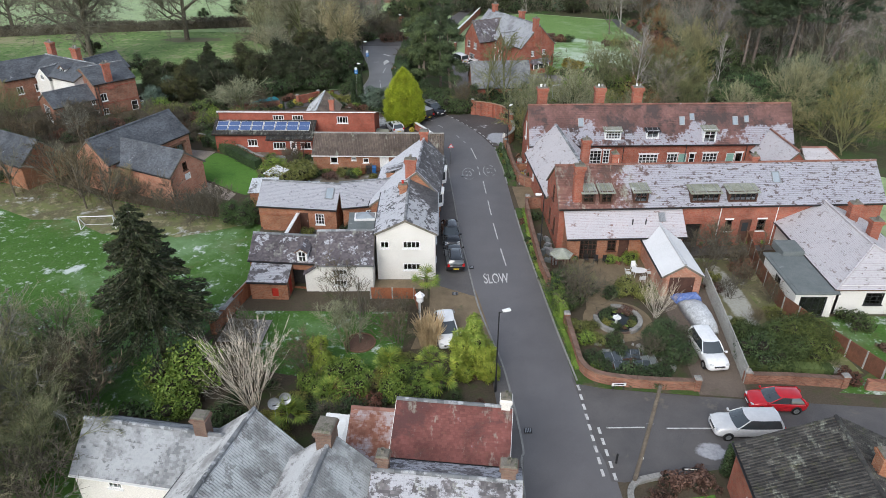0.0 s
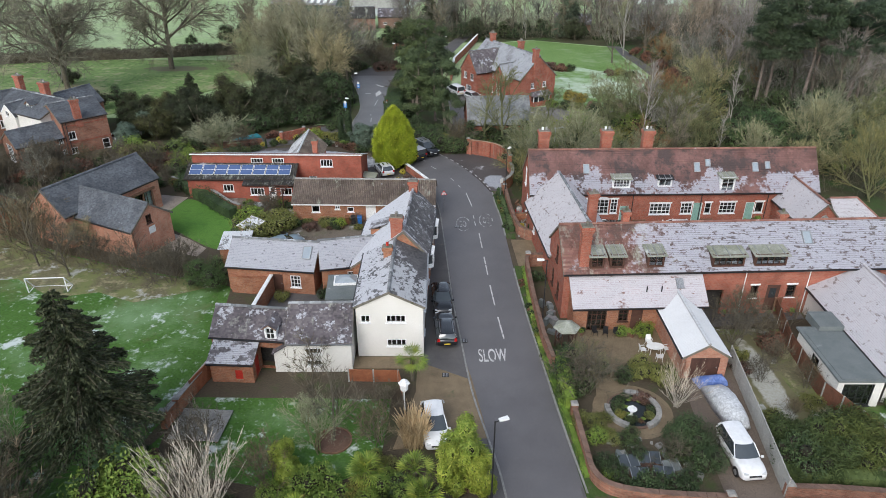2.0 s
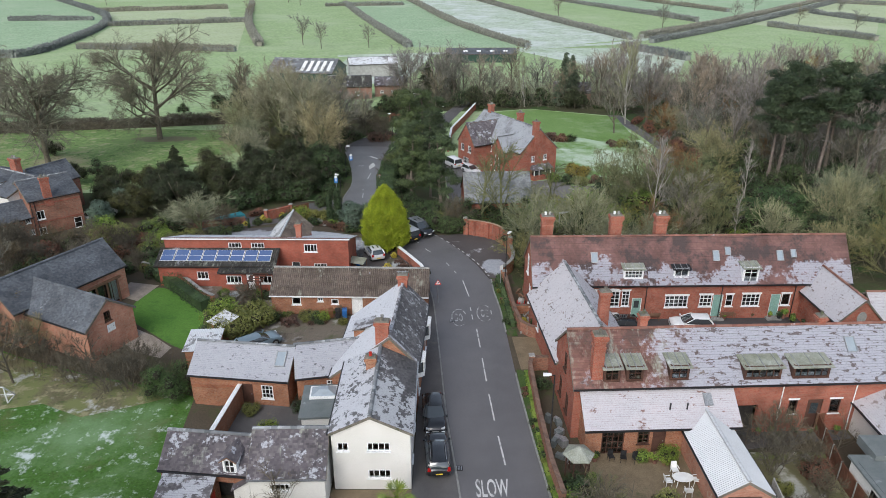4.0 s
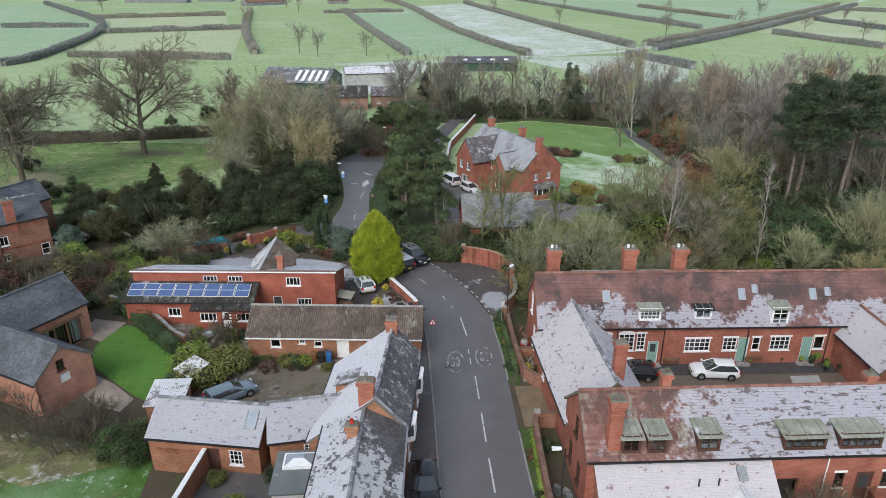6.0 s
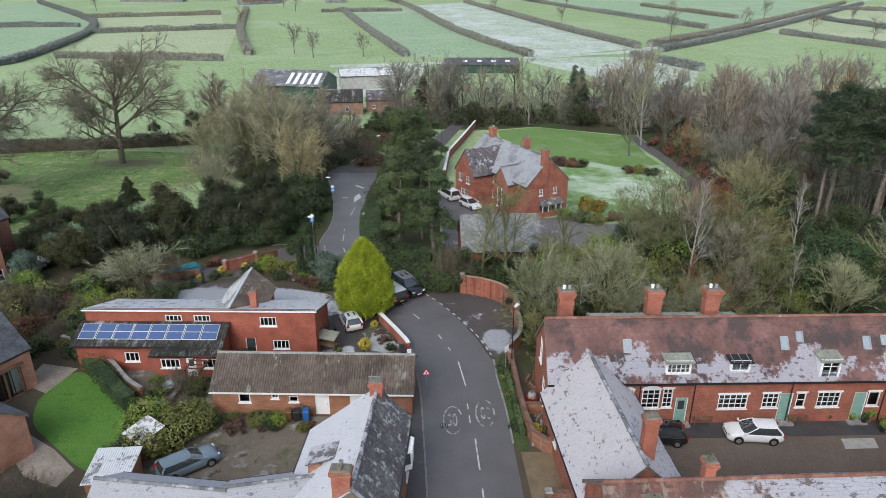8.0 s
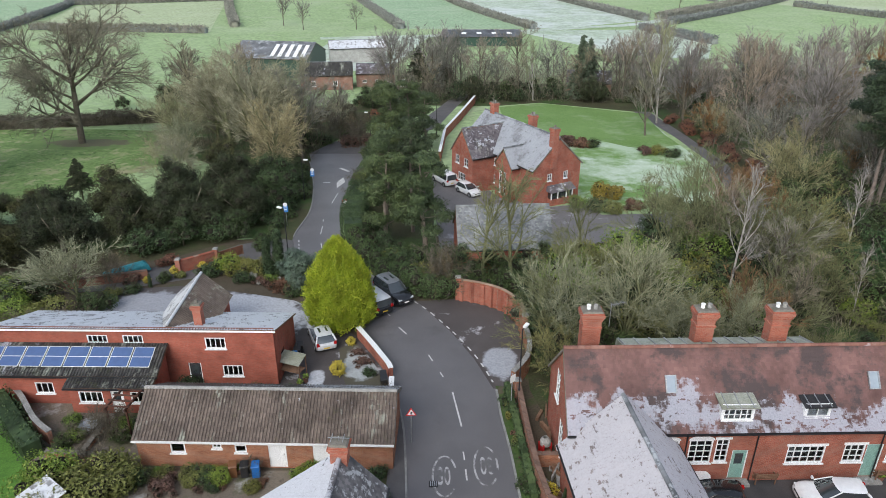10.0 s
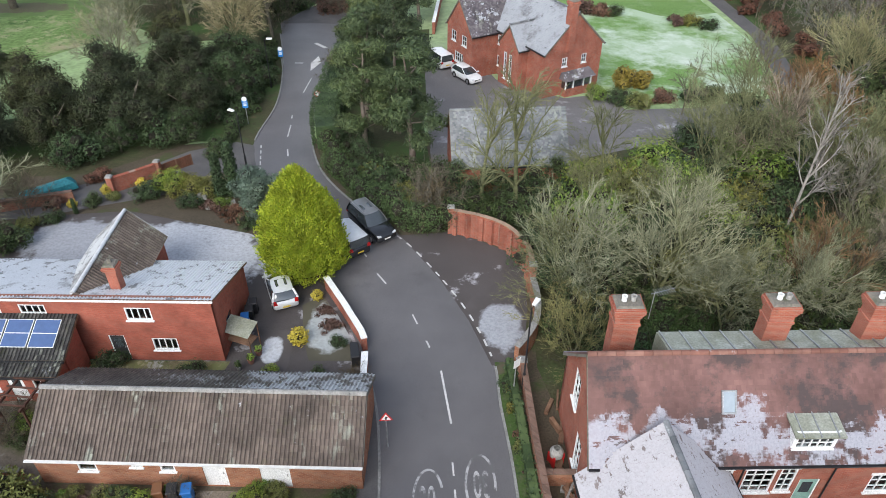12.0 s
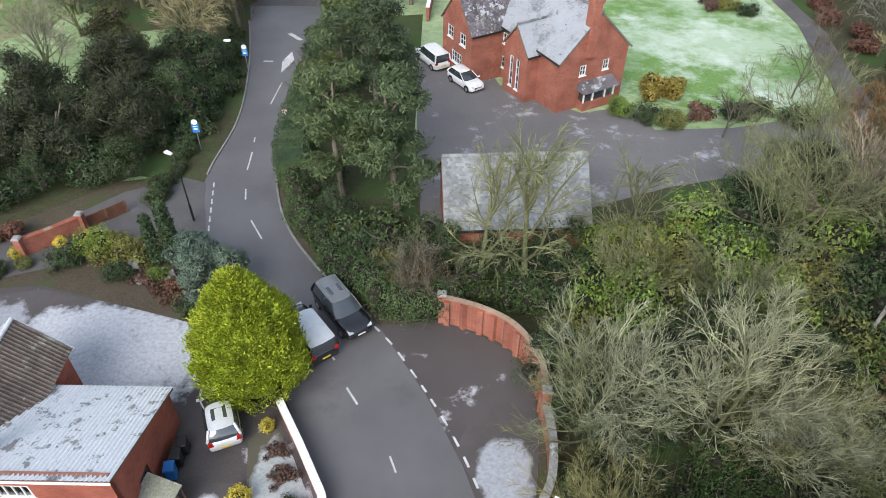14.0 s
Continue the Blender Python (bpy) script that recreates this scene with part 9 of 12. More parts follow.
for i, (x, y, s) in enumerate(((14.2, 101.4, 1.7), (17.4, 103.6, 1.9), (20.8, 99.8, 1.8), (24.2, 101.2, 1.6), (12.4, 99.4, 1.4), (22.4, 106.4, 1.9), (16.0, 107.0, 1.6), (28.6, 98.4, 1.7), (31.0, 104.6, 1.6), (26.4, 110.0, 1.7), (20.0, 95.6, 1.3), (24.6, 107.4, 2.1), (22.6, 103.4, 1.9), (26.8, 104.6, 1.8), (29.0, 101.2, 1.8), (29.4, 108.0, 2.0), (18.6, 106.0, 2.0), (13.2, 104.0, 1.5))):
    plant(("laurel", "oliveb", "dark")[i % 3], x, y, s, i * 40, sz=s * 1.15)
for i, (x, y, k, s) in enumerate(WOOD):
    plant(k, x, y, s, i * 73)
for i, (x, y, k, s) in enumerate(((56.0, 124.0, "pine3", 1.0), (60.5, 120.6, "pine", 1.02), (53.0, 121.0, "pine", 0.9), (64.0, 125, "pine3", 1.0), (57.5, 129, "pine", 0.98), (68.5, 121, "pine3", 0.95), (51.5, 126.5, "holly", 1.3), (46.6, 115.2, "holly", 1.0), (73, 127, "pine3", 1.0), (54, 116, "holly", 1.1), (59, 113.5, "holly", 1.2), (65, 115, "yew", 0.8), (62, 109, "rhodo", 0.9), (56.5, 110, "rhodo", 0.9), (70, 112, "holly", 1.1), (43.8, 122.5, "holly", 1.0), (48.6, 130, "holly", 0.9), (46.2, 126.4, "pale", 1.05))):
    plant(k, x, y, s, i * 61)
for i in range(36):
    q = random.Random(200 + i)
    x, y = q.uniform(11, 66), q.uniform(88, 118)
    if y > 113 and x < 26:
        continue
    plant(q.choice(("ivy", "dark", "laurel", "ivy", "oliveb", "holly")), x, y, q.uniform(0.8, 1.35), q.uniform(0, 360), sz=q.uniform(0.55, 1.0))
for i, (x, y, s) in enumerate(((43.0, 101.0, 1.15), (46.0, 104.6, 1.2), (44.4, 98.6, 1.0), (49.4, 107.6, 1.1), (34.5, 90.4, 0.55), (28.4, 88.6, 0.5), (40.8, 91.2, 0.6), (23.4, 88.4, 0.5), (46.5, 93.0, 0.65), (57, 101, 0.9), (40.6, 103.6, 1.0), (50.6, 103.4, 1.0))):
    plant("rhodo", x, y, s, i * 50)
# thicket between terrace and bend
for i in range(28):
    q = random.Random(800 + i)
    x, y = 11.5 + (i % 7) * 3.8 + q.uniform(-1, 1), 87.6 + (i // 7) * 3.4 + q.uniform(-1, 1)
    plant(q.choice(("olive", "holly", "dark", "ivy", "holly", "dark", "rhodo")), x, y, q.uniform(0.4, 0.7), q.uniform(0, 360))
# wood edge along the track
for i in range(34):
    q = random.Random(1400 + i)
    x, y = 50 + 26 * q.random() ** 1.4, q.uniform(128, 205)
    plant(q.choice(("far", "mauve", "far2", "rust", "far", "holly", "dense")), x, y, q.uniform(0.55, 0.85), q.uniform(0, 360))
plant("rust", 84, 176, 1.3, 0)
# deeper wood
for i in range(64):
    q = random.Random(400 + i)
    x = q.uniform(48, 118)
    y = q.uniform(118, 226)
    if x < 52 and y < 132:
        continue
    plant(q.choice(("far", "far", "far2", "far3", "far")), x, y, q.uniform(0.7, 1.05), q.uniform(0, 360))
for i in range(32):
    q = random.Random(600 + i)
    x, y = q.uniform(-12, 50), q.uniform(196, 222)
    plant(q.choice(("far", "far2", "far3", "ash" if i % 5 == 0 else "far2")), x, y, q.uniform(0.55, 0.95), q.uniform(0, 360))
for x, y, k, s in ((33.5, 199, "cedar", 1.2), (36, 203, "cedar", 1.1), (-2.6, 206, "fir", 0.75), (3.5, 209, "fir", 0.62), (23, 200, "holly", 0.8), (28, 201, "holly", 0.8), (19, 202, "yew", 0.7), (44.3, 176, "wbirch", 1.0), (23, 197, "wbirch", 0.7), (39.5, 166.5, "ash", 0.62), (9.5, 200, "holly", 0.9), (14, 199, "yew", 0.6), (42, 195, "far", 0.9), (47, 190, "mauve", 0.9), (50, 178, "mauve", 0.85),
                   (49.5, 166, "rust", 0.6), (48.8, 158, "rust", 0.5), (5, 203, "ash", 0.75), (0.5, 199, "ash", 0.7), (-6, 188, "far2", 0.7), (-10, 196, "holly", 0.8), (-4, 180, "holly", 0.7), (-3.4, 160, "holly", 0.7), (0.5, 155, "pine2", 0.75), (-5.4, 151, "pine2", 0.9), (-6.4, 157.5, "pine2", 0.8), (-3.0, 165, "pine2", 0.75), (-11.0, 158.6, "bramble", 1.1), (-12.4, 160, "heath", 1.8), (-10.2, 160.6, "heath", 1.7)):
    plant(k, x, y, s, x * 29)
for i in range(34):
    q = random.Random(1800 + i)
    y = q.uniform(160, 196)
    x = (-14 if y < 164 else -13 + (y - 164) * 0.42) - 4 - q.uniform(0, 13)
    plant(q.choice(("bramble", "holly", "ivy", "dark", "bramble", "bramble", "dense")), x, y, q.uniform(0.4, 0.75), q.uniform(0, 360))
for i, (x, y, k, s) in enumerate(((-12.6, 163.4, "bramble", 1.1), (-15.4, 164.2, "bramble", 1.2), (-10.6, 165.4, "bramble", 1.0), (-13.4, 166.2, "ivy", 1.0), (-17.8, 160.4, "ivy", 1.0), (-19.6, 157, "holly", 0.6), (-6.4, 172, "russet", 1.0), (-9.6, 178, "russet", 1.2), (-4.6, 166.5, "dark", 1.0))):
    plant(k, x, y, s, i * 70)
for i in range(22):
    q = random.Random(1700 + i)
    plant(q.choice(("holly", "yew", "dark", "holly", "ivy")), -10 + 2.7 * i, (193.5 if i < 12 else 199.5 - 0.35 * i) + q.uniform(0.5, 5), q.uniform(0.5, 0.85), i * 50)
for i in range(12):
    plant("russet", 47.2 + 0.25 * i + (i % 2) * 1.6, 176 - 4.2 * i, 1.0, i * 80)
for x, y, k, s in ((24.6, 160.5, "heath", 1.6), (26.6, 159.2, "heath", 1.5), (28.6, 158.6, "dark", 0.8), (36.4, 155.0, "heath", 1.2), (38.4, 154.2, "oliveb", 0.9), (40.2, 152.6, "dark", 0.8), (24.8, 131.6, "gold", 1.3), (26.2, 132.4, "gold", 1.0), (22.6, 127.0, "dark", 0.9), (24.4, 126.2, "oliveb", 0.9), (20.6, 128.2, "laurel", 0.8), (27.4, 128.2, "heath", 1.2), (30.4, 128.0, "dark", 0.8), (33, 128.3, "ivy", 0.8), (36, 127.4, "ivy", 0.8), (28.5, 124.2, "sapling", 1.2), (37.4, 131.8, "sapling", 1.5), (40.6, 133.4, "sapling", 1.4)):
    plant(k, x, y, s, x * 43)
# far hedgerows, greyed by haze put into their twig colour
HEDGES = (((-337, 644), (-231, 500), (-200, 450), (-178, 390), (-163, 313), (-165, 291)), ((-253, 439), (-205, 443)), ((-229, 500), (-150, 529)), ((-181, 409), (-110, 435)), ((-153, 317), (-84, 309)), ((-144, 572), (-110, 430), (-78, 325)), ((-85, 551), (-28, 563)), ((-73, 573), (-48, 463), (-13, 322)),
          ((-57, 717), (-27, 617), (2, 457), (19, 383), (38, 322)), ((21, 661), (53, 506), (71, 422), (89, 350)), ((67, 721), (114, 555), (150, 436)), ((163, 622), (194, 504)), ((96, 355), (175, 444), (345, 655)), ((96, 338), (176, 426), (352, 640)), ((80, 323), (95, 285)), ((181, 412), (203, 347)), ((246, 497), (254, 435), (280, 380)), ((-420, 291), (-165, 291)), ((300, 600), (420, 480)))
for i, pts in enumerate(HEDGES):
    hedge(list(pts), 3.0, 2.3, M["hedge_twig"], "winter hedgerow between fields, greyed with painted haze", dens=22, size=0.75, thin=0.14, seed=40 + i, name="field_hedge")
for x, y, s in ((73, 462, 0.8), (119, 400, 0.9), (173, 440, 0.8), (212, 505, 0.9), (199, 415, 0.8), (209, 376, 0.8), (-105, 560, 1.0), (-112, 440, 0.8), (-60, 330, 0.9), (-50, 318, 0.8), (-30, 320, 0.7), (155, 520, 0.8), (40, 560, 0.7), (-250, 560, 0.8), (-120, 590, 1.0), (100, 610, 0.7), (250, 470, 0.8)):
    plant("far2", x, y, s, x)

# west bank trees, thickets and the spruce on the field
plant("fir", -22.1, 42.9, 1.0, 0)
for i, (x, y, k) in enumerate(((-29, 40.5, 0.9), (-26.5, 36.5, 0.8), (-32.5, 36.5, 1.0), (-29.6, 33.4, 0.95), (-35.5, 40.5, 0.9), (-25.6, 31.2, 0.75), (-33.5, 31, 0.9), (-38.5, 36, 1.0), (-28.2, 28.2, 0.9), (-41, 41.5, 0.9), (-36.5, 72.2, 0.5), (-46.5, 76.6, 0.6))):
    plant("dense", x, y, k, i * 77)
for i, (x, y, k, s) in enumerate(((-30.5, 36.5, "far3", 0.75), (-34.5, 41, "far3", 0.6), (-27.5, 31.5, "far3", 0.65), (-36, 33, "far2", 0.8), (-40, 38, "far3", 0.7), (-25.2, 36.2, "bramble", 1.6), (-28, 39, "bramble", 1.5), (-31.2, 30, "olive", 0.8), (-24.5, 28, "bramble", 1.4))):
    plant(k, x, y, s, i * 66)
for i, (x, y, k, s) in enumerate(((-25.6, 66.4, "bramble", 1.0), (-27.5, 66.2, "bramble", 0.9), (-31, 67.4, "bramble", 0.8), (-34.5, 69.5, "bramble", 0.9), (-38, 71.5, "bramble", 1.0), (-42, 72.6, "bramble", 1.5), (-46, 74.6, "sapling", 1.6), (-36.2, 67.4, "sapling", 1.5), (-40.3, 69.4, "sapling", 1.7), (-50, 72.5, "far3", 0.55), (-56, 73, "far2", 0.7), (-45.5, 80.5, "holly", 0.55), (-41, 79, "sapling", 1.3), (-60, 79, "holly", 0.7), (-48.5, 86.5, "far3", 0.5),
                              (-44.5, 87.5, "oliveb", 1.1), (-58, 86, "holly", 0.6), (-21.9, 65.9, "rhodo", 0.62), (-29.3, 67.6, "sapling", 1.1), (-64, 88, "far2", 0.7), (-66, 74, "far", 0.8), (-25.2, 68.6, "bramble", 0.9), (-52.5, 76.5, "holly", 0.5), (-39.5, 88.5, "bramble", 1.2), (-43, 92.5, "russet", 0.8))):
    plant(k, x, y, s, i * 59)
hedge([(-33.0, 91.2), (-30.8, 87.9), (-27.8, 85.0), (-24.9, 82.0), (-23.4, 80.6)], 1.5, 1.5, M["leaf_dark"], "low dark ivy hedge round the lawn", seed=12)
for i, (x, y, k, s) in enumerate(((-19.2, 75.6, "oliveb", 1.5), (-17.4, 77.6, "oliveb", 1.4), (-20.6, 77.2, "laurel", 1.2), (-15.8, 78.3, "dark", 0.6), (-21.4, 74.4, "dark", 0.9), (-12.4, 78.6, "oliveb", 0.6), (-13.8, 77.9, "heath", 0.8), (-10.9, 78.4, "laurel", 0.5), (-17.6, 83.4, "dark", 0.5), (-29.6, 90.6, "dark", 0.7), (-1.0, 78.9, "dark", 0.45), (-0.6, 76.8, "dark", 0.5), (-14.2, 63.2, "oliveb", 0.5), (-10.2, 63.7, "dark", 0.5), (-12.2, 60.2, "laurel", 0.6), (-4.4, 79.1, "oliveb", 0.5))):
    plant(k, x, y, s, i * 53)

for i in range(46):
    q = random.Random(3100 + i)
    t = q.random()
    x, y = -62 + 27 * t + q.uniform(-3, 3), 88.5 + 9.5 * t + q.uniform(-3.2, 2.4)
    if (x + 55.2) ** 2 + (y - 99.0) ** 2 < 16:
        continue
    plant(q.choice(("russet", "bramble", "oliveb", "bramble", "heath", "bramble", "russet", "dark")), x, y, q.uniform(0.5, 1.0), q.uniform(0, 360))
for i in range(26):
    q = random.Random(3200 + i)
    x, y = -36 + 9 * q.random(), 88.6 + 7.5 * q.random()
    plant(q.choice(("bramble", "ivy", "oliveb", "bramble", "dark", "laurel")), x, y, q.uniform(0.5, 1.0), q.uniform(0, 360))
thicket("undergrowth", "brown scrub below the village house", (-70, -36, 84, 99), 5000, 1.6, M["twig"], 8, lambda x, y: y < 88 + (x + 62) * 0.36 + 3.5 and y > 83 + (x + 62) * 0.36)
for i in range(34):
    q = random.Random(6100 + i)
    k = q.random()
    x, y = -68 + 24 * k + q.uniform(-1.5, 1.5), 94.5 + 7.5 * max(0.0, k - 0.45) + q.uniform(-3.0, 1.0)
    plant(q.choice(("bramble", "russet", "bramble", "oliveb", "dark", "bramble")), x, y, q.uniform(0.5, 1.1), q.uniform(0, 360))
for x, y, s in ((-69.5, 100.5, 0.7), (-65.4, 99.2, 0.6), (-62.0, 96.2, 0.5)):
    plant("olive", x, y, s, x * 7)
# lower garden
for i, (x, y, k, s) in enumerate(((-13.7, 36.9, "stem", 1.0), (-18.9, 38.4, "laurel", 1.75), (-18.6, 36.6, "laurel", 1.2), (-8.0, 38.4, "laurel", 0.8), (-6.4, 38.9, "laurel", 0.9), (-7.7, 43.6, "pale", 0.5), (-9.7, 41.6, "bamboo", 0.75), (-9.0, 40.6, "bamboo", 0.6), (-9.6, 39.2, "laurel", 0.75), (-3.0, 40.5, "laurel", 0.75), (-4.6, 42.0, "bamboo", 0.4), (-10.8, 36.9, "oliveb", 0.8), (-12.2, 35.2, "oliveb", 0.7), (-7.0, 38.2, "russet", 0.9), (-6.8, 44.8, "sapling", 1.35), (-8.6, 47.4, "sapling", 1.15), (-10.6, 40.9, "bramble", 0.9), (-5.0, 36.9, "russet", 0.7), (-3.0, 41.8, "oliveb", 0.7), (-4.4, 39.6, "oliveb", 0.8), (2.4, 42.0, "bamboo", 1.1), (1.4, 40.6, "bamboo", 0.9), (3.1, 40.0, "bamboo", 0.8), (-1.2, 38.6, "laurel", 0.8), (-3.4, 38.2, "laurel", 0.8), (-7.4, 40.4, "laurel", 1.0),
                              (-2.2, 40.2, "dark", 0.7), (-15.6, 43.4, "bramble", 1.0), (-20.4, 45.6, "bramble", 0.8), (-6.6, 36.4, "dark", 0.8), (-11.2, 33.6, "oliveb", 0.8), (-8.8, 36.0, "dark", 0.8), (0.6, 37.2, "dark", 0.6), (-3.8, 44.6, "bramble", 0.9), (-15.2, 36.0, "dark", 0.8), (-20.5, 39.6, "oliveb", 1.1), (-9.4, 51.6, "sapling", 0.9), (-21.6, 34.6, "ivy", 1.0), (-3.4, 48.2, "bramble", 0.6))):
    plant(k, x, y, s, i * 67)
for i, (x, y, k, s) in enumerate(((-27.5, 33.5, "olive", 0.9), (-31, 36.5, "olive", 0.9), (-25.8, 29.2, "olive", 0.8), (-29.5, 29, "olive", 0.85), (-14.6, 38.4, "bramble", 1.1), (-33.6, 33.2, "olive", 0.9))):
    plant(k, x, y, s, i * 61)
palm(-1.5, 51.4, 2.2, "garden palm with yellowing fan leaves by the parking bay")
palm(-10.5, 35.2, 1.5, "low green palm between the cottages")
palm(-4.1, 40.9, 1.3, "small green fan palm in the shrub border")
palm(-0.9, 41.0, 1.2, "small green fan palm in the shrub border")
palm(-0.2, 38.8, 1.3, "green fan palm beside the bamboo")
palm(-8.1, 37.5, 1.2, "green fan palm in the shrub border")
gr = Mesh()
q = random.Random(77)
for i in range(520):
    a, d = q.uniform(0, 6.28), 0.8 * math.sqrt(q.random())
    x, y, h = d * math.cos(a), d * math.sin(a), q.uniform(1.5, 3.0)
    lx, ly = q.uniform(-0.5, 0.5) + x * 0.5, q.uniform(-0.5, 0.5) + y * 0.5
    gr.tube((x, y, 0), (x + lx * 0.4, y + ly * 0.4, h * 0.7), 0.014, 0.012, 3, False)
    gr.tube((x + lx * 0.4, y + ly * 0.4, h * 0.7), (x + lx, y + ly, h), 0.03, 0.01, 3, False)
whole("pampas_grass", gr, M["leaf_straw"], "dry straw coloured clump of tall grass", "ornamental grass", at=pose(-1.1, 44.6, 0))

# low planting that fills the beds
for i in range(64):
    q = random.Random(900 + i)
    if i < 34:
        x, y = q.uniform(-20, 3), q.uniform(34.5, 43.5)
        if x > -16 and y > 40.5 and x < -4:
            continue
    else:
        x, y = q.uniform(11, 19), q.uniform(40.5, 56)
        if (x - 15) ** 2 + (y - 47.9) ** 2 < 9.5 or (11.6 < x < 15.6 and 47 < y < 54) or (12.3 < x < 19.5 and 52.8 < y):
            continue
    plant(q.choice(("dark", "laurel", "oliveb", "heath", "ivy", "bramble", "dark")), x, y, q.uniform(0.35, 0.7), q.uniform(0, 360))
# garden east of the road
for i, (x, y, k, s) in enumerate(((10.9, 52.0, "dark", 1.15), (11.9, 50.2, "bramble", 1.1), (10.9, 49.8, "dark", 0.9), (12.2, 51.8, "olive", 0.32), (18.1, 43.3, "bigdark", 1.0), (17.0, 40.9, "dark", 0.5), (18.4, 48.4, "stem", 0.55), (15.3, 51.6, "dark", 0.6), (16.8, 52.0, "oliveb", 0.9), (18.2, 51.4, "oliveb", 0.8), (13.6, 52.3, "dark", 0.5), (12.0, 42.2, "dark", 0.6), (14.0, 40.6, "ivy", 0.55), (16.0, 40.2, "ivy", 0.55), (18.2, 57.6, "laurel", 0.6), (16.2, 49.2, "heath", 0.6),
                              (11.6, 44.6, "laurel", 0.5), (12.4, 46.6, "oliveb", 0.5), (26.6, 58.4, "bramble", 1.0), (25.6, 56.2, "bramble", 0.9), (28.6, 56.8, "bramble", 0.7), (24.6, 58.8, "sapling", 0.7), (27.8, 53.6, "bramble", 0.6), (24.8, 42.8, "dark", 1.2), (26.4, 43.2, "broom", 1.0), (28.6, 43.4, "broom", 1.1), (30.2, 44.6, "broom", 0.9), (25.4, 44.8, "broom", 0.75), (28.2, 45.2, "dark", 1.1), (26.6, 47.4, "bramble", 0.4), (29.2, 50.6, "bramble", 0.6), (28.7, 55.6, "russet", 0.8), (28.4, 48.4, "oliveb", 0.6), (24.9, 46.6, "oliveb", 0.6), (25.4, 54.2, "oliveb", 0.5), (25.8, 51.4, "bramble", 0.6), (24.9, 52.8, "heath", 0.7), (16.4, 57.4, "laurel", 0.4), (31.2, 58.2, "sapling", 0.7), (10.1, 66.8, "dark", 0.5), (9.6, 77.4, "yellow", 0.8), (10.4, 76.8, "column", 0.3), (43.2, 77.6, "laurel", 0.5), (13.3, 28.6, "heath", 0.8), (14.8, 30.0, "heath", 0.9), (16.6, 30.3, "heath", 0.9), (18.2, 31.0, "column", 0.7), (13.0, 25.6, "heath", 0.9), (21.2, 31.6, "dark", 0.7), (34.8, 47.2, "ivy", 0.7), (38.5, 46.9, "dark", 0.6), (36, 44, "heath", 0.6), (30.8, 40.2, "russet", 0.6))):
    plant(k, x, y, s, i * 71)
hedge([(7.9, 88.2), (8.3, 82), (8.6, 77)], 0.6, 0.7, M["leaf_dark"], "ivy verge below the brick wall", name="ivy_verge", seed=21)
hedge([(9.1, 69), (9.0, 60), (9.3, 54), (10.1, 46), (10.4, 41.4)], 0.5, 0.4, M["leaf_green"], "grass and ivy verge beside the garden wall", name="ivy_verge", seed=22)
hedge([(10.3, 47.9), (10.2, 50.2), (10.4, 53.0)], 0.9, 1.6, M["leaf_green"], "bright ivy over the garden wall by the road", dens=260, size=0.07, seed=27)
hedge([(23.2, 41.6), (26, 41.2), (29.8, 40.9)], 1.2, 1.0, M["leaf_broom"], "rough hedge behind the low brick wall", seed=23)

# plants in the pond, and shrubs along the bungalow and its yard
for i in range(11):
    q = random.Random(2100 + i)
    a = 0.62 * i
    plant(q.choice(("dark", "ivy", "heath", "oliveb", "laurel")), 15.0 + 1.3 * math.cos(a), 47.9 + 1.3 * math.sin(a), q.uniform(0.2, 0.34), i * 40, z=0.12)
for i in range(30):
    q = random.Random(2200 + i)
    x, y = (q.uniform(-19.5, -4.5), q.uniform(77.6, 79.3)) if i < 18 else (q.uniform(-23, -17.5), q.uniform(81.4, 84.8))
    plant(q.choice(("bramble", "heath", "dark", "oliveb", "bramble", "russet", "laurel")), x, y, q.uniform(0.3, 0.55), q.uniform(0, 360))
for i, (x, y, k, s) in enumerate(((21.5, 90.4, "pale", 0.7), (26.0, 91.2, "pale", 0.75), (30.4, 93.6, "olive", 0.7), (16.2, 89.2, "dark", 1.0), (19.4, 88.0, "rhodo", 0.45), (24.0, 88.0, "dark", 1.1), (28.2, 89.8, "rhodo", 0.5), (13.0, 90.0, "holly", 0.4), (33.0, 90.4, "rhodo", 0.5), (37, 89.4, "holly", 0.5))):
    plant(k, x, y, s, i * 83)

# ivy and rough tufts along the garden wall verge
for i in range(26):
    q = random.Random(2500 + i)
    y = 76 + 12 * q.random() if i < 14 else 53 + 14 * q.random()
    x = (7.75 + (88 - y) * 0.055 if i < 14 else 8.75 + (66 - y) * 0.045) + q.uniform(-0.2, 0.25)
    plant(q.choice(("ivy", "dark", "heath", "oliveb")), x, y, q.uniform(0.16, 0.3), q.uniform(0, 360), z=0.1)


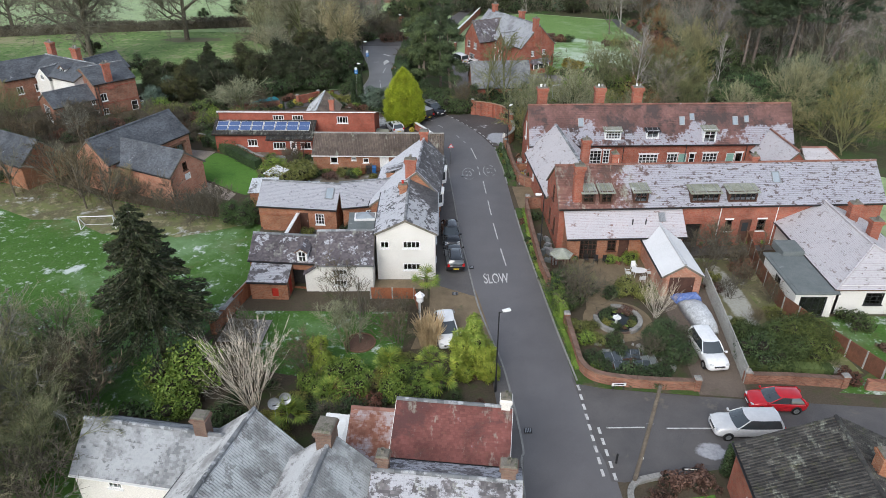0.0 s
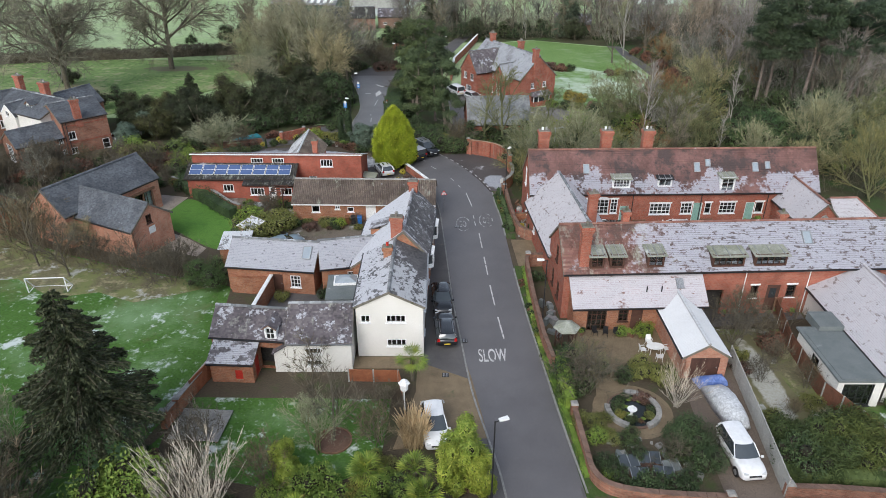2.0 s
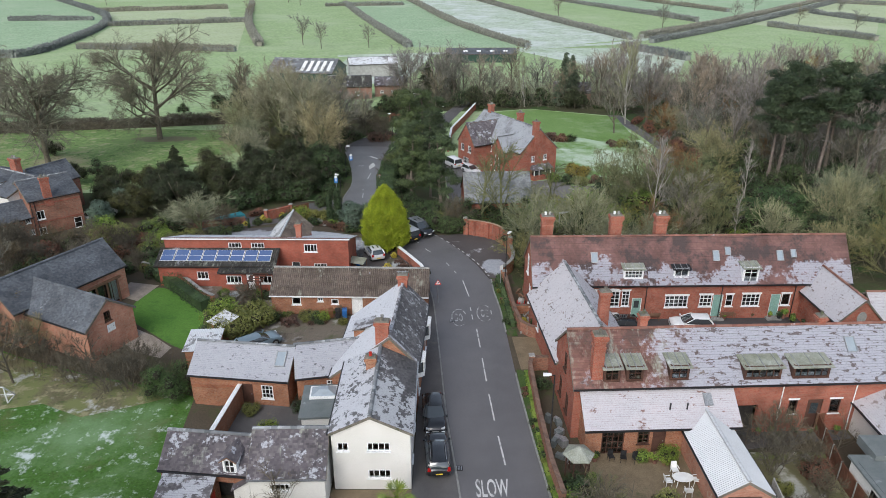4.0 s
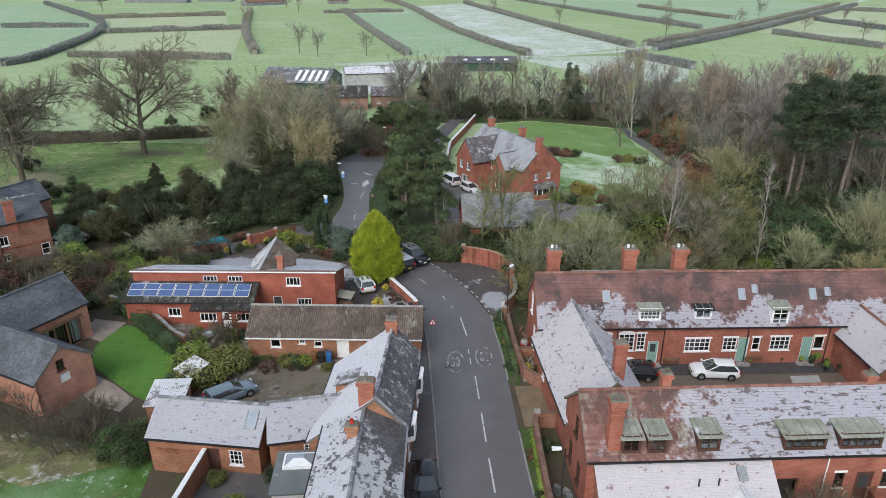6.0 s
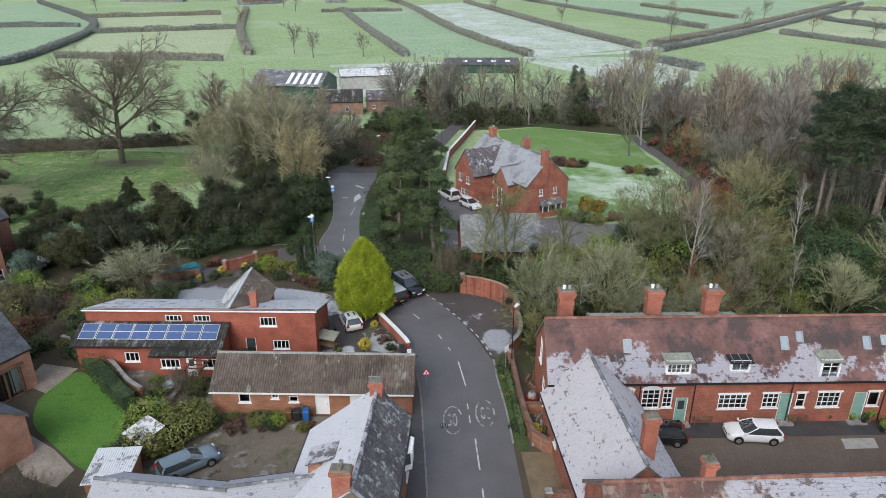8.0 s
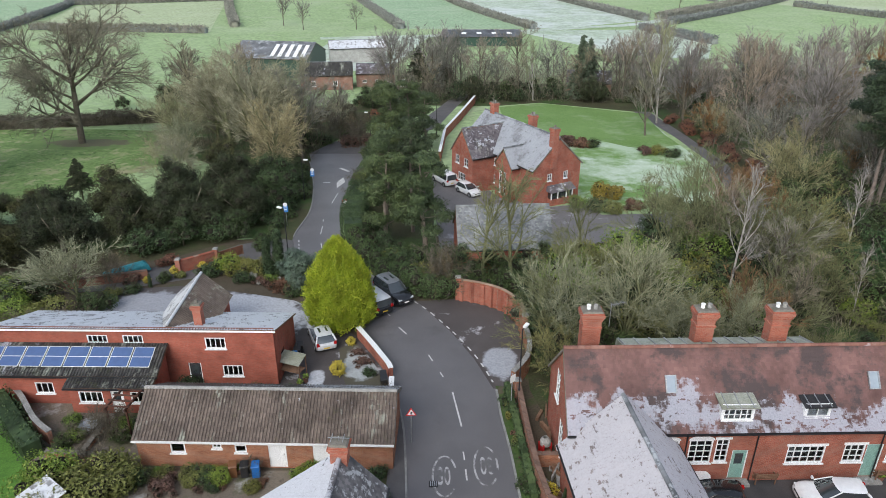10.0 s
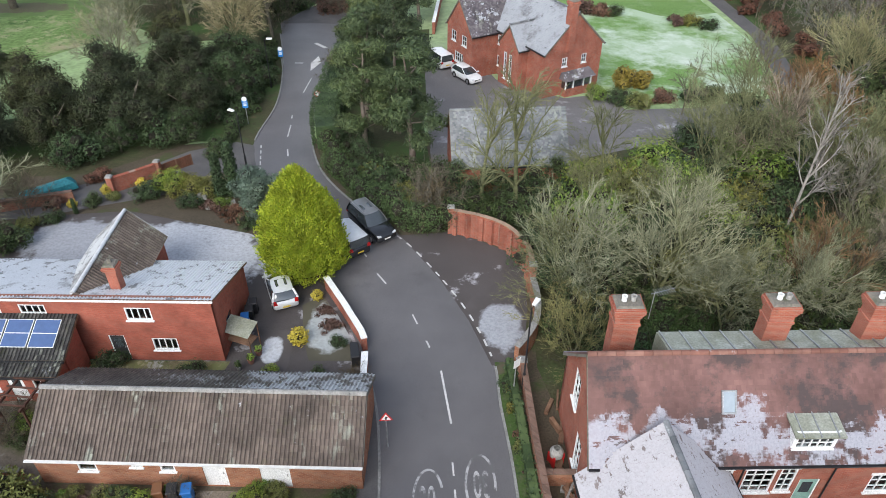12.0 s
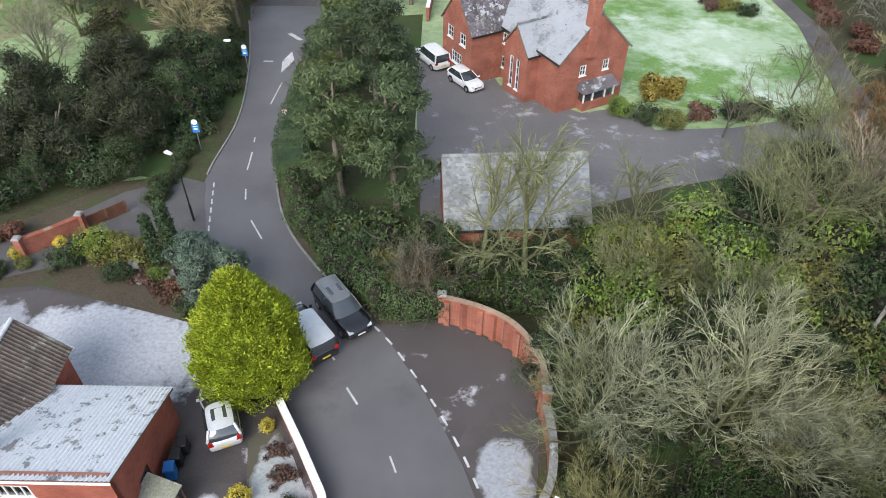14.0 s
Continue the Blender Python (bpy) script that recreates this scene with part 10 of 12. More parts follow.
# ---- walls and fences ----
def brick_wall(name, label, pts, h, mat, cope, thick=0.23, piers=(), cope_h=0.08, group=""):
    """A free-standing wall along a line, with coping and piers; each straight run is a part."""
    ob = thing(name, label, "wall", Matrix.Identity(4), group)
    m = Mesh()
    ribbon(m, pts, thick, gz, h)
    part("wall", m, mat, ob)
    c = Mesh()
    for (x0, y0), (x1, y1) in zip(pts, pts[1:]):
        a, b = Vector((x0, y0)), Vector((x1, y1))
        d = (b - a).normalized()
        s = Vector((-d.y, d.x)) * (thick / 2 + 0.05)
        n = max(1, int((b - a).length / 0.45))
        for i in range(n):
            p, q = a.lerp(b, i / n), a.lerp(b, (i + 0.96) / n)
            z0, z1 = gz(p.y) + h + 0.003, gz(p.y) + h + cope_h
            c.hull8([(p.x - s.x, p.y - s.y, z0), (q.x - s.x, q.y - s.y, z0), (q.x + s.x, q.y + s.y, z0), (p.x + s.x, p.y + s.y, z0)] * 1 + [(p.x - s.x, p.y - s.y, z1), (q.x - s.x, q.y - s.y, z1), (q.x + s.x, q.y + s.y, z1), (p.x + s.x, p.y + s.y, z1)])
    part("coping", c, cope, ob, kind="stuff")
    for x, y in piers:
        p = part("pier", Mesh().box(x, y, gz(y) - 0.1, 0.46, 0.46, h + 0.35), mat, ob)
        part("pier_cap", Mesh().box(x, y, gz(y) + h + 0.25, 0.56, 0.56, 0.12, taper=0.7), M["stone"], p)
    return ob


curve = smooth_line([(4.6, 101.7), (6.8, 100.9), (8.6, 99.6), (9.75, 97.4), (9.9, 95.2)], 5)
cw = brick_wall("curved_wall", "curved red brick wall with pilasters round the bay", curve, 2.1, M["brick"], M["brick_old"], 0.25, [(4.5, 101.75), (9.9, 95.0)])
for i in range(1, len(curve) - 1):
    if i % 2:
        part("pilaster", Mesh().box(curve[i][0] - 0.1, curve[i][1] - 0.12, -0.1, 0.34, 0.34, 2.15, turn=-20 * i), M["brick"], cw)
brick_wall("curved_wall", "old curved stone coped wall by the lane sign", smooth_line([(9.9, 94.6), (10.0, 92.6), (9.7, 90.6), (9.0, 89.2), (8.3, 88.2)], 4), 1.5, M["brick_old"], M["stone"], 0.3)
brick_wall("garden_wall", "tall brick wall beside the verge", [(8.6, 87.0), (8.75, 82), (8.95, 78.6), (9.3, 76.2), (10.2, 75.2), (11.2, 75.1)], 1.25, M["brick_weather"], M["brick_soot"], 0.24, [(8.55, 87.2)])
brick_wall("garden_wall", "brick dividing wall in the side passage", [(8.9, 80.0), (10.6, 80.0)], 1.0, M["brick_old"], M["brick_soot"])
brick_wall("garden_wall", "long brick wall between verge and gable", [(11.2, 69.6), (9.6, 69.5), (9.25, 68.6), (9.2, 62), (9.35, 56), (9.7, 52.6)], 1.4, M["brick_weather"], M["brick_soot"], 0.24, [(9.5, 69.4)])
brick_wall("garden_wall", "low weathered brick garden wall along the road", smooth_line([(10.5, 47.2), (10.6, 43.4), (10.75, 41.2), (11.8, 40.0), (14.5, 39.4), (18.8, 39.1)], 4), 0.95, M["brick_weather"], M["brick_soot"], 0.28, [(10.5, 47.4), (18.9, 39.1)])
brick_wall("garden_wall", "low brick wall before the rough hedge", [(23.1, 40.0), (26, 39.9), (30.0, 39.5)], 0.85, M["brick_weather"], M["brick_soot"], 0.28, [(23.0, 40.0), (30.1, 39.5)])
brick_wall("garden_wall", "brick garden wall by the bungalow drive", [(31.6, 39.2), (36, 38.8), (50, 38.2)], 0.85, M["brick_weather"], M["brick_weather"], 0.28)
brick_wall("drive_wall", "low brick wall with white painted coping", [(-4.0, 95.2), (-2.5, 92.6), (-1.1, 90.0), (-0.85, 89.3)], 1.0, M["brick"], M["white"], 0.3)
brick_wall("drive_wall", "short white topped brick wall beside the gate", [(-0.72, 88.2), (-0.6, 85.5)], 1.0, M["brick"], M["white"], 0.3)
brick_wall("yard_wall", "brick yard wall with frosted coping", [(-15.9, 57.4), (-15.6, 61), (-15.3, 64.6)], 1.9, M["brick_old"], M["white"], 0.25)
brick_wall("boundary_wall", "brick boundary wall between lawn and playing field", [(-19.0, 46.4), (-18.4, 49), (-17.6, 52.2)], 1.3, M["brick_old"], M["stone"], 0.3, [(-19.1, 46.2), (-18.6, 47.6)])
brick_wall("gate_wall", "brick gate piers and ramped wall by the private drive", [(-23.4, 107.6), (-21.8, 109.0), (-20.6, 110.2)], 1.3, M["brick"], M["brick"], 0.26, [(-23.4, 107.5), (-20.5, 110.3)])
brick_wall("drive_edge_wall", "brick wall behind the forecourt border", [(-45, 101), (-36, 102.5), (-30, 104.8), (-26, 106.2)], 0.9, M["brick_weather"], M["brick_soot"], 0.26)
brick_wall("lawn_wall", "low brick wall with frosted coping round the back lawn", smooth_line([(-33.9, 90.4), (-31.4, 89.1), (-27.6, 86.4), (-24.7, 83.3), (-22.9, 81.9)], 4), 1.1, M["brick_weather"], M["stone"], 0.26)
brick_wall("villa_wall", "brick wall with white frost beside the lane", [(2.6, 150), (3.5, 165), (6.5, 178), (10, 194)], 1.6, M["brick"], M["white"], 0.35)
brick_wall("stable_wall", "brick wall joining the stable range", [(-19.2, 64.6), (-17.2, 64.3), (-15.6, 64.6)], 1.7, M["brick_old"], M["brick_old"], 0.25)
brick_wall("corner_kerb_wall", "low curved stone edging at the junction corner", smooth_line([(11.7, 24), (11.6, 28.6), (12.2, 30.2), (14, 30.8)], 4), 0.25, M["stone"], M["stone"], 0.3)


def fence(name, label, pts, h, mat, post_mat, panel=1.83, group="", boards=0):
    """A panel fence: posts and boarded panels, each a part."""
    ob = thing(name, label, "fence", Matrix.Identity(4), group)
    for a, b in zip(pts, pts[1:]):
        a, b = Vector(a), Vector(b)
        n = max(1, round((b - a).length / panel))
        turn = math.degrees(math.atan2(b.y - a.y, b.x - a.x))
        w = (b - a).length / n
        for i in range(n + 1):
            p = a.lerp(b, i / n)
            part("post", Mesh().box(p.x, p.y, gz(p.y) - 0.1, 0.11, 0.11, h + 0.18, turn), post_mat, ob)
        for i in range(n):
            p = a.lerp(b, (i + 0.5) / n)
            pn = part("panel", Mesh().box(0, 0, 0.05, w - 0.12, 0.03, h - 0.05), mat, ob)
            part("capping", Mesh().box(0, 0, h, w - 0.12, 0.07, 0.05), mat, pn)
            for k in range(6):
                part("board", Mesh().box(-w / 2 + 0.15 + (w - 0.3) * k / 5, -0.025, 0.05, 0.14, 0.02, h - 0.06), mat, pn)
            pn.matrix_basis = pose(p.x, p.y, gz(p.y), 0, 0, turn)
    return ob


fence("panel_fence", "orange brown timber fence on concrete posts before the cottage", [(-6.5, 51.3), (-2.6, 51.2), (-2.1, 49.2)], 1.15, M["fence"], M["concrete"])
fence("panel_fence", "grey concrete panel fence beside the driveway", [(24.3, 53.8), (23.6, 47), (22.8, 39.9)], 1.6, M["concrete"], M["concrete"])
fence("panel_fence", "brown timber fence on concrete posts by the bungalow", [(31.0, 61.0), (29.9, 55.5), (29.6, 49.2), (31.4, 44.5), (33.4, 40.2)], 1.6, M["fence_dark"], M["concrete"])
fence("panel_fence", "brown timber fence between yard and rough garden", [(30.8, 60.8), (33.2, 61.4)], 1.7, M["fence_dark"], M["timber"])
fence("panel_fence", "grey timber fence beside the gabled barn", [(-30.4, 69.4), (-28.4, 68.6)], 1.1, M["timber"], M["timber"])
fence("panel_fence", "orange brown timber fence along the playing field", [(-18.2, 49.4), (-17.4, 52.0)], 1.6, M["fence"], M["timber"])
fence("estate_gate", "brown boarded driveway gate between brick piers", [(-20.4, 110.6), (-18.4, 112.6)], 1.0, M["fence_dark"], M["timber"])


# ---- street furniture ----
def street_lamp(x, y, h, turn, label="tall dark street lamp with a pale lantern"):
    ob = thing("street_lamp", label, "street lamp", pose(x, y, gz(y), 0, 0, turn), "street lamps")
    part("column", Mesh().lathe([(0.09, -0.1), (0.09, 1.4), (0.055, 1.5), (0.045, h - 0.1), (0.045, h)], 0, 0, 8), M["black_metal"], ob)
    part("arm", Mesh().tube((0, 0, h - 0.08), (0.4, 0, h), 0.03, 0.03, 6), M["black_metal"], ob)
    lt = part("lantern", Mesh().loft([[(0.25, -0.1, h - 0.03), (0.85, -0.14, h - 0.03), (0.85, 0.14, h - 0.03), (0.25, 0.1, h - 0.03)], [(0.25, -0.1, h + 0.08), (0.83, -0.13, h + 0.1), (0.83, 0.13, h + 0.1), (0.25, 0.1, h + 0.08)]]), M["white_plastic"], ob, "pale grey lamp head")
    part("lens", Mesh().box(0.6, 0, h - 0.07, 0.4, 0.2, 0.04), M["clear_lens"], lt)


street_lamp(3.9, 38.9, 7.3, 20)
street_lamp(9.55, 58.4, 7.0, 180)
street_lamp(8.55, 86.2, 6.4, 60)
street_lamp(-13.3, 111.6, 5.6, 150)
street_lamp(-15.2, 131, 5.6, 0)
street_lamp(2.0, 166, 6.0, 180)
street_lamp(-9.0, 158, 6.0, 180)

tele = thing("telegraph_pole", "slightly leaning timber telegraph pole at the junction", "pole", pose(12.2, 30.4, 0, 1, 2.5, 0))
part("pole", Mesh().lathe([(0.15, -0.3), (0.14, 2), (0.11, 8.2), (0.0, 8.25)], 0, 0, 10), M["pole_wood"], tele)
part("step", Mesh().tube((-0.25, 0, 5.2), (0.25, 0, 5.2), 0.015, 0.015, 5), M["metal"], tele)
part("plate", Mesh().box(0.13, 0, 2.2, 0.02, 0.14, 0.2), M["white_plastic"], tele)
pl2 = thing("bollard", "short dark bollard at the corner", "bollard", pose(11.4, 32.0, 0), "bollards")
part("post", Mesh().lathe([(0.07, -0.1), (0.07, 0.85), (0.03, 0.92), (0.0, 0.92)], 0, 0, 8), M["black_metal"], pl2)


def sign(x, y, h, kind, turn, label):
    ob = thing("road_sign", label, "road sign", pose(x, y, gz(y), 0, 0, turn), "road signs")
    part("post", Mesh().tube((0, 0, -0.1), (0, 0, h), 0.04, 0.04, 8), M["metal"], ob)
    if kind == "triangle":
        tri_ = lambda s, zc: [(s * math.cos(a), -0.05, zc + s * math.sin(a)) for a in (math.pi / 2, math.pi * 7 / 6, math.pi * 11 / 6)]
        f = part("plate", Mesh().loft([tri_(0.42, h - 0.2), [(x_, -0.075, z_) for x_, _, z_ in tri_(0.42, h - 0.2)]]), M["red_sign"], ob, "red bordered triangular plate")
        part("face", Mesh().loft([[(x_, -0.076, z_) for x_, _, z_ in tri_(0.29, h - 0.2)], [(x_, -0.082, z_) for x_, _, z_ in tri_(0.29, h - 0.2)]]), M["white_plastic"], f)
        part("symbol", Mesh().box(0, -0.086, h - 0.32, 0.08, 0.006, 0.24).box(0.06, -0.086, h - 0.2, 0.06, 0.006, 0.1), M["black_plastic"], f)
    elif kind == "blue":
        f = part("plate", Mesh().box(0, -0.06, h - 0.85, 0.55, 0.02, 0.8), M["blue_sign"], ob, "blue rectangular plate")
        part("bar", Mesh().box(0, -0.073, h - 0.35, 0.35, 0.006, 0.08).box(0, -0.073, h - 0.6, 0.3, 0.006, 0.14), M["white_plastic"], f)
        part("roundel", Mesh().tube((0, -0.06, h + 0.1), (0, -0.08, h + 0.1), 0.25, 0.25, 14), M["white_plastic"], ob)
    elif kind == "round":
        f = part("plate", Mesh().tube((0, -0.05, h - 0.3), (0, -0.07, h - 0.3), 0.34, 0.34, 18), M["red_sign"], ob, "round red bordered speed plate")
        part("face", Mesh().tube((0, -0.071, h - 0.3), (0, -0.078, h - 0.3), 0.26, 0.26, 18), M["white_plastic"], f)
    else:
        part("plate", Mesh().box(0, -0.06, h - 0.7, 0.5, 0.02, 0.6), M["white_plastic"], ob, "plain pale plate")
    return ob


sign(1.0, 82.2, 2.7, "triangle", 5, "red triangular warning sign on a grey post")
sign(-15.5, 121.4, 2.6, "blue", 10, "blue road sign on a grey post")
sign(-15.0, 136.5, 2.6, "blue", 10, "blue road sign on a grey post")
sign(-8.9, 124.6, 2.3, "round", -10, "round speed limit sign above the hedge")
sign(8.0, 86.0, 2.9, "plain", 40, "grey backed sign on a post by the wall")
for x, y, t, w in ((13.1, 39.1, 4, 1.1), (15.9, 31.0, -4, 1.1)):
    ob = thing("street_nameplate", "low white street nameplate on two short posts", "sign", pose(x, y, 0, 0, 0, t), "nameplates")
    part("plate", Mesh().box(0, 0, 0.45, w, 0.03, 0.26), M["white_plastic"] if t > 0 else M["black_plastic"], ob)
    part("bar", Mesh().box(0, -0.02, 0.53, w * 0.7, 0.008, 0.1), M["black_plastic"] if t > 0 else M["white_plastic"], ob)
    for s in (-0.4, 0.4):
        part("post", Mesh().box(s, 0.03, -0.1, 0.06, 0.06, 0.8), M["black_paint"], ob)


# ---- cars ----
def car(x, y, turn, paint, label, L=4.3, W=1.78, H=1.46, style="hatch", z=None, rack=False, roof_sheen_paint=None, sunroof=False):
    """A car facing its own +x. style: hatch, estate, suv, van."""
    ob = thing("car", label, "car", pose(x, y, (gz(y) + 0.08) if z is None else z, 0, 0, turn), "cars")
    h, b = L / 2, W / 2
    belt = {"hatch": 0.95, "estate": 0.94, "suv": 1.05, "van": 1.1}[style]
    low = {"hatch": 0.2, "estate": 0.2, "suv": 0.28, "van": 0.22}[style]
    nose = {"hatch": 0.82, "estate": 0.8, "suv": 0.95, "van": 1.0}[style]
    fs = [-1, -0.985, -0.94, -0.85, -0.7, -0.45, -0.2, 0.1, 0.35, 0.5, 0.65, 0.78, 0.88, 0.94, 0.98, 1.0]
    wide = np.interp(fs, [-1, -0.985, -0.94, -0.85, -0.6, 0.5, 0.7, 0.86, 0.94, 0.98, 1.0], [0.8, 0.87, 0.93, 0.97, 1.0, 1.0, 0.98, 0.94, 0.88, 0.8, 0.66])
    top = np.interp(fs, [-1, -0.97, -0.9, 0.3, 0.45, 0.7, 0.86, 0.95, 1.0], [belt - 0.25, belt - 0.08, belt, belt, belt - 0.03, nose + 0.12, nose + 0.02, nose - 0.12, nose - 0.3])
    base = np.interp(fs, [-1, -0.9, -0.7, 0.75, 0.9, 1.0], [low + 0.18, low + 0.04, low, low, low + 0.02, low + 0.12])
    rings = []
    for f, wd, z1, z0 in zip(fs, wide, top, base):
        w, d = wd * b, z1 - z0
        half = [(0.9, 0.0), (0.985, 0.12), (1.0, 0.36), (0.995, 0.6), (0.965, 0.8), (0.9, 0.92), (0.72, 0.98), (0.36, 1.015)]
        rings.append([(f * h, -w * u, z0 + d * v) for u, v in half] + [(f * h, w * u, z0 + d * v) for u, v in reversed(half)])
    part("body", Mesh().loft(rings), paint, ob, smooth=True)
    ws, we = {"hatch": (0.48, -0.95), "estate": (0.46, -0.96), "suv": (0.46, -0.96), "van": (0.62, -0.98)}[style]
    rs, re = {"hatch": (0.04, -0.76), "estate": (0.08, -0.84), "suv": (0.12, -0.86), "van": (0.3, -0.95)}[style]
    bw, tw, zt = b * 0.93, b * (0.72 if style != "van" else 0.82), H - 0.09

    def rim_point(end, yy, v):
        """A point on the glasshouse: end 1 windscreen, -1 tailgate; yy -1 to 1 across; v 0 belt to 1 roof."""
        w = bw + (tw - bw) * v ** 1.2
        bow = 0.17 if end > 0 else 0.09
        fx = (ws + (rs - ws) * v) if end > 0 else (we + (re - we) * v ** 1.6)
        return (h * fx - end * bow * (abs(yy) ** 2.4), w * yy, belt - 0.02 + (zt - belt + 0.02) * v)
    ys, vs = [-1 + 0.25 * k for k in range(9)], (0, 0.35, 0.7, 1.0)
    for nm, end in (("windscreen", 1), ("rear_window", -1)):
        g = Mesh()
        g.v = [rim_point(end, yy, v) for v in vs for yy in ys]
        g.f = [(9 * r + c, 9 * r + c + 1, 9 * r + c + 10, 9 * r + c + 9) for r in range(3) for c in range(8)]
        part(nm, g, M["car_glass"], ob, smooth=True)
    for s in (-1, 1):
        g = Mesh()
        for v in vs:
            a, c = Vector(rim_point(1, s, v)), Vector(rim_point(-1, s, v))
            for k in range(7):
                p = a.lerp(c, k / 6)
                g.v.append((p.x, p.y + s * 0.035 * math.sin(math.pi * k / 6), p.z))
        g.f = [(7 * r + c, 7 * r + c + 1, 7 * r + c + 8, 7 * r + c + 7) for r in range(3) for c in range(6)]
        part("side_window", g, M["car_glass"], ob, smooth=True)
        for end, r0 in ((1, 0.045), (-1, 0.085)):
            for v0, v1 in zip(vs, vs[1:]):
                part("pillar", Mesh().tube(rim_point(end, s, v0), rim_point(end, s, v1), r0, r0 * 0.9, 6, False), paint, ob, smooth=True)
        mid0, mid1 = (Vector(rim_point(1, s, v)).lerp(Vector(rim_point(-1, s, v)), 0.5) + Vector((0, s * 0.03, 0)) for v in (0, 1))
        part("pillar", Mesh().tube(mid0, mid1, 0.03, 0.03, 5), M["black_plastic"], ob)
        part("mirror", Mesh().loft([[(h * ws - 0.1 + dx, s * (b + oy), belt + oz) for dx, oz in ((-0.06, 0.0), (0.06, 0.0), (0.05, 0.13), (-0.05, 0.13))] for oy in (-0.03, 0.14)]), paint, ob)
        part("headlight", Mesh().loft([[(h * fx, s * b * wy, nose - 0.16 + dz) for wy, dz in ((0.46, -0.05), (0.8, -0.02), (0.82, 0.1), (0.52, 0.06))] for fx in (0.86, 0.965)]), M["clear_lens"], ob)
        part("tail_light", Mesh().loft([[(-h * fx, s * b * wy, belt - 0.1 + dz) for wy, dz in ((0.62, -0.12), (0.93, -0.12), (0.9, 0.14), (0.7, 0.12))] for fx in (0.93, 0.992)]), M["red_lens"], ob)
        for wx in (-h * 0.62, h * 0.62):
            part("arch", Mesh().tube((wx, s * (b - 0.22), 0.34), (wx, s * (b + 0.003), 0.34), 0.37, 0.37, 20), M["black_plastic"], ob)
            wh = part("wheel", Mesh().tube((wx, s * (b - 0.2), 0.31), (wx, s * (b + 0.012), 0.31), 0.32, 0.31, 20), M["tyre"], ob)
            part("rim", Mesh().tube((wx, s * (b - 0.02), 0.31), (wx, s * (b + 0.02), 0.31), 0.22, 0.2, 14), M["alloy"], wh)
    g, rows_ = Mesh(), 8
    for k in range(rows_):
        q = k / (rows_ - 1)
        for yy in ys:
            a, c = Vector(rim_point(1, yy, 1.0)), Vector(rim_point(-1, yy, 1.0))
            a.x += 0.03
            c.x -= 0.04
            p = a.lerp(c, q)
            edge = min(1.0, 4.5 * q, 4.5 * (1 - q))
            g.v.append((p.x, p.y * 1.03, zt - 0.02 + 0.1 * (1 - abs(yy) ** 3) * (0.35 + 0.65 * edge ** 0.6)))
    g.f = [(9 * r + c, 9 * r + c + 1, 9 * r + c + 10, 9 * r + c + 9) for r in range(rows_ - 1) for c in range(8)]
    # a separate roof colour imitates sky sheen on a dark car
    part("roof", g, roof_sheen_paint or paint, ob, smooth=True)
    if sunroof:
        part("sunroof", Mesh().box(h * (rs * 0.55 + re * 0.45), 0, zt + 0.062, 0.75, tw * 1.2, 0.014, taper=0.95), M["car_glass"], ob)
    part("front_plate", Mesh().box(h - 0.0, 0, low + 0.22, 0.03, 0.5, 0.11), M["plate_white"], ob)
    part("rear_plate", Mesh().box(-h - 0.0, 0, belt - 0.5, 0.03, 0.5, 0.11), M["plate_yellow"], ob)
    part("grille", Mesh().box(h - 0.03, 0, nose - 0.36, 0.06, b * 0.9, 0.14), M["black_plastic"], ob)
    if rack:
        for s in (-1, 1):
            part("roof_rail", Mesh().tube((h * rs - 0.2, s * tw * 0.85, zt + 0.1), (h * re + 0.2, s * tw * 0.85, zt + 0.1), 0.025, 0.025, 6), M["alloy"], ob)
    return ob


# paler roof colour imitating sky reflected on dark paint
PD = paint_mat("dark_car_roof_sheen", (0.2, 0.205, 0.21), 0.3, 0.5, 0.6, 0.15)
PW, PB, PS, PR, PG = (paint_mat("white_car_paint", (0.78, 0.79, 0.8), 0.25, 0.5, 0.6), paint_mat("black_car_paint", (0.012, 0.013, 0.015), 0.18, 0.5, 0.8), paint_mat("silver_car_paint", (0.66, 0.67, 0.68), 0.3, 0.5, 0.6, 0.15), paint_mat("red_car_paint", (0.5, 0.012, 0.02), 0.22, 0.5, 0.8), paint_mat("grey_blue_car_paint", (0.16, 0.22, 0.26), 0.28, 0.5, 0.6))
car(1.1, 57.5, 94, PB, "black estate car parked tail out by the cottage", 4.5, 1.8, 1.5, "suv", 0.1, True)
car(0.8, 62.3, -86, PB, "dark grey car parked beside the pavement", 4.4, 1.8, 1.45, "hatch", 0.1)
car(0.3, 45.7, -84, PW, "white car parked in the brown bay", 4.2, 1.8, 1.6, "hatch", 0.1)
car(-7.0, 94.6, 112, PS, "silver hatchback parked by the golden cypress", 4.1, 1.75, 1.48, "hatch", 0.06, sunroof=True)
car(-16.1, 73.4, 38, PG, "grey blue estate car in the gravel yard", 4.4, 1.75, 1.4, "estate", 0.05)
car(21.05, 43.1, -86, PW, "white sports utility car on the gravel drive", 4.5, 1.85, 1.7, "suv", 0.06)
car(19.0, 76.7, 174, PB, "black hatchback parked before the terrace", 4.2, 1.78, 1.5, "hatch", 0.06)
car(26.4, 76.9, 176, PW, "white hatchback parked before the terrace", 4.2, 1.78, 1.5, "hatch", 0.06)
car(24.0, 37.4, 178, PR, "bright red hatchback at the kerb of the side road", 4.0, 1.72, 1.42, "hatch", 0.04)
car(20.9, 34.9, 180, PS, "silver sports utility car on the side road", 4.7, 1.87, 1.68, "suv", 0.04)
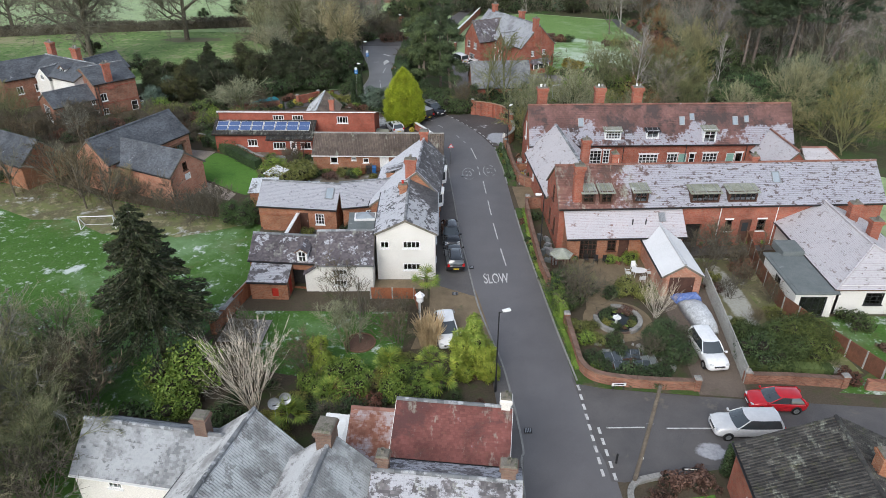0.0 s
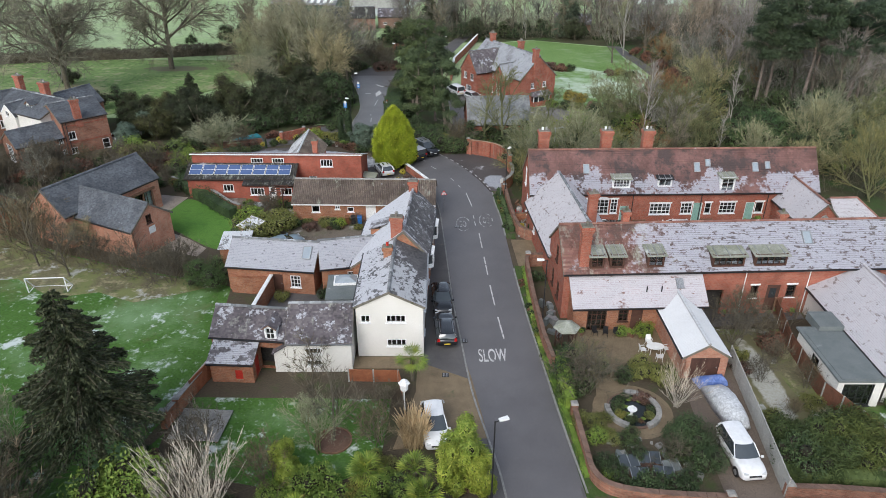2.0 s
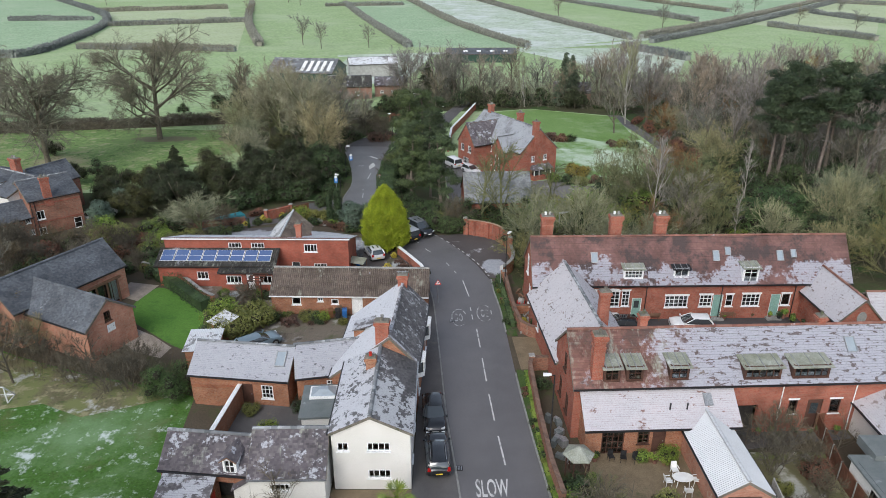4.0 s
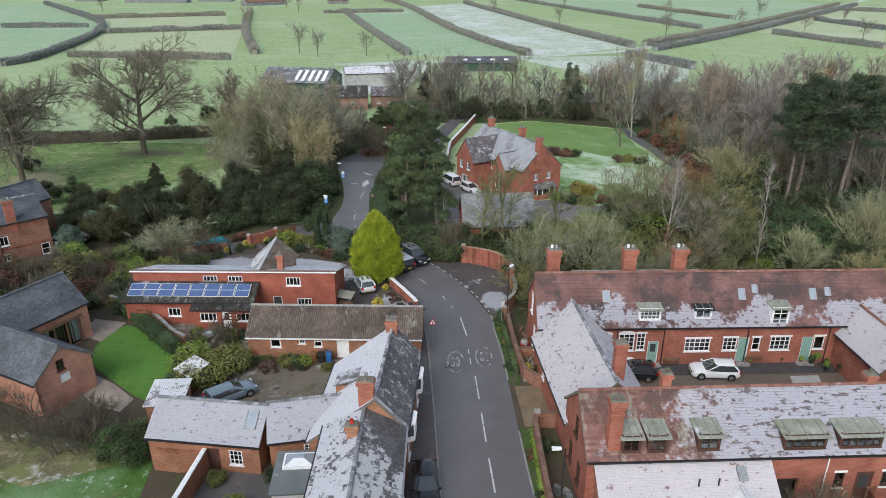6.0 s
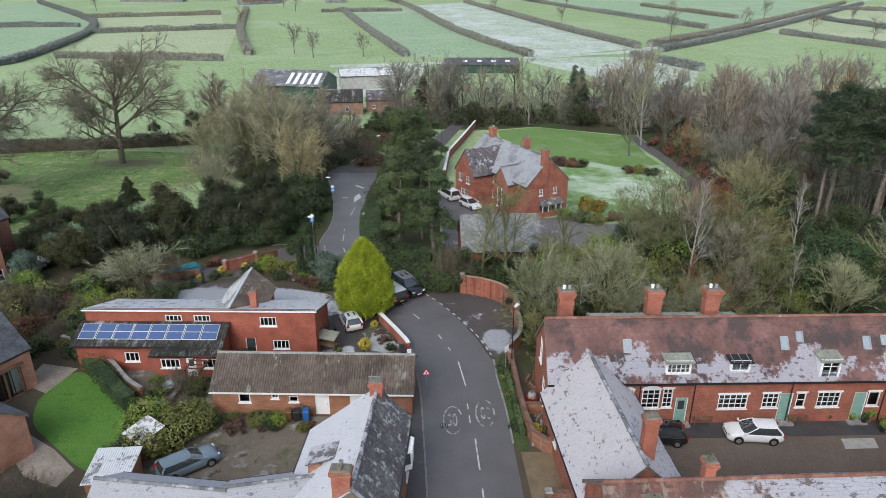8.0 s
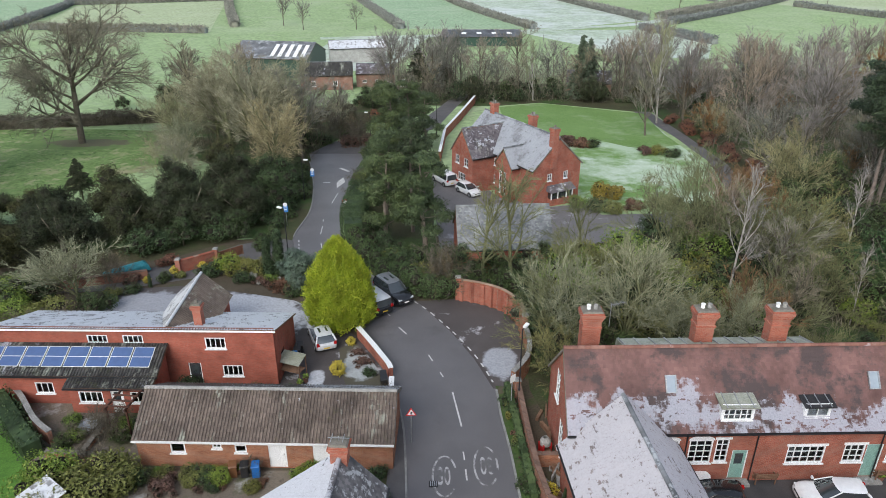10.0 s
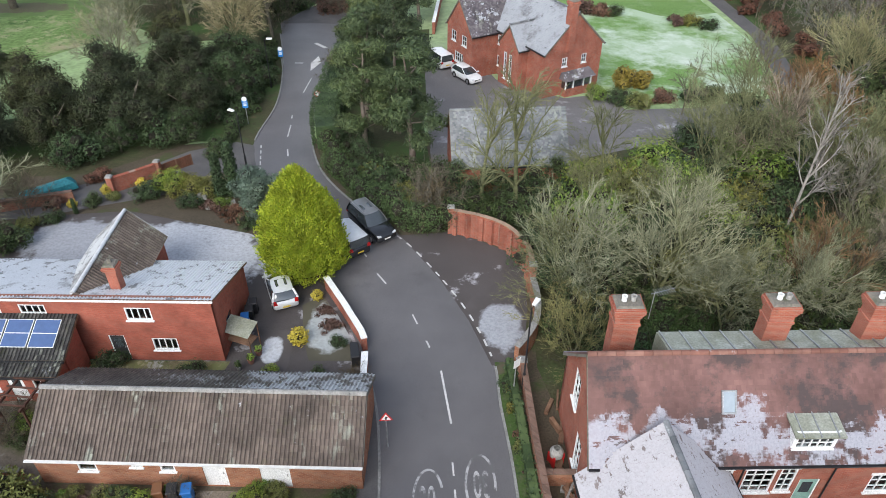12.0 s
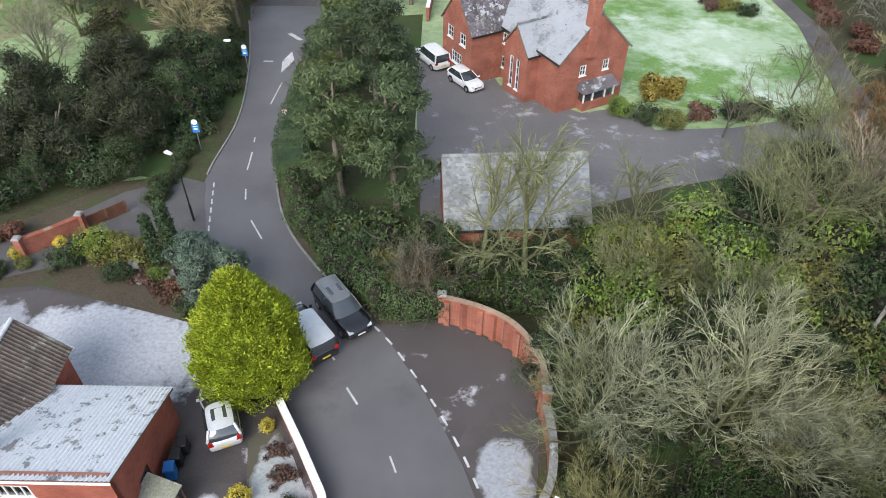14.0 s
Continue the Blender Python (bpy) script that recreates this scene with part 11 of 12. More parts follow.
# both dark vehicles carry the sky's reflection as a paler roof colour
car(-3.3, 100.1, 127, PB, "black van with sky sheen painted on its roof", 4.5, 1.85, 1.85, "van", 0.1, roof_sheen_paint=PS)
car(-1.5, 102.0, -54, PB, "dark sports utility car coming round the bend", 4.6, 1.88, 1.75, "suv", 0.1, True, roof_sheen_paint=PD, sunroof=True)
car(3.3, 139.0, 120, PW, "white van before the brick villa", 4.6, 1.85, 1.9, "van")
car(6.6, 134.0, -55, PW, "white hatchback before the brick villa", 4.1, 1.75, 1.5, "hatch")
car(-46.6, 107.4, 60, PS, "dark silver car beside the village house", 4.4, 1.8, 1.6, "suv", 0.06)

cover = Mesh()
rings = []
for i in range(11):
    t = i / 10
    zz = 0.35 + 0.95 * math.sin(math.pi * min(1, t * 1.05)) ** 0.45
    w = 0.95 * (0.82 + 0.18 * math.sin(math.pi * t))
    rings.append([(-2.3 + 4.6 * t, -w, 0.02), (-2.3 + 4.6 * t, -w * 0.96, zz * 0.62), (-2.3 + 4.6 * t, -w * 0.62, zz * (0.97 + 0.04 * (i % 2))), (-2.3 + 4.6 * t, w * 0.62, zz * (0.97 + 0.04 * ((i + 1) % 2))), (-2.3 + 4.6 * t, w * 0.96, zz * 0.62), (-2.3 + 4.6 * t, w, 0.02)])
cover.loft(rings)
whole("covered_car", cover, M["tarp"], "car under a wrinkled silver tarpaulin", "covered car", at=pose(21.9, 48.1, 0.06, 0, 0, 98), smooth=True)
tb = Mesh().loft([[(-1.2, -0.6, 0.0), (1.2, -0.5, 0.0), (1.3, 0.6, 0.0), (-1.3, 0.6, 0.0)], [(-1.1, -0.45, 0.45), (1.1, -0.4, 0.4), (1.0, 0.4, 0.5), (-1.0, 0.4, 0.42)], [(-0.8, -0.1, 0.62), (0.8, -0.1, 0.6), (0.8, 0.15, 0.64), (-0.8, 0.15, 0.6)]])
whole("tarp_cover", tb, M["blue_tarp"], "low pile under a blue tarpaulin by the garage", "covered pile", at=pose(21.9, 51.1, 0.06, 0, 0, 6))

# ---- garden things ----
pd = thing("pond", "raised pond with an open crescent of pale rim stones", "pond", pose(15.0, 47.9, 0))
for k in range(26):
    a0, a1 = 2 * math.pi * k / 26, 2 * math.pi * (k + 0.94) / 26
    if 7 <= k <= 11 or k in (18, 19, 20):
        part("rim_brick", Mesh().hull8([(r * math.cos(a), r * math.sin(a), z) for z in (0, 0.16) for r, a in ((1.75, a0), (1.95, a0), (1.95, a1), (1.75, a1))]), M["brick_soot"], pd)
        continue
    part("rim_stone", Mesh().hull8([(r * math.cos(a), r * math.sin(a), z) for z in (0, 0.36) for r, a in ((1.68, a0), (2.08, a0), (2.08, a1), (1.68, a1))]), M["stone"], pd)
part("water", Mesh().lathe([(1.78, 0.18), (0.0, 0.2)], 0, 0, 26), M["pond"], pd)
part("fountain", Mesh().lathe([(0.3, 0.1), (0.24, 0.3), (0.1, 0.4), (0.09, 0.8), (0.34, 0.95), (0.36, 1.0), (0.06, 0.98), (0.05, 1.3), (0.0, 1.35)], -0.35, -0.85, 12), M["white_plastic"], pd, "white stone fountain")
for k in range(14):
    q = random.Random(k)
    a = q.uniform(0, 6.28)
    part("lily_leaf", Mesh().lathe([(0.2, 0.21), (0.0, 0.225)], 1.2 * math.cos(a) * q.random(), 1.2 * math.sin(a), 8), M["leaf_green"], pd)
rk = random.Random(4)
for i in range(44):
    x, y = rk.uniform(12.4, 18.0), rk.uniform(41.0, 45.0)
    s = rk.uniform(0.25, 0.7)
    m = Mesh().box(0, 0, 0, s, s * rk.uniform(0.6, 1.2), s * rk.uniform(0.2, 0.5), rk.uniform(0, 90), rk.uniform(0.7, 0.95))
    whole("rock", m, M["stone"] if i % 2 else M["felt"], "rough grey rockery stone", "rock", group="rockery stones", at=pose(x, y, 0.02, rk.uniform(-6, 6), rk.uniform(-6, 6), 0))
for i in range(34):
    x, y = rk.uniform(-16, -8.6), 0
    y = 103.9 + (-(x + 8.6)) * 0.42 + rk.uniform(-0.9, 0.9) - 1.0
    s = rk.uniform(0.2, 0.5)
    whole("rock", Mesh().box(0, 0, 0, s, s * rk.uniform(0.6, 1.2), s * 0.6, rk.uniform(0, 90), 0.75), M["stone"], "rough grey rockery stone", "rock", group="rockery stones", at=pose(x, y, 0.02))


def garden_chair(x, y, turn, mat):
    ob = thing("garden_chair", "white moulded plastic garden chair", "chair", pose(x, y, 0.07, 0, 0, turn), "patio chairs")
    part("seat", Mesh().box(0, 0, 0.4, 0.48, 0.46, 0.05), mat, ob)
    part("backrest", Mesh().hull8([(-0.24, 0.2, 0.45), (0.24, 0.2, 0.45), (0.24, 0.25, 0.45), (-0.24, 0.25, 0.45), (-0.2, 0.32, 0.9), (0.2, 0.32, 0.9), (0.2, 0.36, 0.9), (-0.2, 0.36, 0.9)]), mat, ob)
    for sx in (-0.2, 0.2):
        for sy in (-0.19, 0.19):
            part("leg", Mesh().tube((sx * 1.15, sy * 1.15, 0), (sx, sy, 0.4), 0.022, 0.022, 6), mat, ob)
        part("armrest", Mesh().box(sx * 1.2, 0.02, 0.62, 0.06, 0.4, 0.03), mat, ob)


tbl = thing("patio_table", "white oval plastic patio table", "table", pose(18.5, 54.9, 0.07))
part("tabletop", Mesh().prism([(0.75 * math.cos(a), 0.5 * math.sin(a)) for a in np.linspace(0, 6.283, 19)[:-1]], 0.7, 0.74), M["white_plastic"], tbl)
for sx in (-0.4, 0.4):
    for sy in (-0.25, 0.25):
        part("leg", Mesh().tube((sx * 1.1, sy * 1.1, 0), (sx, sy, 0.7), 0.03, 0.03, 6), M["white_plastic"], tbl)
for x, y, t in ((18.3, 56.0, 5), (17.5, 54.9, 95), (19.5, 55.0, -85), (18.6, 53.9, 178)):
    garden_chair(x, y, t, M["white_plastic"])
for x, y, t in ((14.0, 57.4, 10), (14.9, 57.3, -8), (15.8, 57.2, 14)):
    ob = thing("garden_chair", "black metal garden chair by the wall", "chair", pose(x, y, 0.07, 0, 0, t), "patio chairs")
    part("seat", Mesh().box(0, 0, 0.42, 0.44, 0.42, 0.03), M["black_metal"], ob)
    part("backrest", Mesh().box(0, 0.2, 0.45, 0.42, 0.03, 0.45), M["black_metal"], ob)
    for sx in (-0.19, 0.19):
        for sy in (-0.18, 0.18):
            part("leg", Mesh().tube((sx, sy, 0), (sx, sy, 0.42), 0.015, 0.015, 5), M["black_metal"], ob)
gz_ob = thing("gazebo", "small timber gazebo with a pale hexagonal roof", "gazebo", pose(11.2, 55.9, 0.02))
for k in range(6):
    a = math.pi * k / 3
    part("post", Mesh().tube((0.85 * math.cos(a), 0.85 * math.sin(a), 0), (0.85 * math.cos(a), 0.85 * math.sin(a), 2.0), 0.05, 0.05, 6), M["dark_wood"], gz_ob)
    b2 = math.pi * (k + 1) / 3
    part("roof_panel", Mesh().loft([[(1.15 * math.cos(a), 1.15 * math.sin(a), 1.95), (1.15 * math.cos(b2), 1.15 * math.sin(b2), 1.95), (0.01 * math.cos(b2), 0.01 * math.sin(b2), 2.6)], [(1.15 * math.cos(a), 1.15 * math.sin(a), 2.0), (1.15 * math.cos(b2), 1.15 * math.sin(b2), 2.0), (0.01 * math.cos(b2), 0.01 * math.sin(b2), 2.66)]]), M["lead"], gz_ob)
    part("rail", Mesh().tube((0.85 * math.cos(a), 0.85 * math.sin(a), 0.8), (0.85 * math.cos(b2), 0.85 * math.sin(b2), 0.8), 0.03, 0.03, 5), M["dark_wood"], gz_ob)
dv = thing("dovecote", "white dovecote on a tall post", "dovecote", pose(-1.95, 48.0, 0))
part("post", Mesh().tube((0, 0, -0.1), (0, 0, 2.0), 0.05, 0.05, 8), M["white"], dv)
part("house", Mesh().lathe([(0.3, 2.0), (0.3, 2.6), (0.0, 2.6)], 0, 0, 6), M["white"], dv)
part("roof", Mesh().lathe([(0.45, 2.58), (0.0, 3.0)], 0, 0, 6), M["white"], dv)


def goal(x, y, turn):
    ob = thing("football_goal", "small white metal football goal on the field", "goal", pose(x, y, 0, 0, 0, turn))
    for a, b in (((-1.8, 0, 0), (-1.8, 0, 1.6)), ((1.8, 0, 0), (1.8, 0, 1.6)), ((-1.8, 0, 1.6), (1.8, 0, 1.6)), ((-1.8, 1.2, 0), (-1.8, 0, 1.6)), ((1.8, 1.2, 0), (1.8, 0, 1.6)), ((-1.8, 1.2, 0), (1.8, 1.2, 0)), ((-1.8, 0, 0.02), (-1.8, 1.2, 0.02)), ((1.8, 0, 0.02), (1.8, 1.2, 0.02))):
        part("tube", Mesh().tube(a, b, 0.055, 0.055, 6), M["white"], ob)


goal(-36.8, 64.4, 4)


def bin_(x, y, turn, mat, label, z=0.04):
    ob = thing("wheelie_bin", label, "bin", pose(x, y, z, 0, 0, turn), "wheelie bins")
    part("tub", Mesh().box(0, 0, 0.08, 0.46, 0.5, 0.85), mat, ob)
    part("lid", Mesh().hull8([(-0.27, -0.32, 0.93), (0.27, -0.32, 0.93), (0.27, 0.3, 0.93), (-0.27, 0.3, 0.93), (-0.24, -0.28, 0.99), (0.24, -0.28, 0.99), (0.24, 0.26, 1.05), (-0.24, 0.26, 1.05)]), mat, ob)
    for s in (-0.22, 0.22):
        part("wheel", Mesh().tube((s - 0.03, 0.24, 0.1), (s + 0.03, 0.24, 0.1), 0.1, 0.1, 10), M["tyre"], ob)


for x, y, m, l in ((-10.0, 79.0, "brown_plastic", "brown wheelie bin against the bungalow"), (-9.3, 79.0, "black_plastic", "black wheelie bin against the bungalow"), (-8.6, 79.0, "blue_plastic", "blue wheelie bin against the bungalow"), (-8.5, 92.0, "black_plastic", "black wheelie bin beside the red house"), (-8.6, 91.3, "blue_plastic", "blue lidded wheelie bin beside the red house"), (-8.4, 92.7, "black_plastic", "black wheelie bin beside the red house"), (-1.4, 88.7, "black_plastic", "black wheelie bin by the gate"), (-1.3, 88.1, "black_plastic", "black wheelie bin by the gate")):
    bin_(x, y, 10, M[m], l, 0.05)
gh = thing("cold_frame", "small glazed lean-to frame stacked with pots", "greenhouse", pose(-8.4, 89.6, 0.04, 0, 0, -20))
for sx in (-0.9, 0.9):
    for sy in (-0.5, 0.5):
        part("post", Mesh().box(sx, sy, 0, 0.06, 0.06, 1.5 if sy < 0 else 1.8), M["timber"], gh)
part("pane", Mesh().hull8([(-0.95, -0.6, 1.5), (0.95, -0.6, 1.5), (0.95, 0.6, 1.85), (-0.95, 0.6, 1.85), (-0.95, -0.6, 1.52), (0.95, -0.6, 1.52), (0.95, 0.6, 1.87), (-0.95, 0.6, 1.87)]), M["lead"], gh)
part("shelf", Mesh().box(0, 0, 0.7, 1.7, 0.9, 0.04), M["timber"], gh)
for i, (x, y) in enumerate(((-9.9, 86.3), (-8.2, 86.6), (-7.6, 88.2), (-7.3, 88.9), (-6.4, 85.9), (-5.6, 86.0), (-2.9, 85.9), (-17.5, 86.3), (-9.8, 79.2), (26.2, 60.4), (27.2, 60.5), (31.0, 60.6), (12.8, 57.4), (17.2, 57.2), (11.0, 79.2), (30.4, 78.7))):
    ob = thing("plant_pot", "terracotta pot with a small winter plant", "plant pot", pose(x, y, 0.06), "plant pots")
    part("pot", Mesh().lathe([(0.16, 0), (0.22, 0.32), (0.24, 0.34), (0.24, 0.38), (0.18, 0.36), (0.0, 0.34)], 0, 0, 10), M["ridge"], ob)
    part("plant", cloud([(0, 0, 0.5, 0.22, 0.22, 0.2)], 120, 0.07, i), M["leaf_green"], ob)
for x, y, t, L, W_ in ((-20.5, 71.4, 4, 2.7, 3.0), (-19.9, 75.3, -36, 1.9, 1.8)):
    ob = thing("garden_shed", "small shed under frosted corrugated sheet", "shed", pose(x, y, 0, 0, 0, t))
    for p0, p1 in (((-L / 2, -W_ / 2), (L / 2, -W_ / 2)), ((L / 2, -W_ / 2), (L / 2, W_ / 2)), ((L / 2, W_ / 2), (-L / 2, W_ / 2)), ((-L / 2, W_ / 2), (-L / 2, -W_ / 2))):
        part("wall", wall_mesh(p0, p1, -0.1, [(0, 1.75), (9, 1.75)], [], 0.06), M["brick_old"], ob)
    r = part("roof", deck((-L / 2 - 0.15, -W_ / 2 - 0.15, 1.8), (L / 2 + 0.15, -W_ / 2 - 0.15, 1.8), (L / 2 + 0.15, W_ / 2 + 0.15, 2.15), (-L / 2 - 0.15, W_ / 2 + 0.15, 2.15), 0.06), M["timber"], ob)
    part("roof_sheet", wavy((-L / 2 - 0.2, -W_ / 2 - 0.2, 1.8), (L / 2 + 0.2, -W_ / 2 - 0.2, 1.8), (L / 2 + 0.2, W_ / 2 + 0.2, 2.15), (-L / 2 - 0.2, W_ / 2 + 0.2, 2.15)), M["corrugated"], r)
dk = thing("timber_deck", "frosted timber deck in the lower garden", "deck", pose(-16.6, 46.3, 0, 0, 0, -4))
for k in range(16):
    part("board", Mesh().box(0, -1.5 + 0.2 * k, 0.15, 3.7, 0.18, 0.05), M["stone"], dk)
for sx in (-1.7, 0, 1.7):
    part("joist", Mesh().box(sx, 0, -0.05, 0.12, 3.2, 0.2), M["timber"], dk)
for x, y, h in ((-11.55, 35.2, 2.4), (-10.9, 35.7, 2.4)):
    ob = thing("satellite_dish", "grey satellite dish on a pole", "satellite dish", pose(x, y, 0, 0, 0, 20), "satellite dishes")
    part("pole", Mesh().tube((0, 0, -0.1), (0, 0, h), 0.03, 0.03, 6), M["metal"], ob)
    d = part("dish", Mesh().lathe([(0.0, 0.0), (0.25, 0.03), (0.42, 0.11), (0.42, 0.13), (0.25, 0.05), (0.0, 0.02)], 0, 0, 16), M["metal"], ob)
    d.matrix_basis = pose(0, -0.1, h, 60, 0, 0)
    part("bar", Mesh().box(0, -0.3, h - 0.05, 0.3, 0.02, 0.06), M["black_plastic"], ob)


def aerial(x, y, z, turn):
    ob = thing("roof_aerial", "thin metal television aerial mast", "aerial", pose(x, y, z, 0, 0, turn), "aerials")
    part("mast", Mesh().tube((0, 0, -0.6), (0, 0, 1.1), 0.02, 0.02, 6), M["metal"], ob)
    part("boom", Mesh().tube((-0.2, 0, 1.0), (1.1, 0, 1.0), 0.015, 0.015, 5), M["metal"], ob)
    for k in range(8):
        part("element", Mesh().tube((0.05 + 0.13 * k, -0.25, 1.0), (0.05 + 0.13 * k, 0.25, 1.0), 0.009, 0.009, 4), M["metal"], ob)


aerial(-22.6, 30.4, 4.6, 150)
aerial(13.6, 83.3, 9.0, 20)
ht = thing("bench", "timber bench by the terrace door", "bench", pose(31.0, 79.0, 0.2, 0, 0, 2))
part("seat", Mesh().box(0, 0, 0.4, 1.4, 0.4, 0.05), M["timber"], ht)
part("backrest", Mesh().box(0, 0.2, 0.5, 1.4, 0.05, 0.4), M["timber"], ht)
for s in (-0.6, 0.6):
    part("leg", Mesh().box(s, 0, 0, 0.08, 0.4, 0.4), M["timber"], ht)
wt = thing("garden_bench", "white metal garden table set before the terrace", "table", pose(19.0, 78.2, 0.2))
part("tabletop", Mesh().lathe([(0.5, 0.7), (0.5, 0.73), (0.0, 0.73)], 0, 0, 12), M["white"], wt)
part("leg", Mesh().lathe([(0.25, 0), (0.05, 0.1), (0.04, 0.7)], 0, 0, 8), M["white"], wt)
# clutter in the side passage
cl = random.Random(15)
mx = thing("cement_mixer", "old cement mixer in the side passage", "cement mixer", pose(9.8, 81.3, 0.02, 0, 0, 30))
part("drum", Mesh().lathe([(0.12, 0.5), (0.36, 0.65), (0.36, 0.95), (0.2, 1.2), (0.17, 1.2), (0.3, 0.9), (0.0, 0.6)], 0, 0, 14), M["stone"], mx)
part("stand", Mesh().box(-0.3, 0, 0, 0.05, 0.6, 0.8).box(0.3, 0, 0, 0.05, 0.6, 0.8), M["red_sign"], mx)
for i in range(22):
    x, y = cl.uniform(9.3, 10.6), cl.uniform(76.5, 86.5)
    ob = whole("timber_offcut", Mesh().box(0, 0, 0, cl.uniform(0.1, 0.3), cl.uniform(0.6, 1.8), cl.uniform(0.08, 0.4), cl.uniform(-40, 40)), M["timber"] if i % 3 else M["stone"], "old timber lying in the side passage", "timber", group="passage clutter", at=pose(x, y, 0.01))
for i in range(12):
    x, y = cl.uniform(10.0, 11.0), cl.uniform(57.0, 63.5)
    whole("crate", Mesh().box(0, 0, 0, cl.uniform(0.3, 0.6), cl.uniform(0.3, 0.6), cl.uniform(0.3, 0.8), cl.uniform(0, 60), 0.95), M["felt"] if i % 2 else M["metal"], "grey crate stored beside the gable", "crate", group="passage clutter", at=pose(x, y, 0.01))
dg = thing("digger", "orange digger in the farmyard", "digger", pose(-19, 262, gz(262), 0, 0, 40))
part("body", Mesh().box(0, 0, 0.9, 2.6, 2.2, 1.4).box(-0.6, 0, 2.3, 1.2, 1.6, 1.0, taper=0.9), M["digger"], dg)
part("boom", Mesh().tube((1.0, 0, 2.0), (3.0, 0, 4.4), 0.22, 0.18, 6).tube((3.0, 0, 4.4), (4.6, 0, 2.0), 0.18, 0.14, 6), M["digger"], dg)
part("track", Mesh().box(0, -1.1, 0, 3.2, 0.5, 0.9), M["tyre"], dg)
part("track", Mesh().box(0, 1.1, 0, 3.2, 0.5, 0.9), M["tyre"], dg)


# ---- benches, cold frames and other small garden things ----
def bench(x, y, turn, label):
    ob = thing("garden_bench", label, "bench", pose(x, y, 0.14, 0, 0, turn), "benches")
    for k in range(4):
        part("slat", Mesh().box(0, -0.18 + 0.12 * k, 0.42, 1.4, 0.09, 0.03), M["timber"], ob)
    for k in range(3):
        part("back_slat", Mesh().box(0, 0.27 + 0.02 * k, 0.55 + 0.13 * k, 1.4, 0.03, 0.09), M["timber"], ob)
    for sx in (-0.62, 0.62):
        for sy in (-0.18, 0.24):
            part("leg", Mesh().box(sx, sy, 0, 0.06, 0.06, 0.44 if sy < 0 else 0.92), M["timber"], ob)
        part("armrest", Mesh().box(sx, 0.02, 0.62, 0.07, 0.5, 0.04), M["timber"], ob)
    return ob


bench(23.0, 78.5, 182, "weathered timber bench against the terrace wall")
bench(30.6, 78.8, 182, "weathered timber bench between the terrace doors")
for i, (x, y, w, d, turn) in enumerate(((13.4, 42.6, 1.3, 0.9, 8), (14.9, 42.9, 1.4, 0.9, -4), (16.2, 42.2, 1.1, 0.8, 12), (13.9, 41.5, 1.2, 0.8, 3), (15.5, 41.6, 1.3, 0.8, -8))):
    cf = thing("cold_frame", "low garden frame with dark glass and weathered boards", "cold frame", pose(x, y, 0.02, 0, 0, turn), "cold frames")
    part("box", Mesh().hull8([(-w / 2, -d / 2, 0), (w / 2, -d / 2, 0), (w / 2, d / 2, 0), (-w / 2, d / 2, 0), (-w / 2, -d / 2, 0.25), (w / 2, -d / 2, 0.25), (w / 2, d / 2, 0.45), (-w / 2, d / 2, 0.45)]), M["timber"] if i % 2 else M["cap"], cf)
    lid = part("lid", Mesh().hull8([(-w / 2 - 0.03, -d / 2 - 0.03, 0.255), (w / 2 + 0.03, -d / 2 - 0.03, 0.255), (w / 2 + 0.03, d / 2 + 0.03, 0.465), (-w / 2 - 0.03, d / 2 + 0.03, 0.465), (-w / 2 - 0.03, -d / 2 - 0.03, 0.29), (w / 2 + 0.03, -d / 2 - 0.03, 0.29), (w / 2 + 0.03, d / 2 + 0.03, 0.5), (-w / 2 - 0.03, d / 2 + 0.03, 0.5)]), M["car_glass"] if i != 2 else M["felt"], cf)
    for k in (-0.5, 0, 0.5):
        part("glazing_bar", Mesh().hull8([(k * w - 0.025, -d / 2, 0.295), (k * w + 0.025, -d / 2, 0.295), (k * w + 0.025, d / 2, 0.5), (k * w - 0.025, d / 2, 0.5), (k * w - 0.025, -d / 2, 0.315), (k * w + 0.025, -d / 2, 0.315), (k * w + 0.025, d / 2, 0.52), (k * w - 0.025, d / 2, 0.52)]), M["metal"], lid)
ring = thing("tree_ring", "round brown mulch bed edged with timber under the fruit tree", "garden bed", pose(-6.8, 44.8, 0.03))
part("mulch", Mesh().lathe([(1.25, 0.02), (0.9, 0.08), (0.0, 0.1)], 0, 0, 20), M["mulch"], ring)
part("edging", Mesh().lathe([(1.22, 0.0), (1.22, 0.12), (1.3, 0.12), (1.3, 0.0)], 0, 0, 20), M["timber"], ring)


def pot(x, y, h, mat, leaf, label, z=0.1):
    ob = thing("plant_pot", label, "plant pot", pose(x, y, z), "potted plants")
    part("pot", Mesh().lathe([(h * 0.3, 0), (h * 0.42, h * 0.9), (h * 0.46, h * 0.92), (h * 0.46, h), (h * 0.36, h), (h * 0.34, h * 0.85), (0.0, h * 0.85)], 0, 0, 12), mat, ob)
    part("plant", cloud([(0, 0, h * 1.35, h * 0.6, h * 0.6, h * 0.55)], 160, h * 0.2, int(x * 10) % 97, shell=0.3), M[leaf], ob)
    return ob


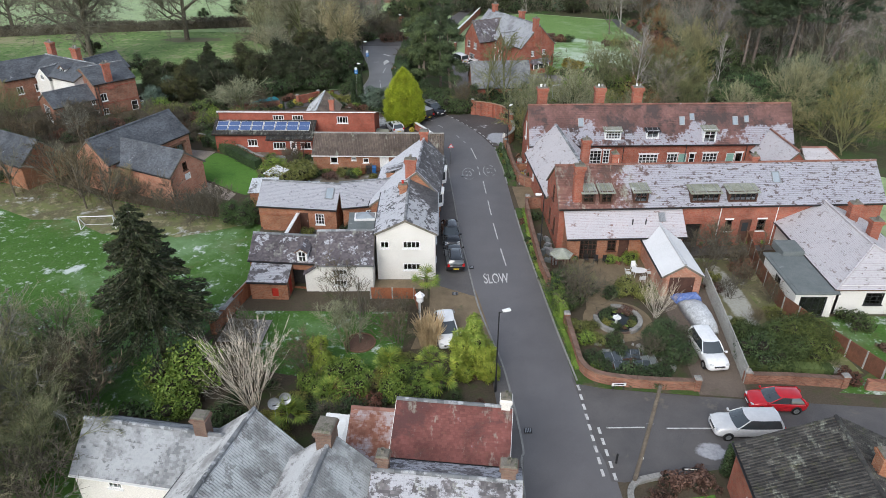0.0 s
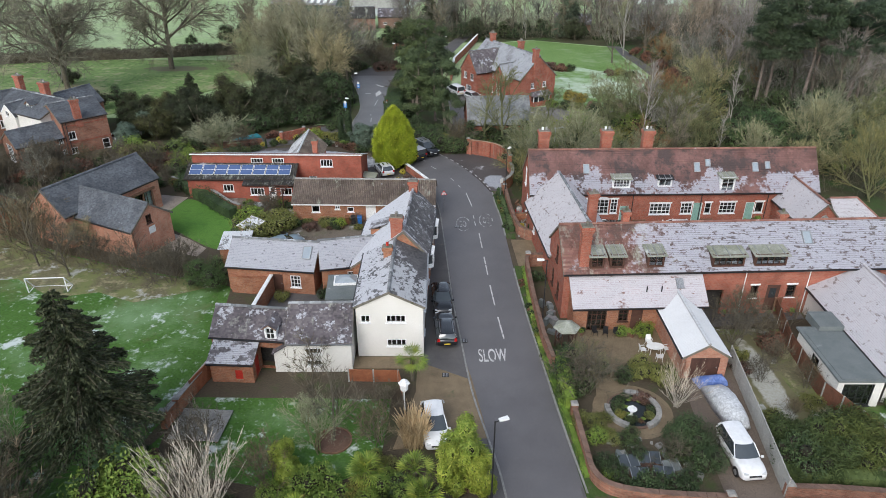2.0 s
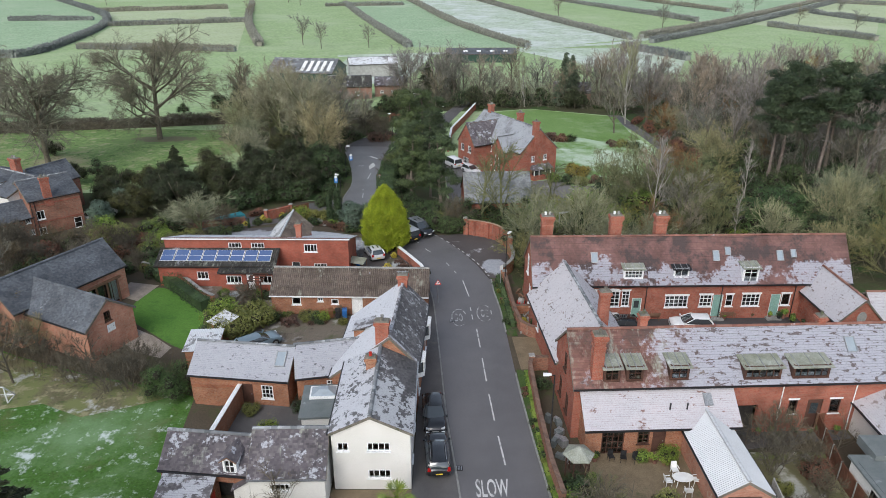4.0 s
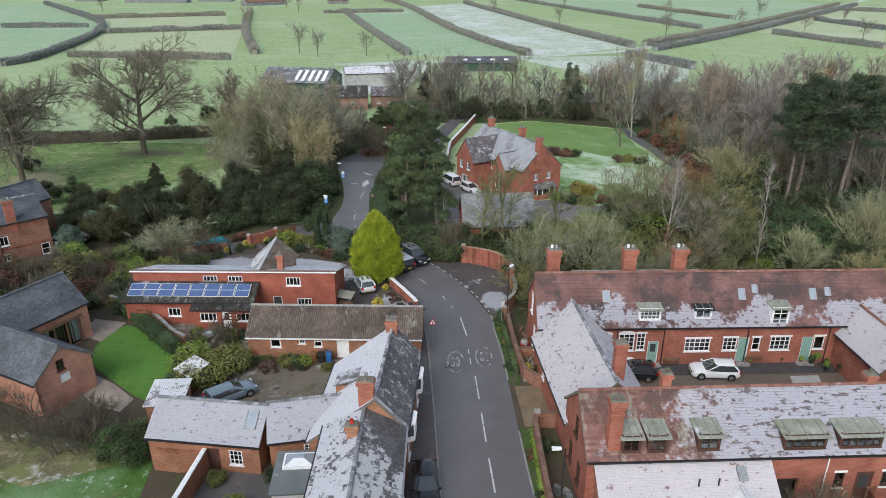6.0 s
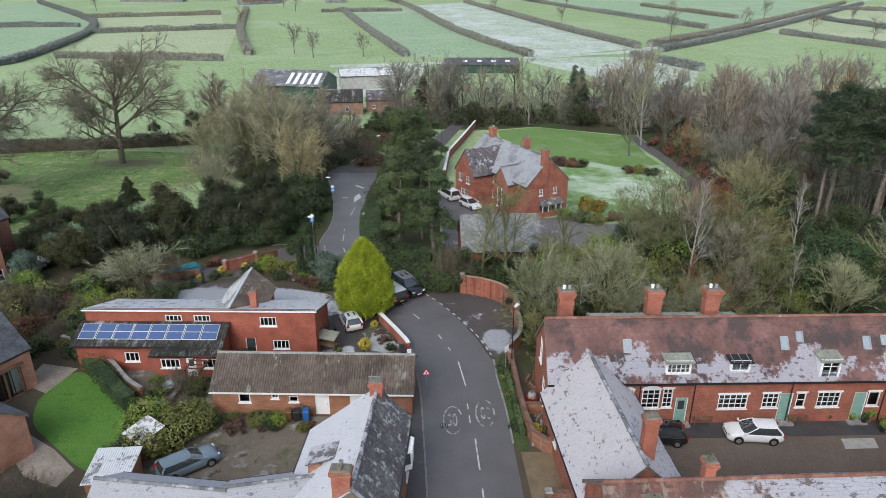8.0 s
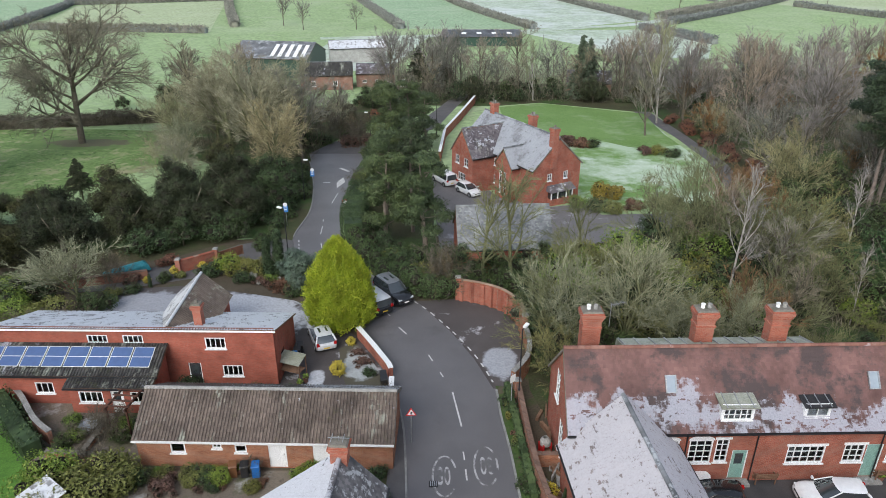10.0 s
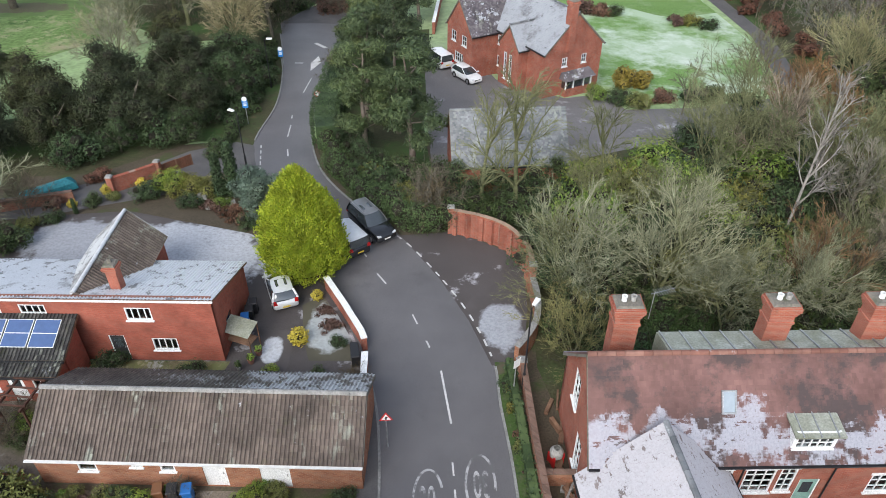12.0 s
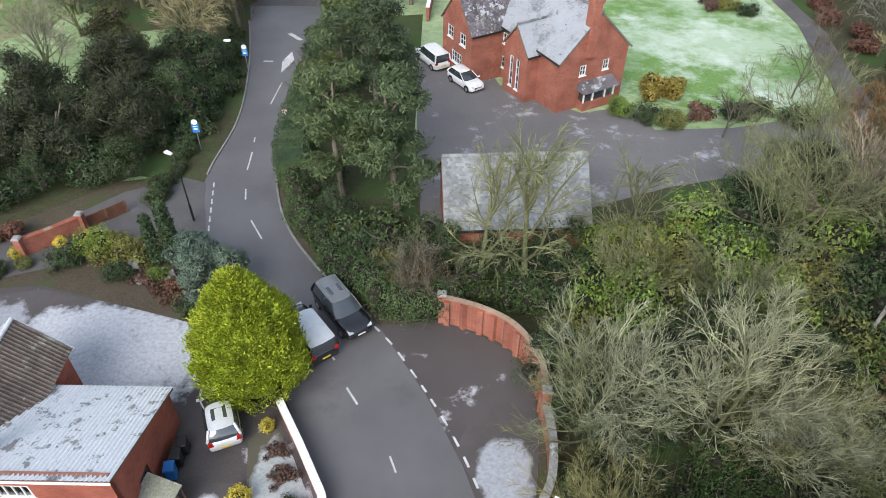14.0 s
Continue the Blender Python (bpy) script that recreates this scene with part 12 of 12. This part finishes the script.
for x, y, h, m_, l_ in ((35.2, 78.9, 0.4, "ridge", "leaf_green"), (36.0, 78.6, 0.5, "black_plastic", "leaf_dark"), (36.6, 78.9, 0.6, "ridge", "leaf_green"), (37.3, 78.3, 0.45, "stone", "leaf_olive"), (33.4, 79.0, 0.3, "ridge", "leaf_dark"), (26.4, 78.9, 0.3, "ridge", "leaf_dark"), (36.9, 77.6, 0.5, "black_plastic", "leaf_green"), (38.0, 77.4, 0.4, "ridge", "leaf_dark"),
                        (-6.2, 85.9, 0.4, "timber", "leaf_rust"), (-5.2, 85.8, 0.35, "black_plastic", "leaf_dark"), (-4.4, 85.9, 0.5, "ridge", "leaf_gold"), (-2.7, 85.7, 0.4, "black_plastic", "leaf_dark"), (-8.2, 87.6, 0.35, "stone", "leaf_dark"), (16.9, 57.3, 0.4, "ridge", "leaf_green"), (13.0, 57.6, 0.35, "ridge", "leaf_dark"), (17.8, 56.9, 0.3, "ridge", "leaf_olive"),
                        (29.0, 60.2, 0.4, "ridge", "leaf_dark"), (30.2, 60.3, 0.35, "black_plastic", "leaf_dark"), (32.4, 60.5, 0.4, "ridge", "leaf_green"), (27.6, 60.0, 0.3, "stone", "leaf_dark"), (-11.4, 79.0, 0.4, "ridge", "leaf_dark"), (-14.8, 79.0, 0.35, "stone", "leaf_green"), (-16.6, 79.2, 0.4, "ridge", "leaf_olive")):
    pot(x, y, h, M[m_], l_, {"ridge": "terracotta pot with a winter plant beside the wall", "black_plastic": "black plastic pot with a small shrub", "stone": "pale stone pot with a winter plant", "timber": "wooden tub with a russet shrub"}[m_])

pg = thing("pergola", "dark timber pergola frame over the yard", "pergola", pose(-18.6, 84.2, 0.02, 0, 0, 84))
for px in (-1.3, 1.3):
    for py in (-0.7, 0.7):
        part("post", Mesh().box(px, py, 0, 0.1, 0.1, 2.1), M["dark_wood"], pg)
for py in (-0.7, 0.7):
    part("beam", Mesh().box(0, py, 2.1, 3.0, 0.08, 0.14), M["dark_wood"], pg)
for k in range(5):
    part("rafter", Mesh().box(-1.2 + 0.6 * k, 0, 2.24, 0.07, 1.8, 0.1), M["dark_wood"], pg)
tc = Mesh().loft([[(-2.2, -0.7, 0), (2.2, -0.6, 0), (2.3, 0.7, 0), (-2.2, 0.7, 0)], [(-2.0, -0.6, 0.5), (2.0, -0.5, 0.55), (2.0, 0.55, 0.6), (-2.0, 0.6, 0.5)], [(-1.7, -0.15, 0.8), (1.6, -0.12, 0.9), (1.7, 0.2, 0.86), (-1.6, 0.2, 0.78)]])
whole("tarpaulin", tc, M["teal_tarp"], "teal tarpaulin drawn over a long low heap", "tarpaulin", at=pose(-28.4, 106.9, 0.02, 0, 0, 38))
for i, (x, y) in enumerate(((-21.3, 83.5),)):
    tp = thing("water_tub", "round pale blue garden tub full of water", "tub", pose(x, y, 0.02))
    part("rim", Mesh().lathe([(0.62, 0), (0.7, 0.35), (0.74, 0.35), (0.74, 0.38), (0.66, 0.38), (0.6, 0.05), (0, 0.05)], 0, 0, 18), M["metal"], tp)
    # water takes the same painted sky reflection as the roof panes
    part("water", Mesh().lathe([(0.655, 0.3), (0.0, 0.301)], 0, 0, 18), M["sky_glass"], tp)
for i, (x0, y0, x1, y1, h) in enumerate(((-22.6, 80.6, -17.4, 80.2, 0.6), (-20.4, 80.2, -20.2, 83.6, 0.35))):
    brick_wall("bed_wall", "low brick retaining wall in the yard", [(x0, y0), (x1, y1)], h, M["brick_old"], M["cap"], 0.24)
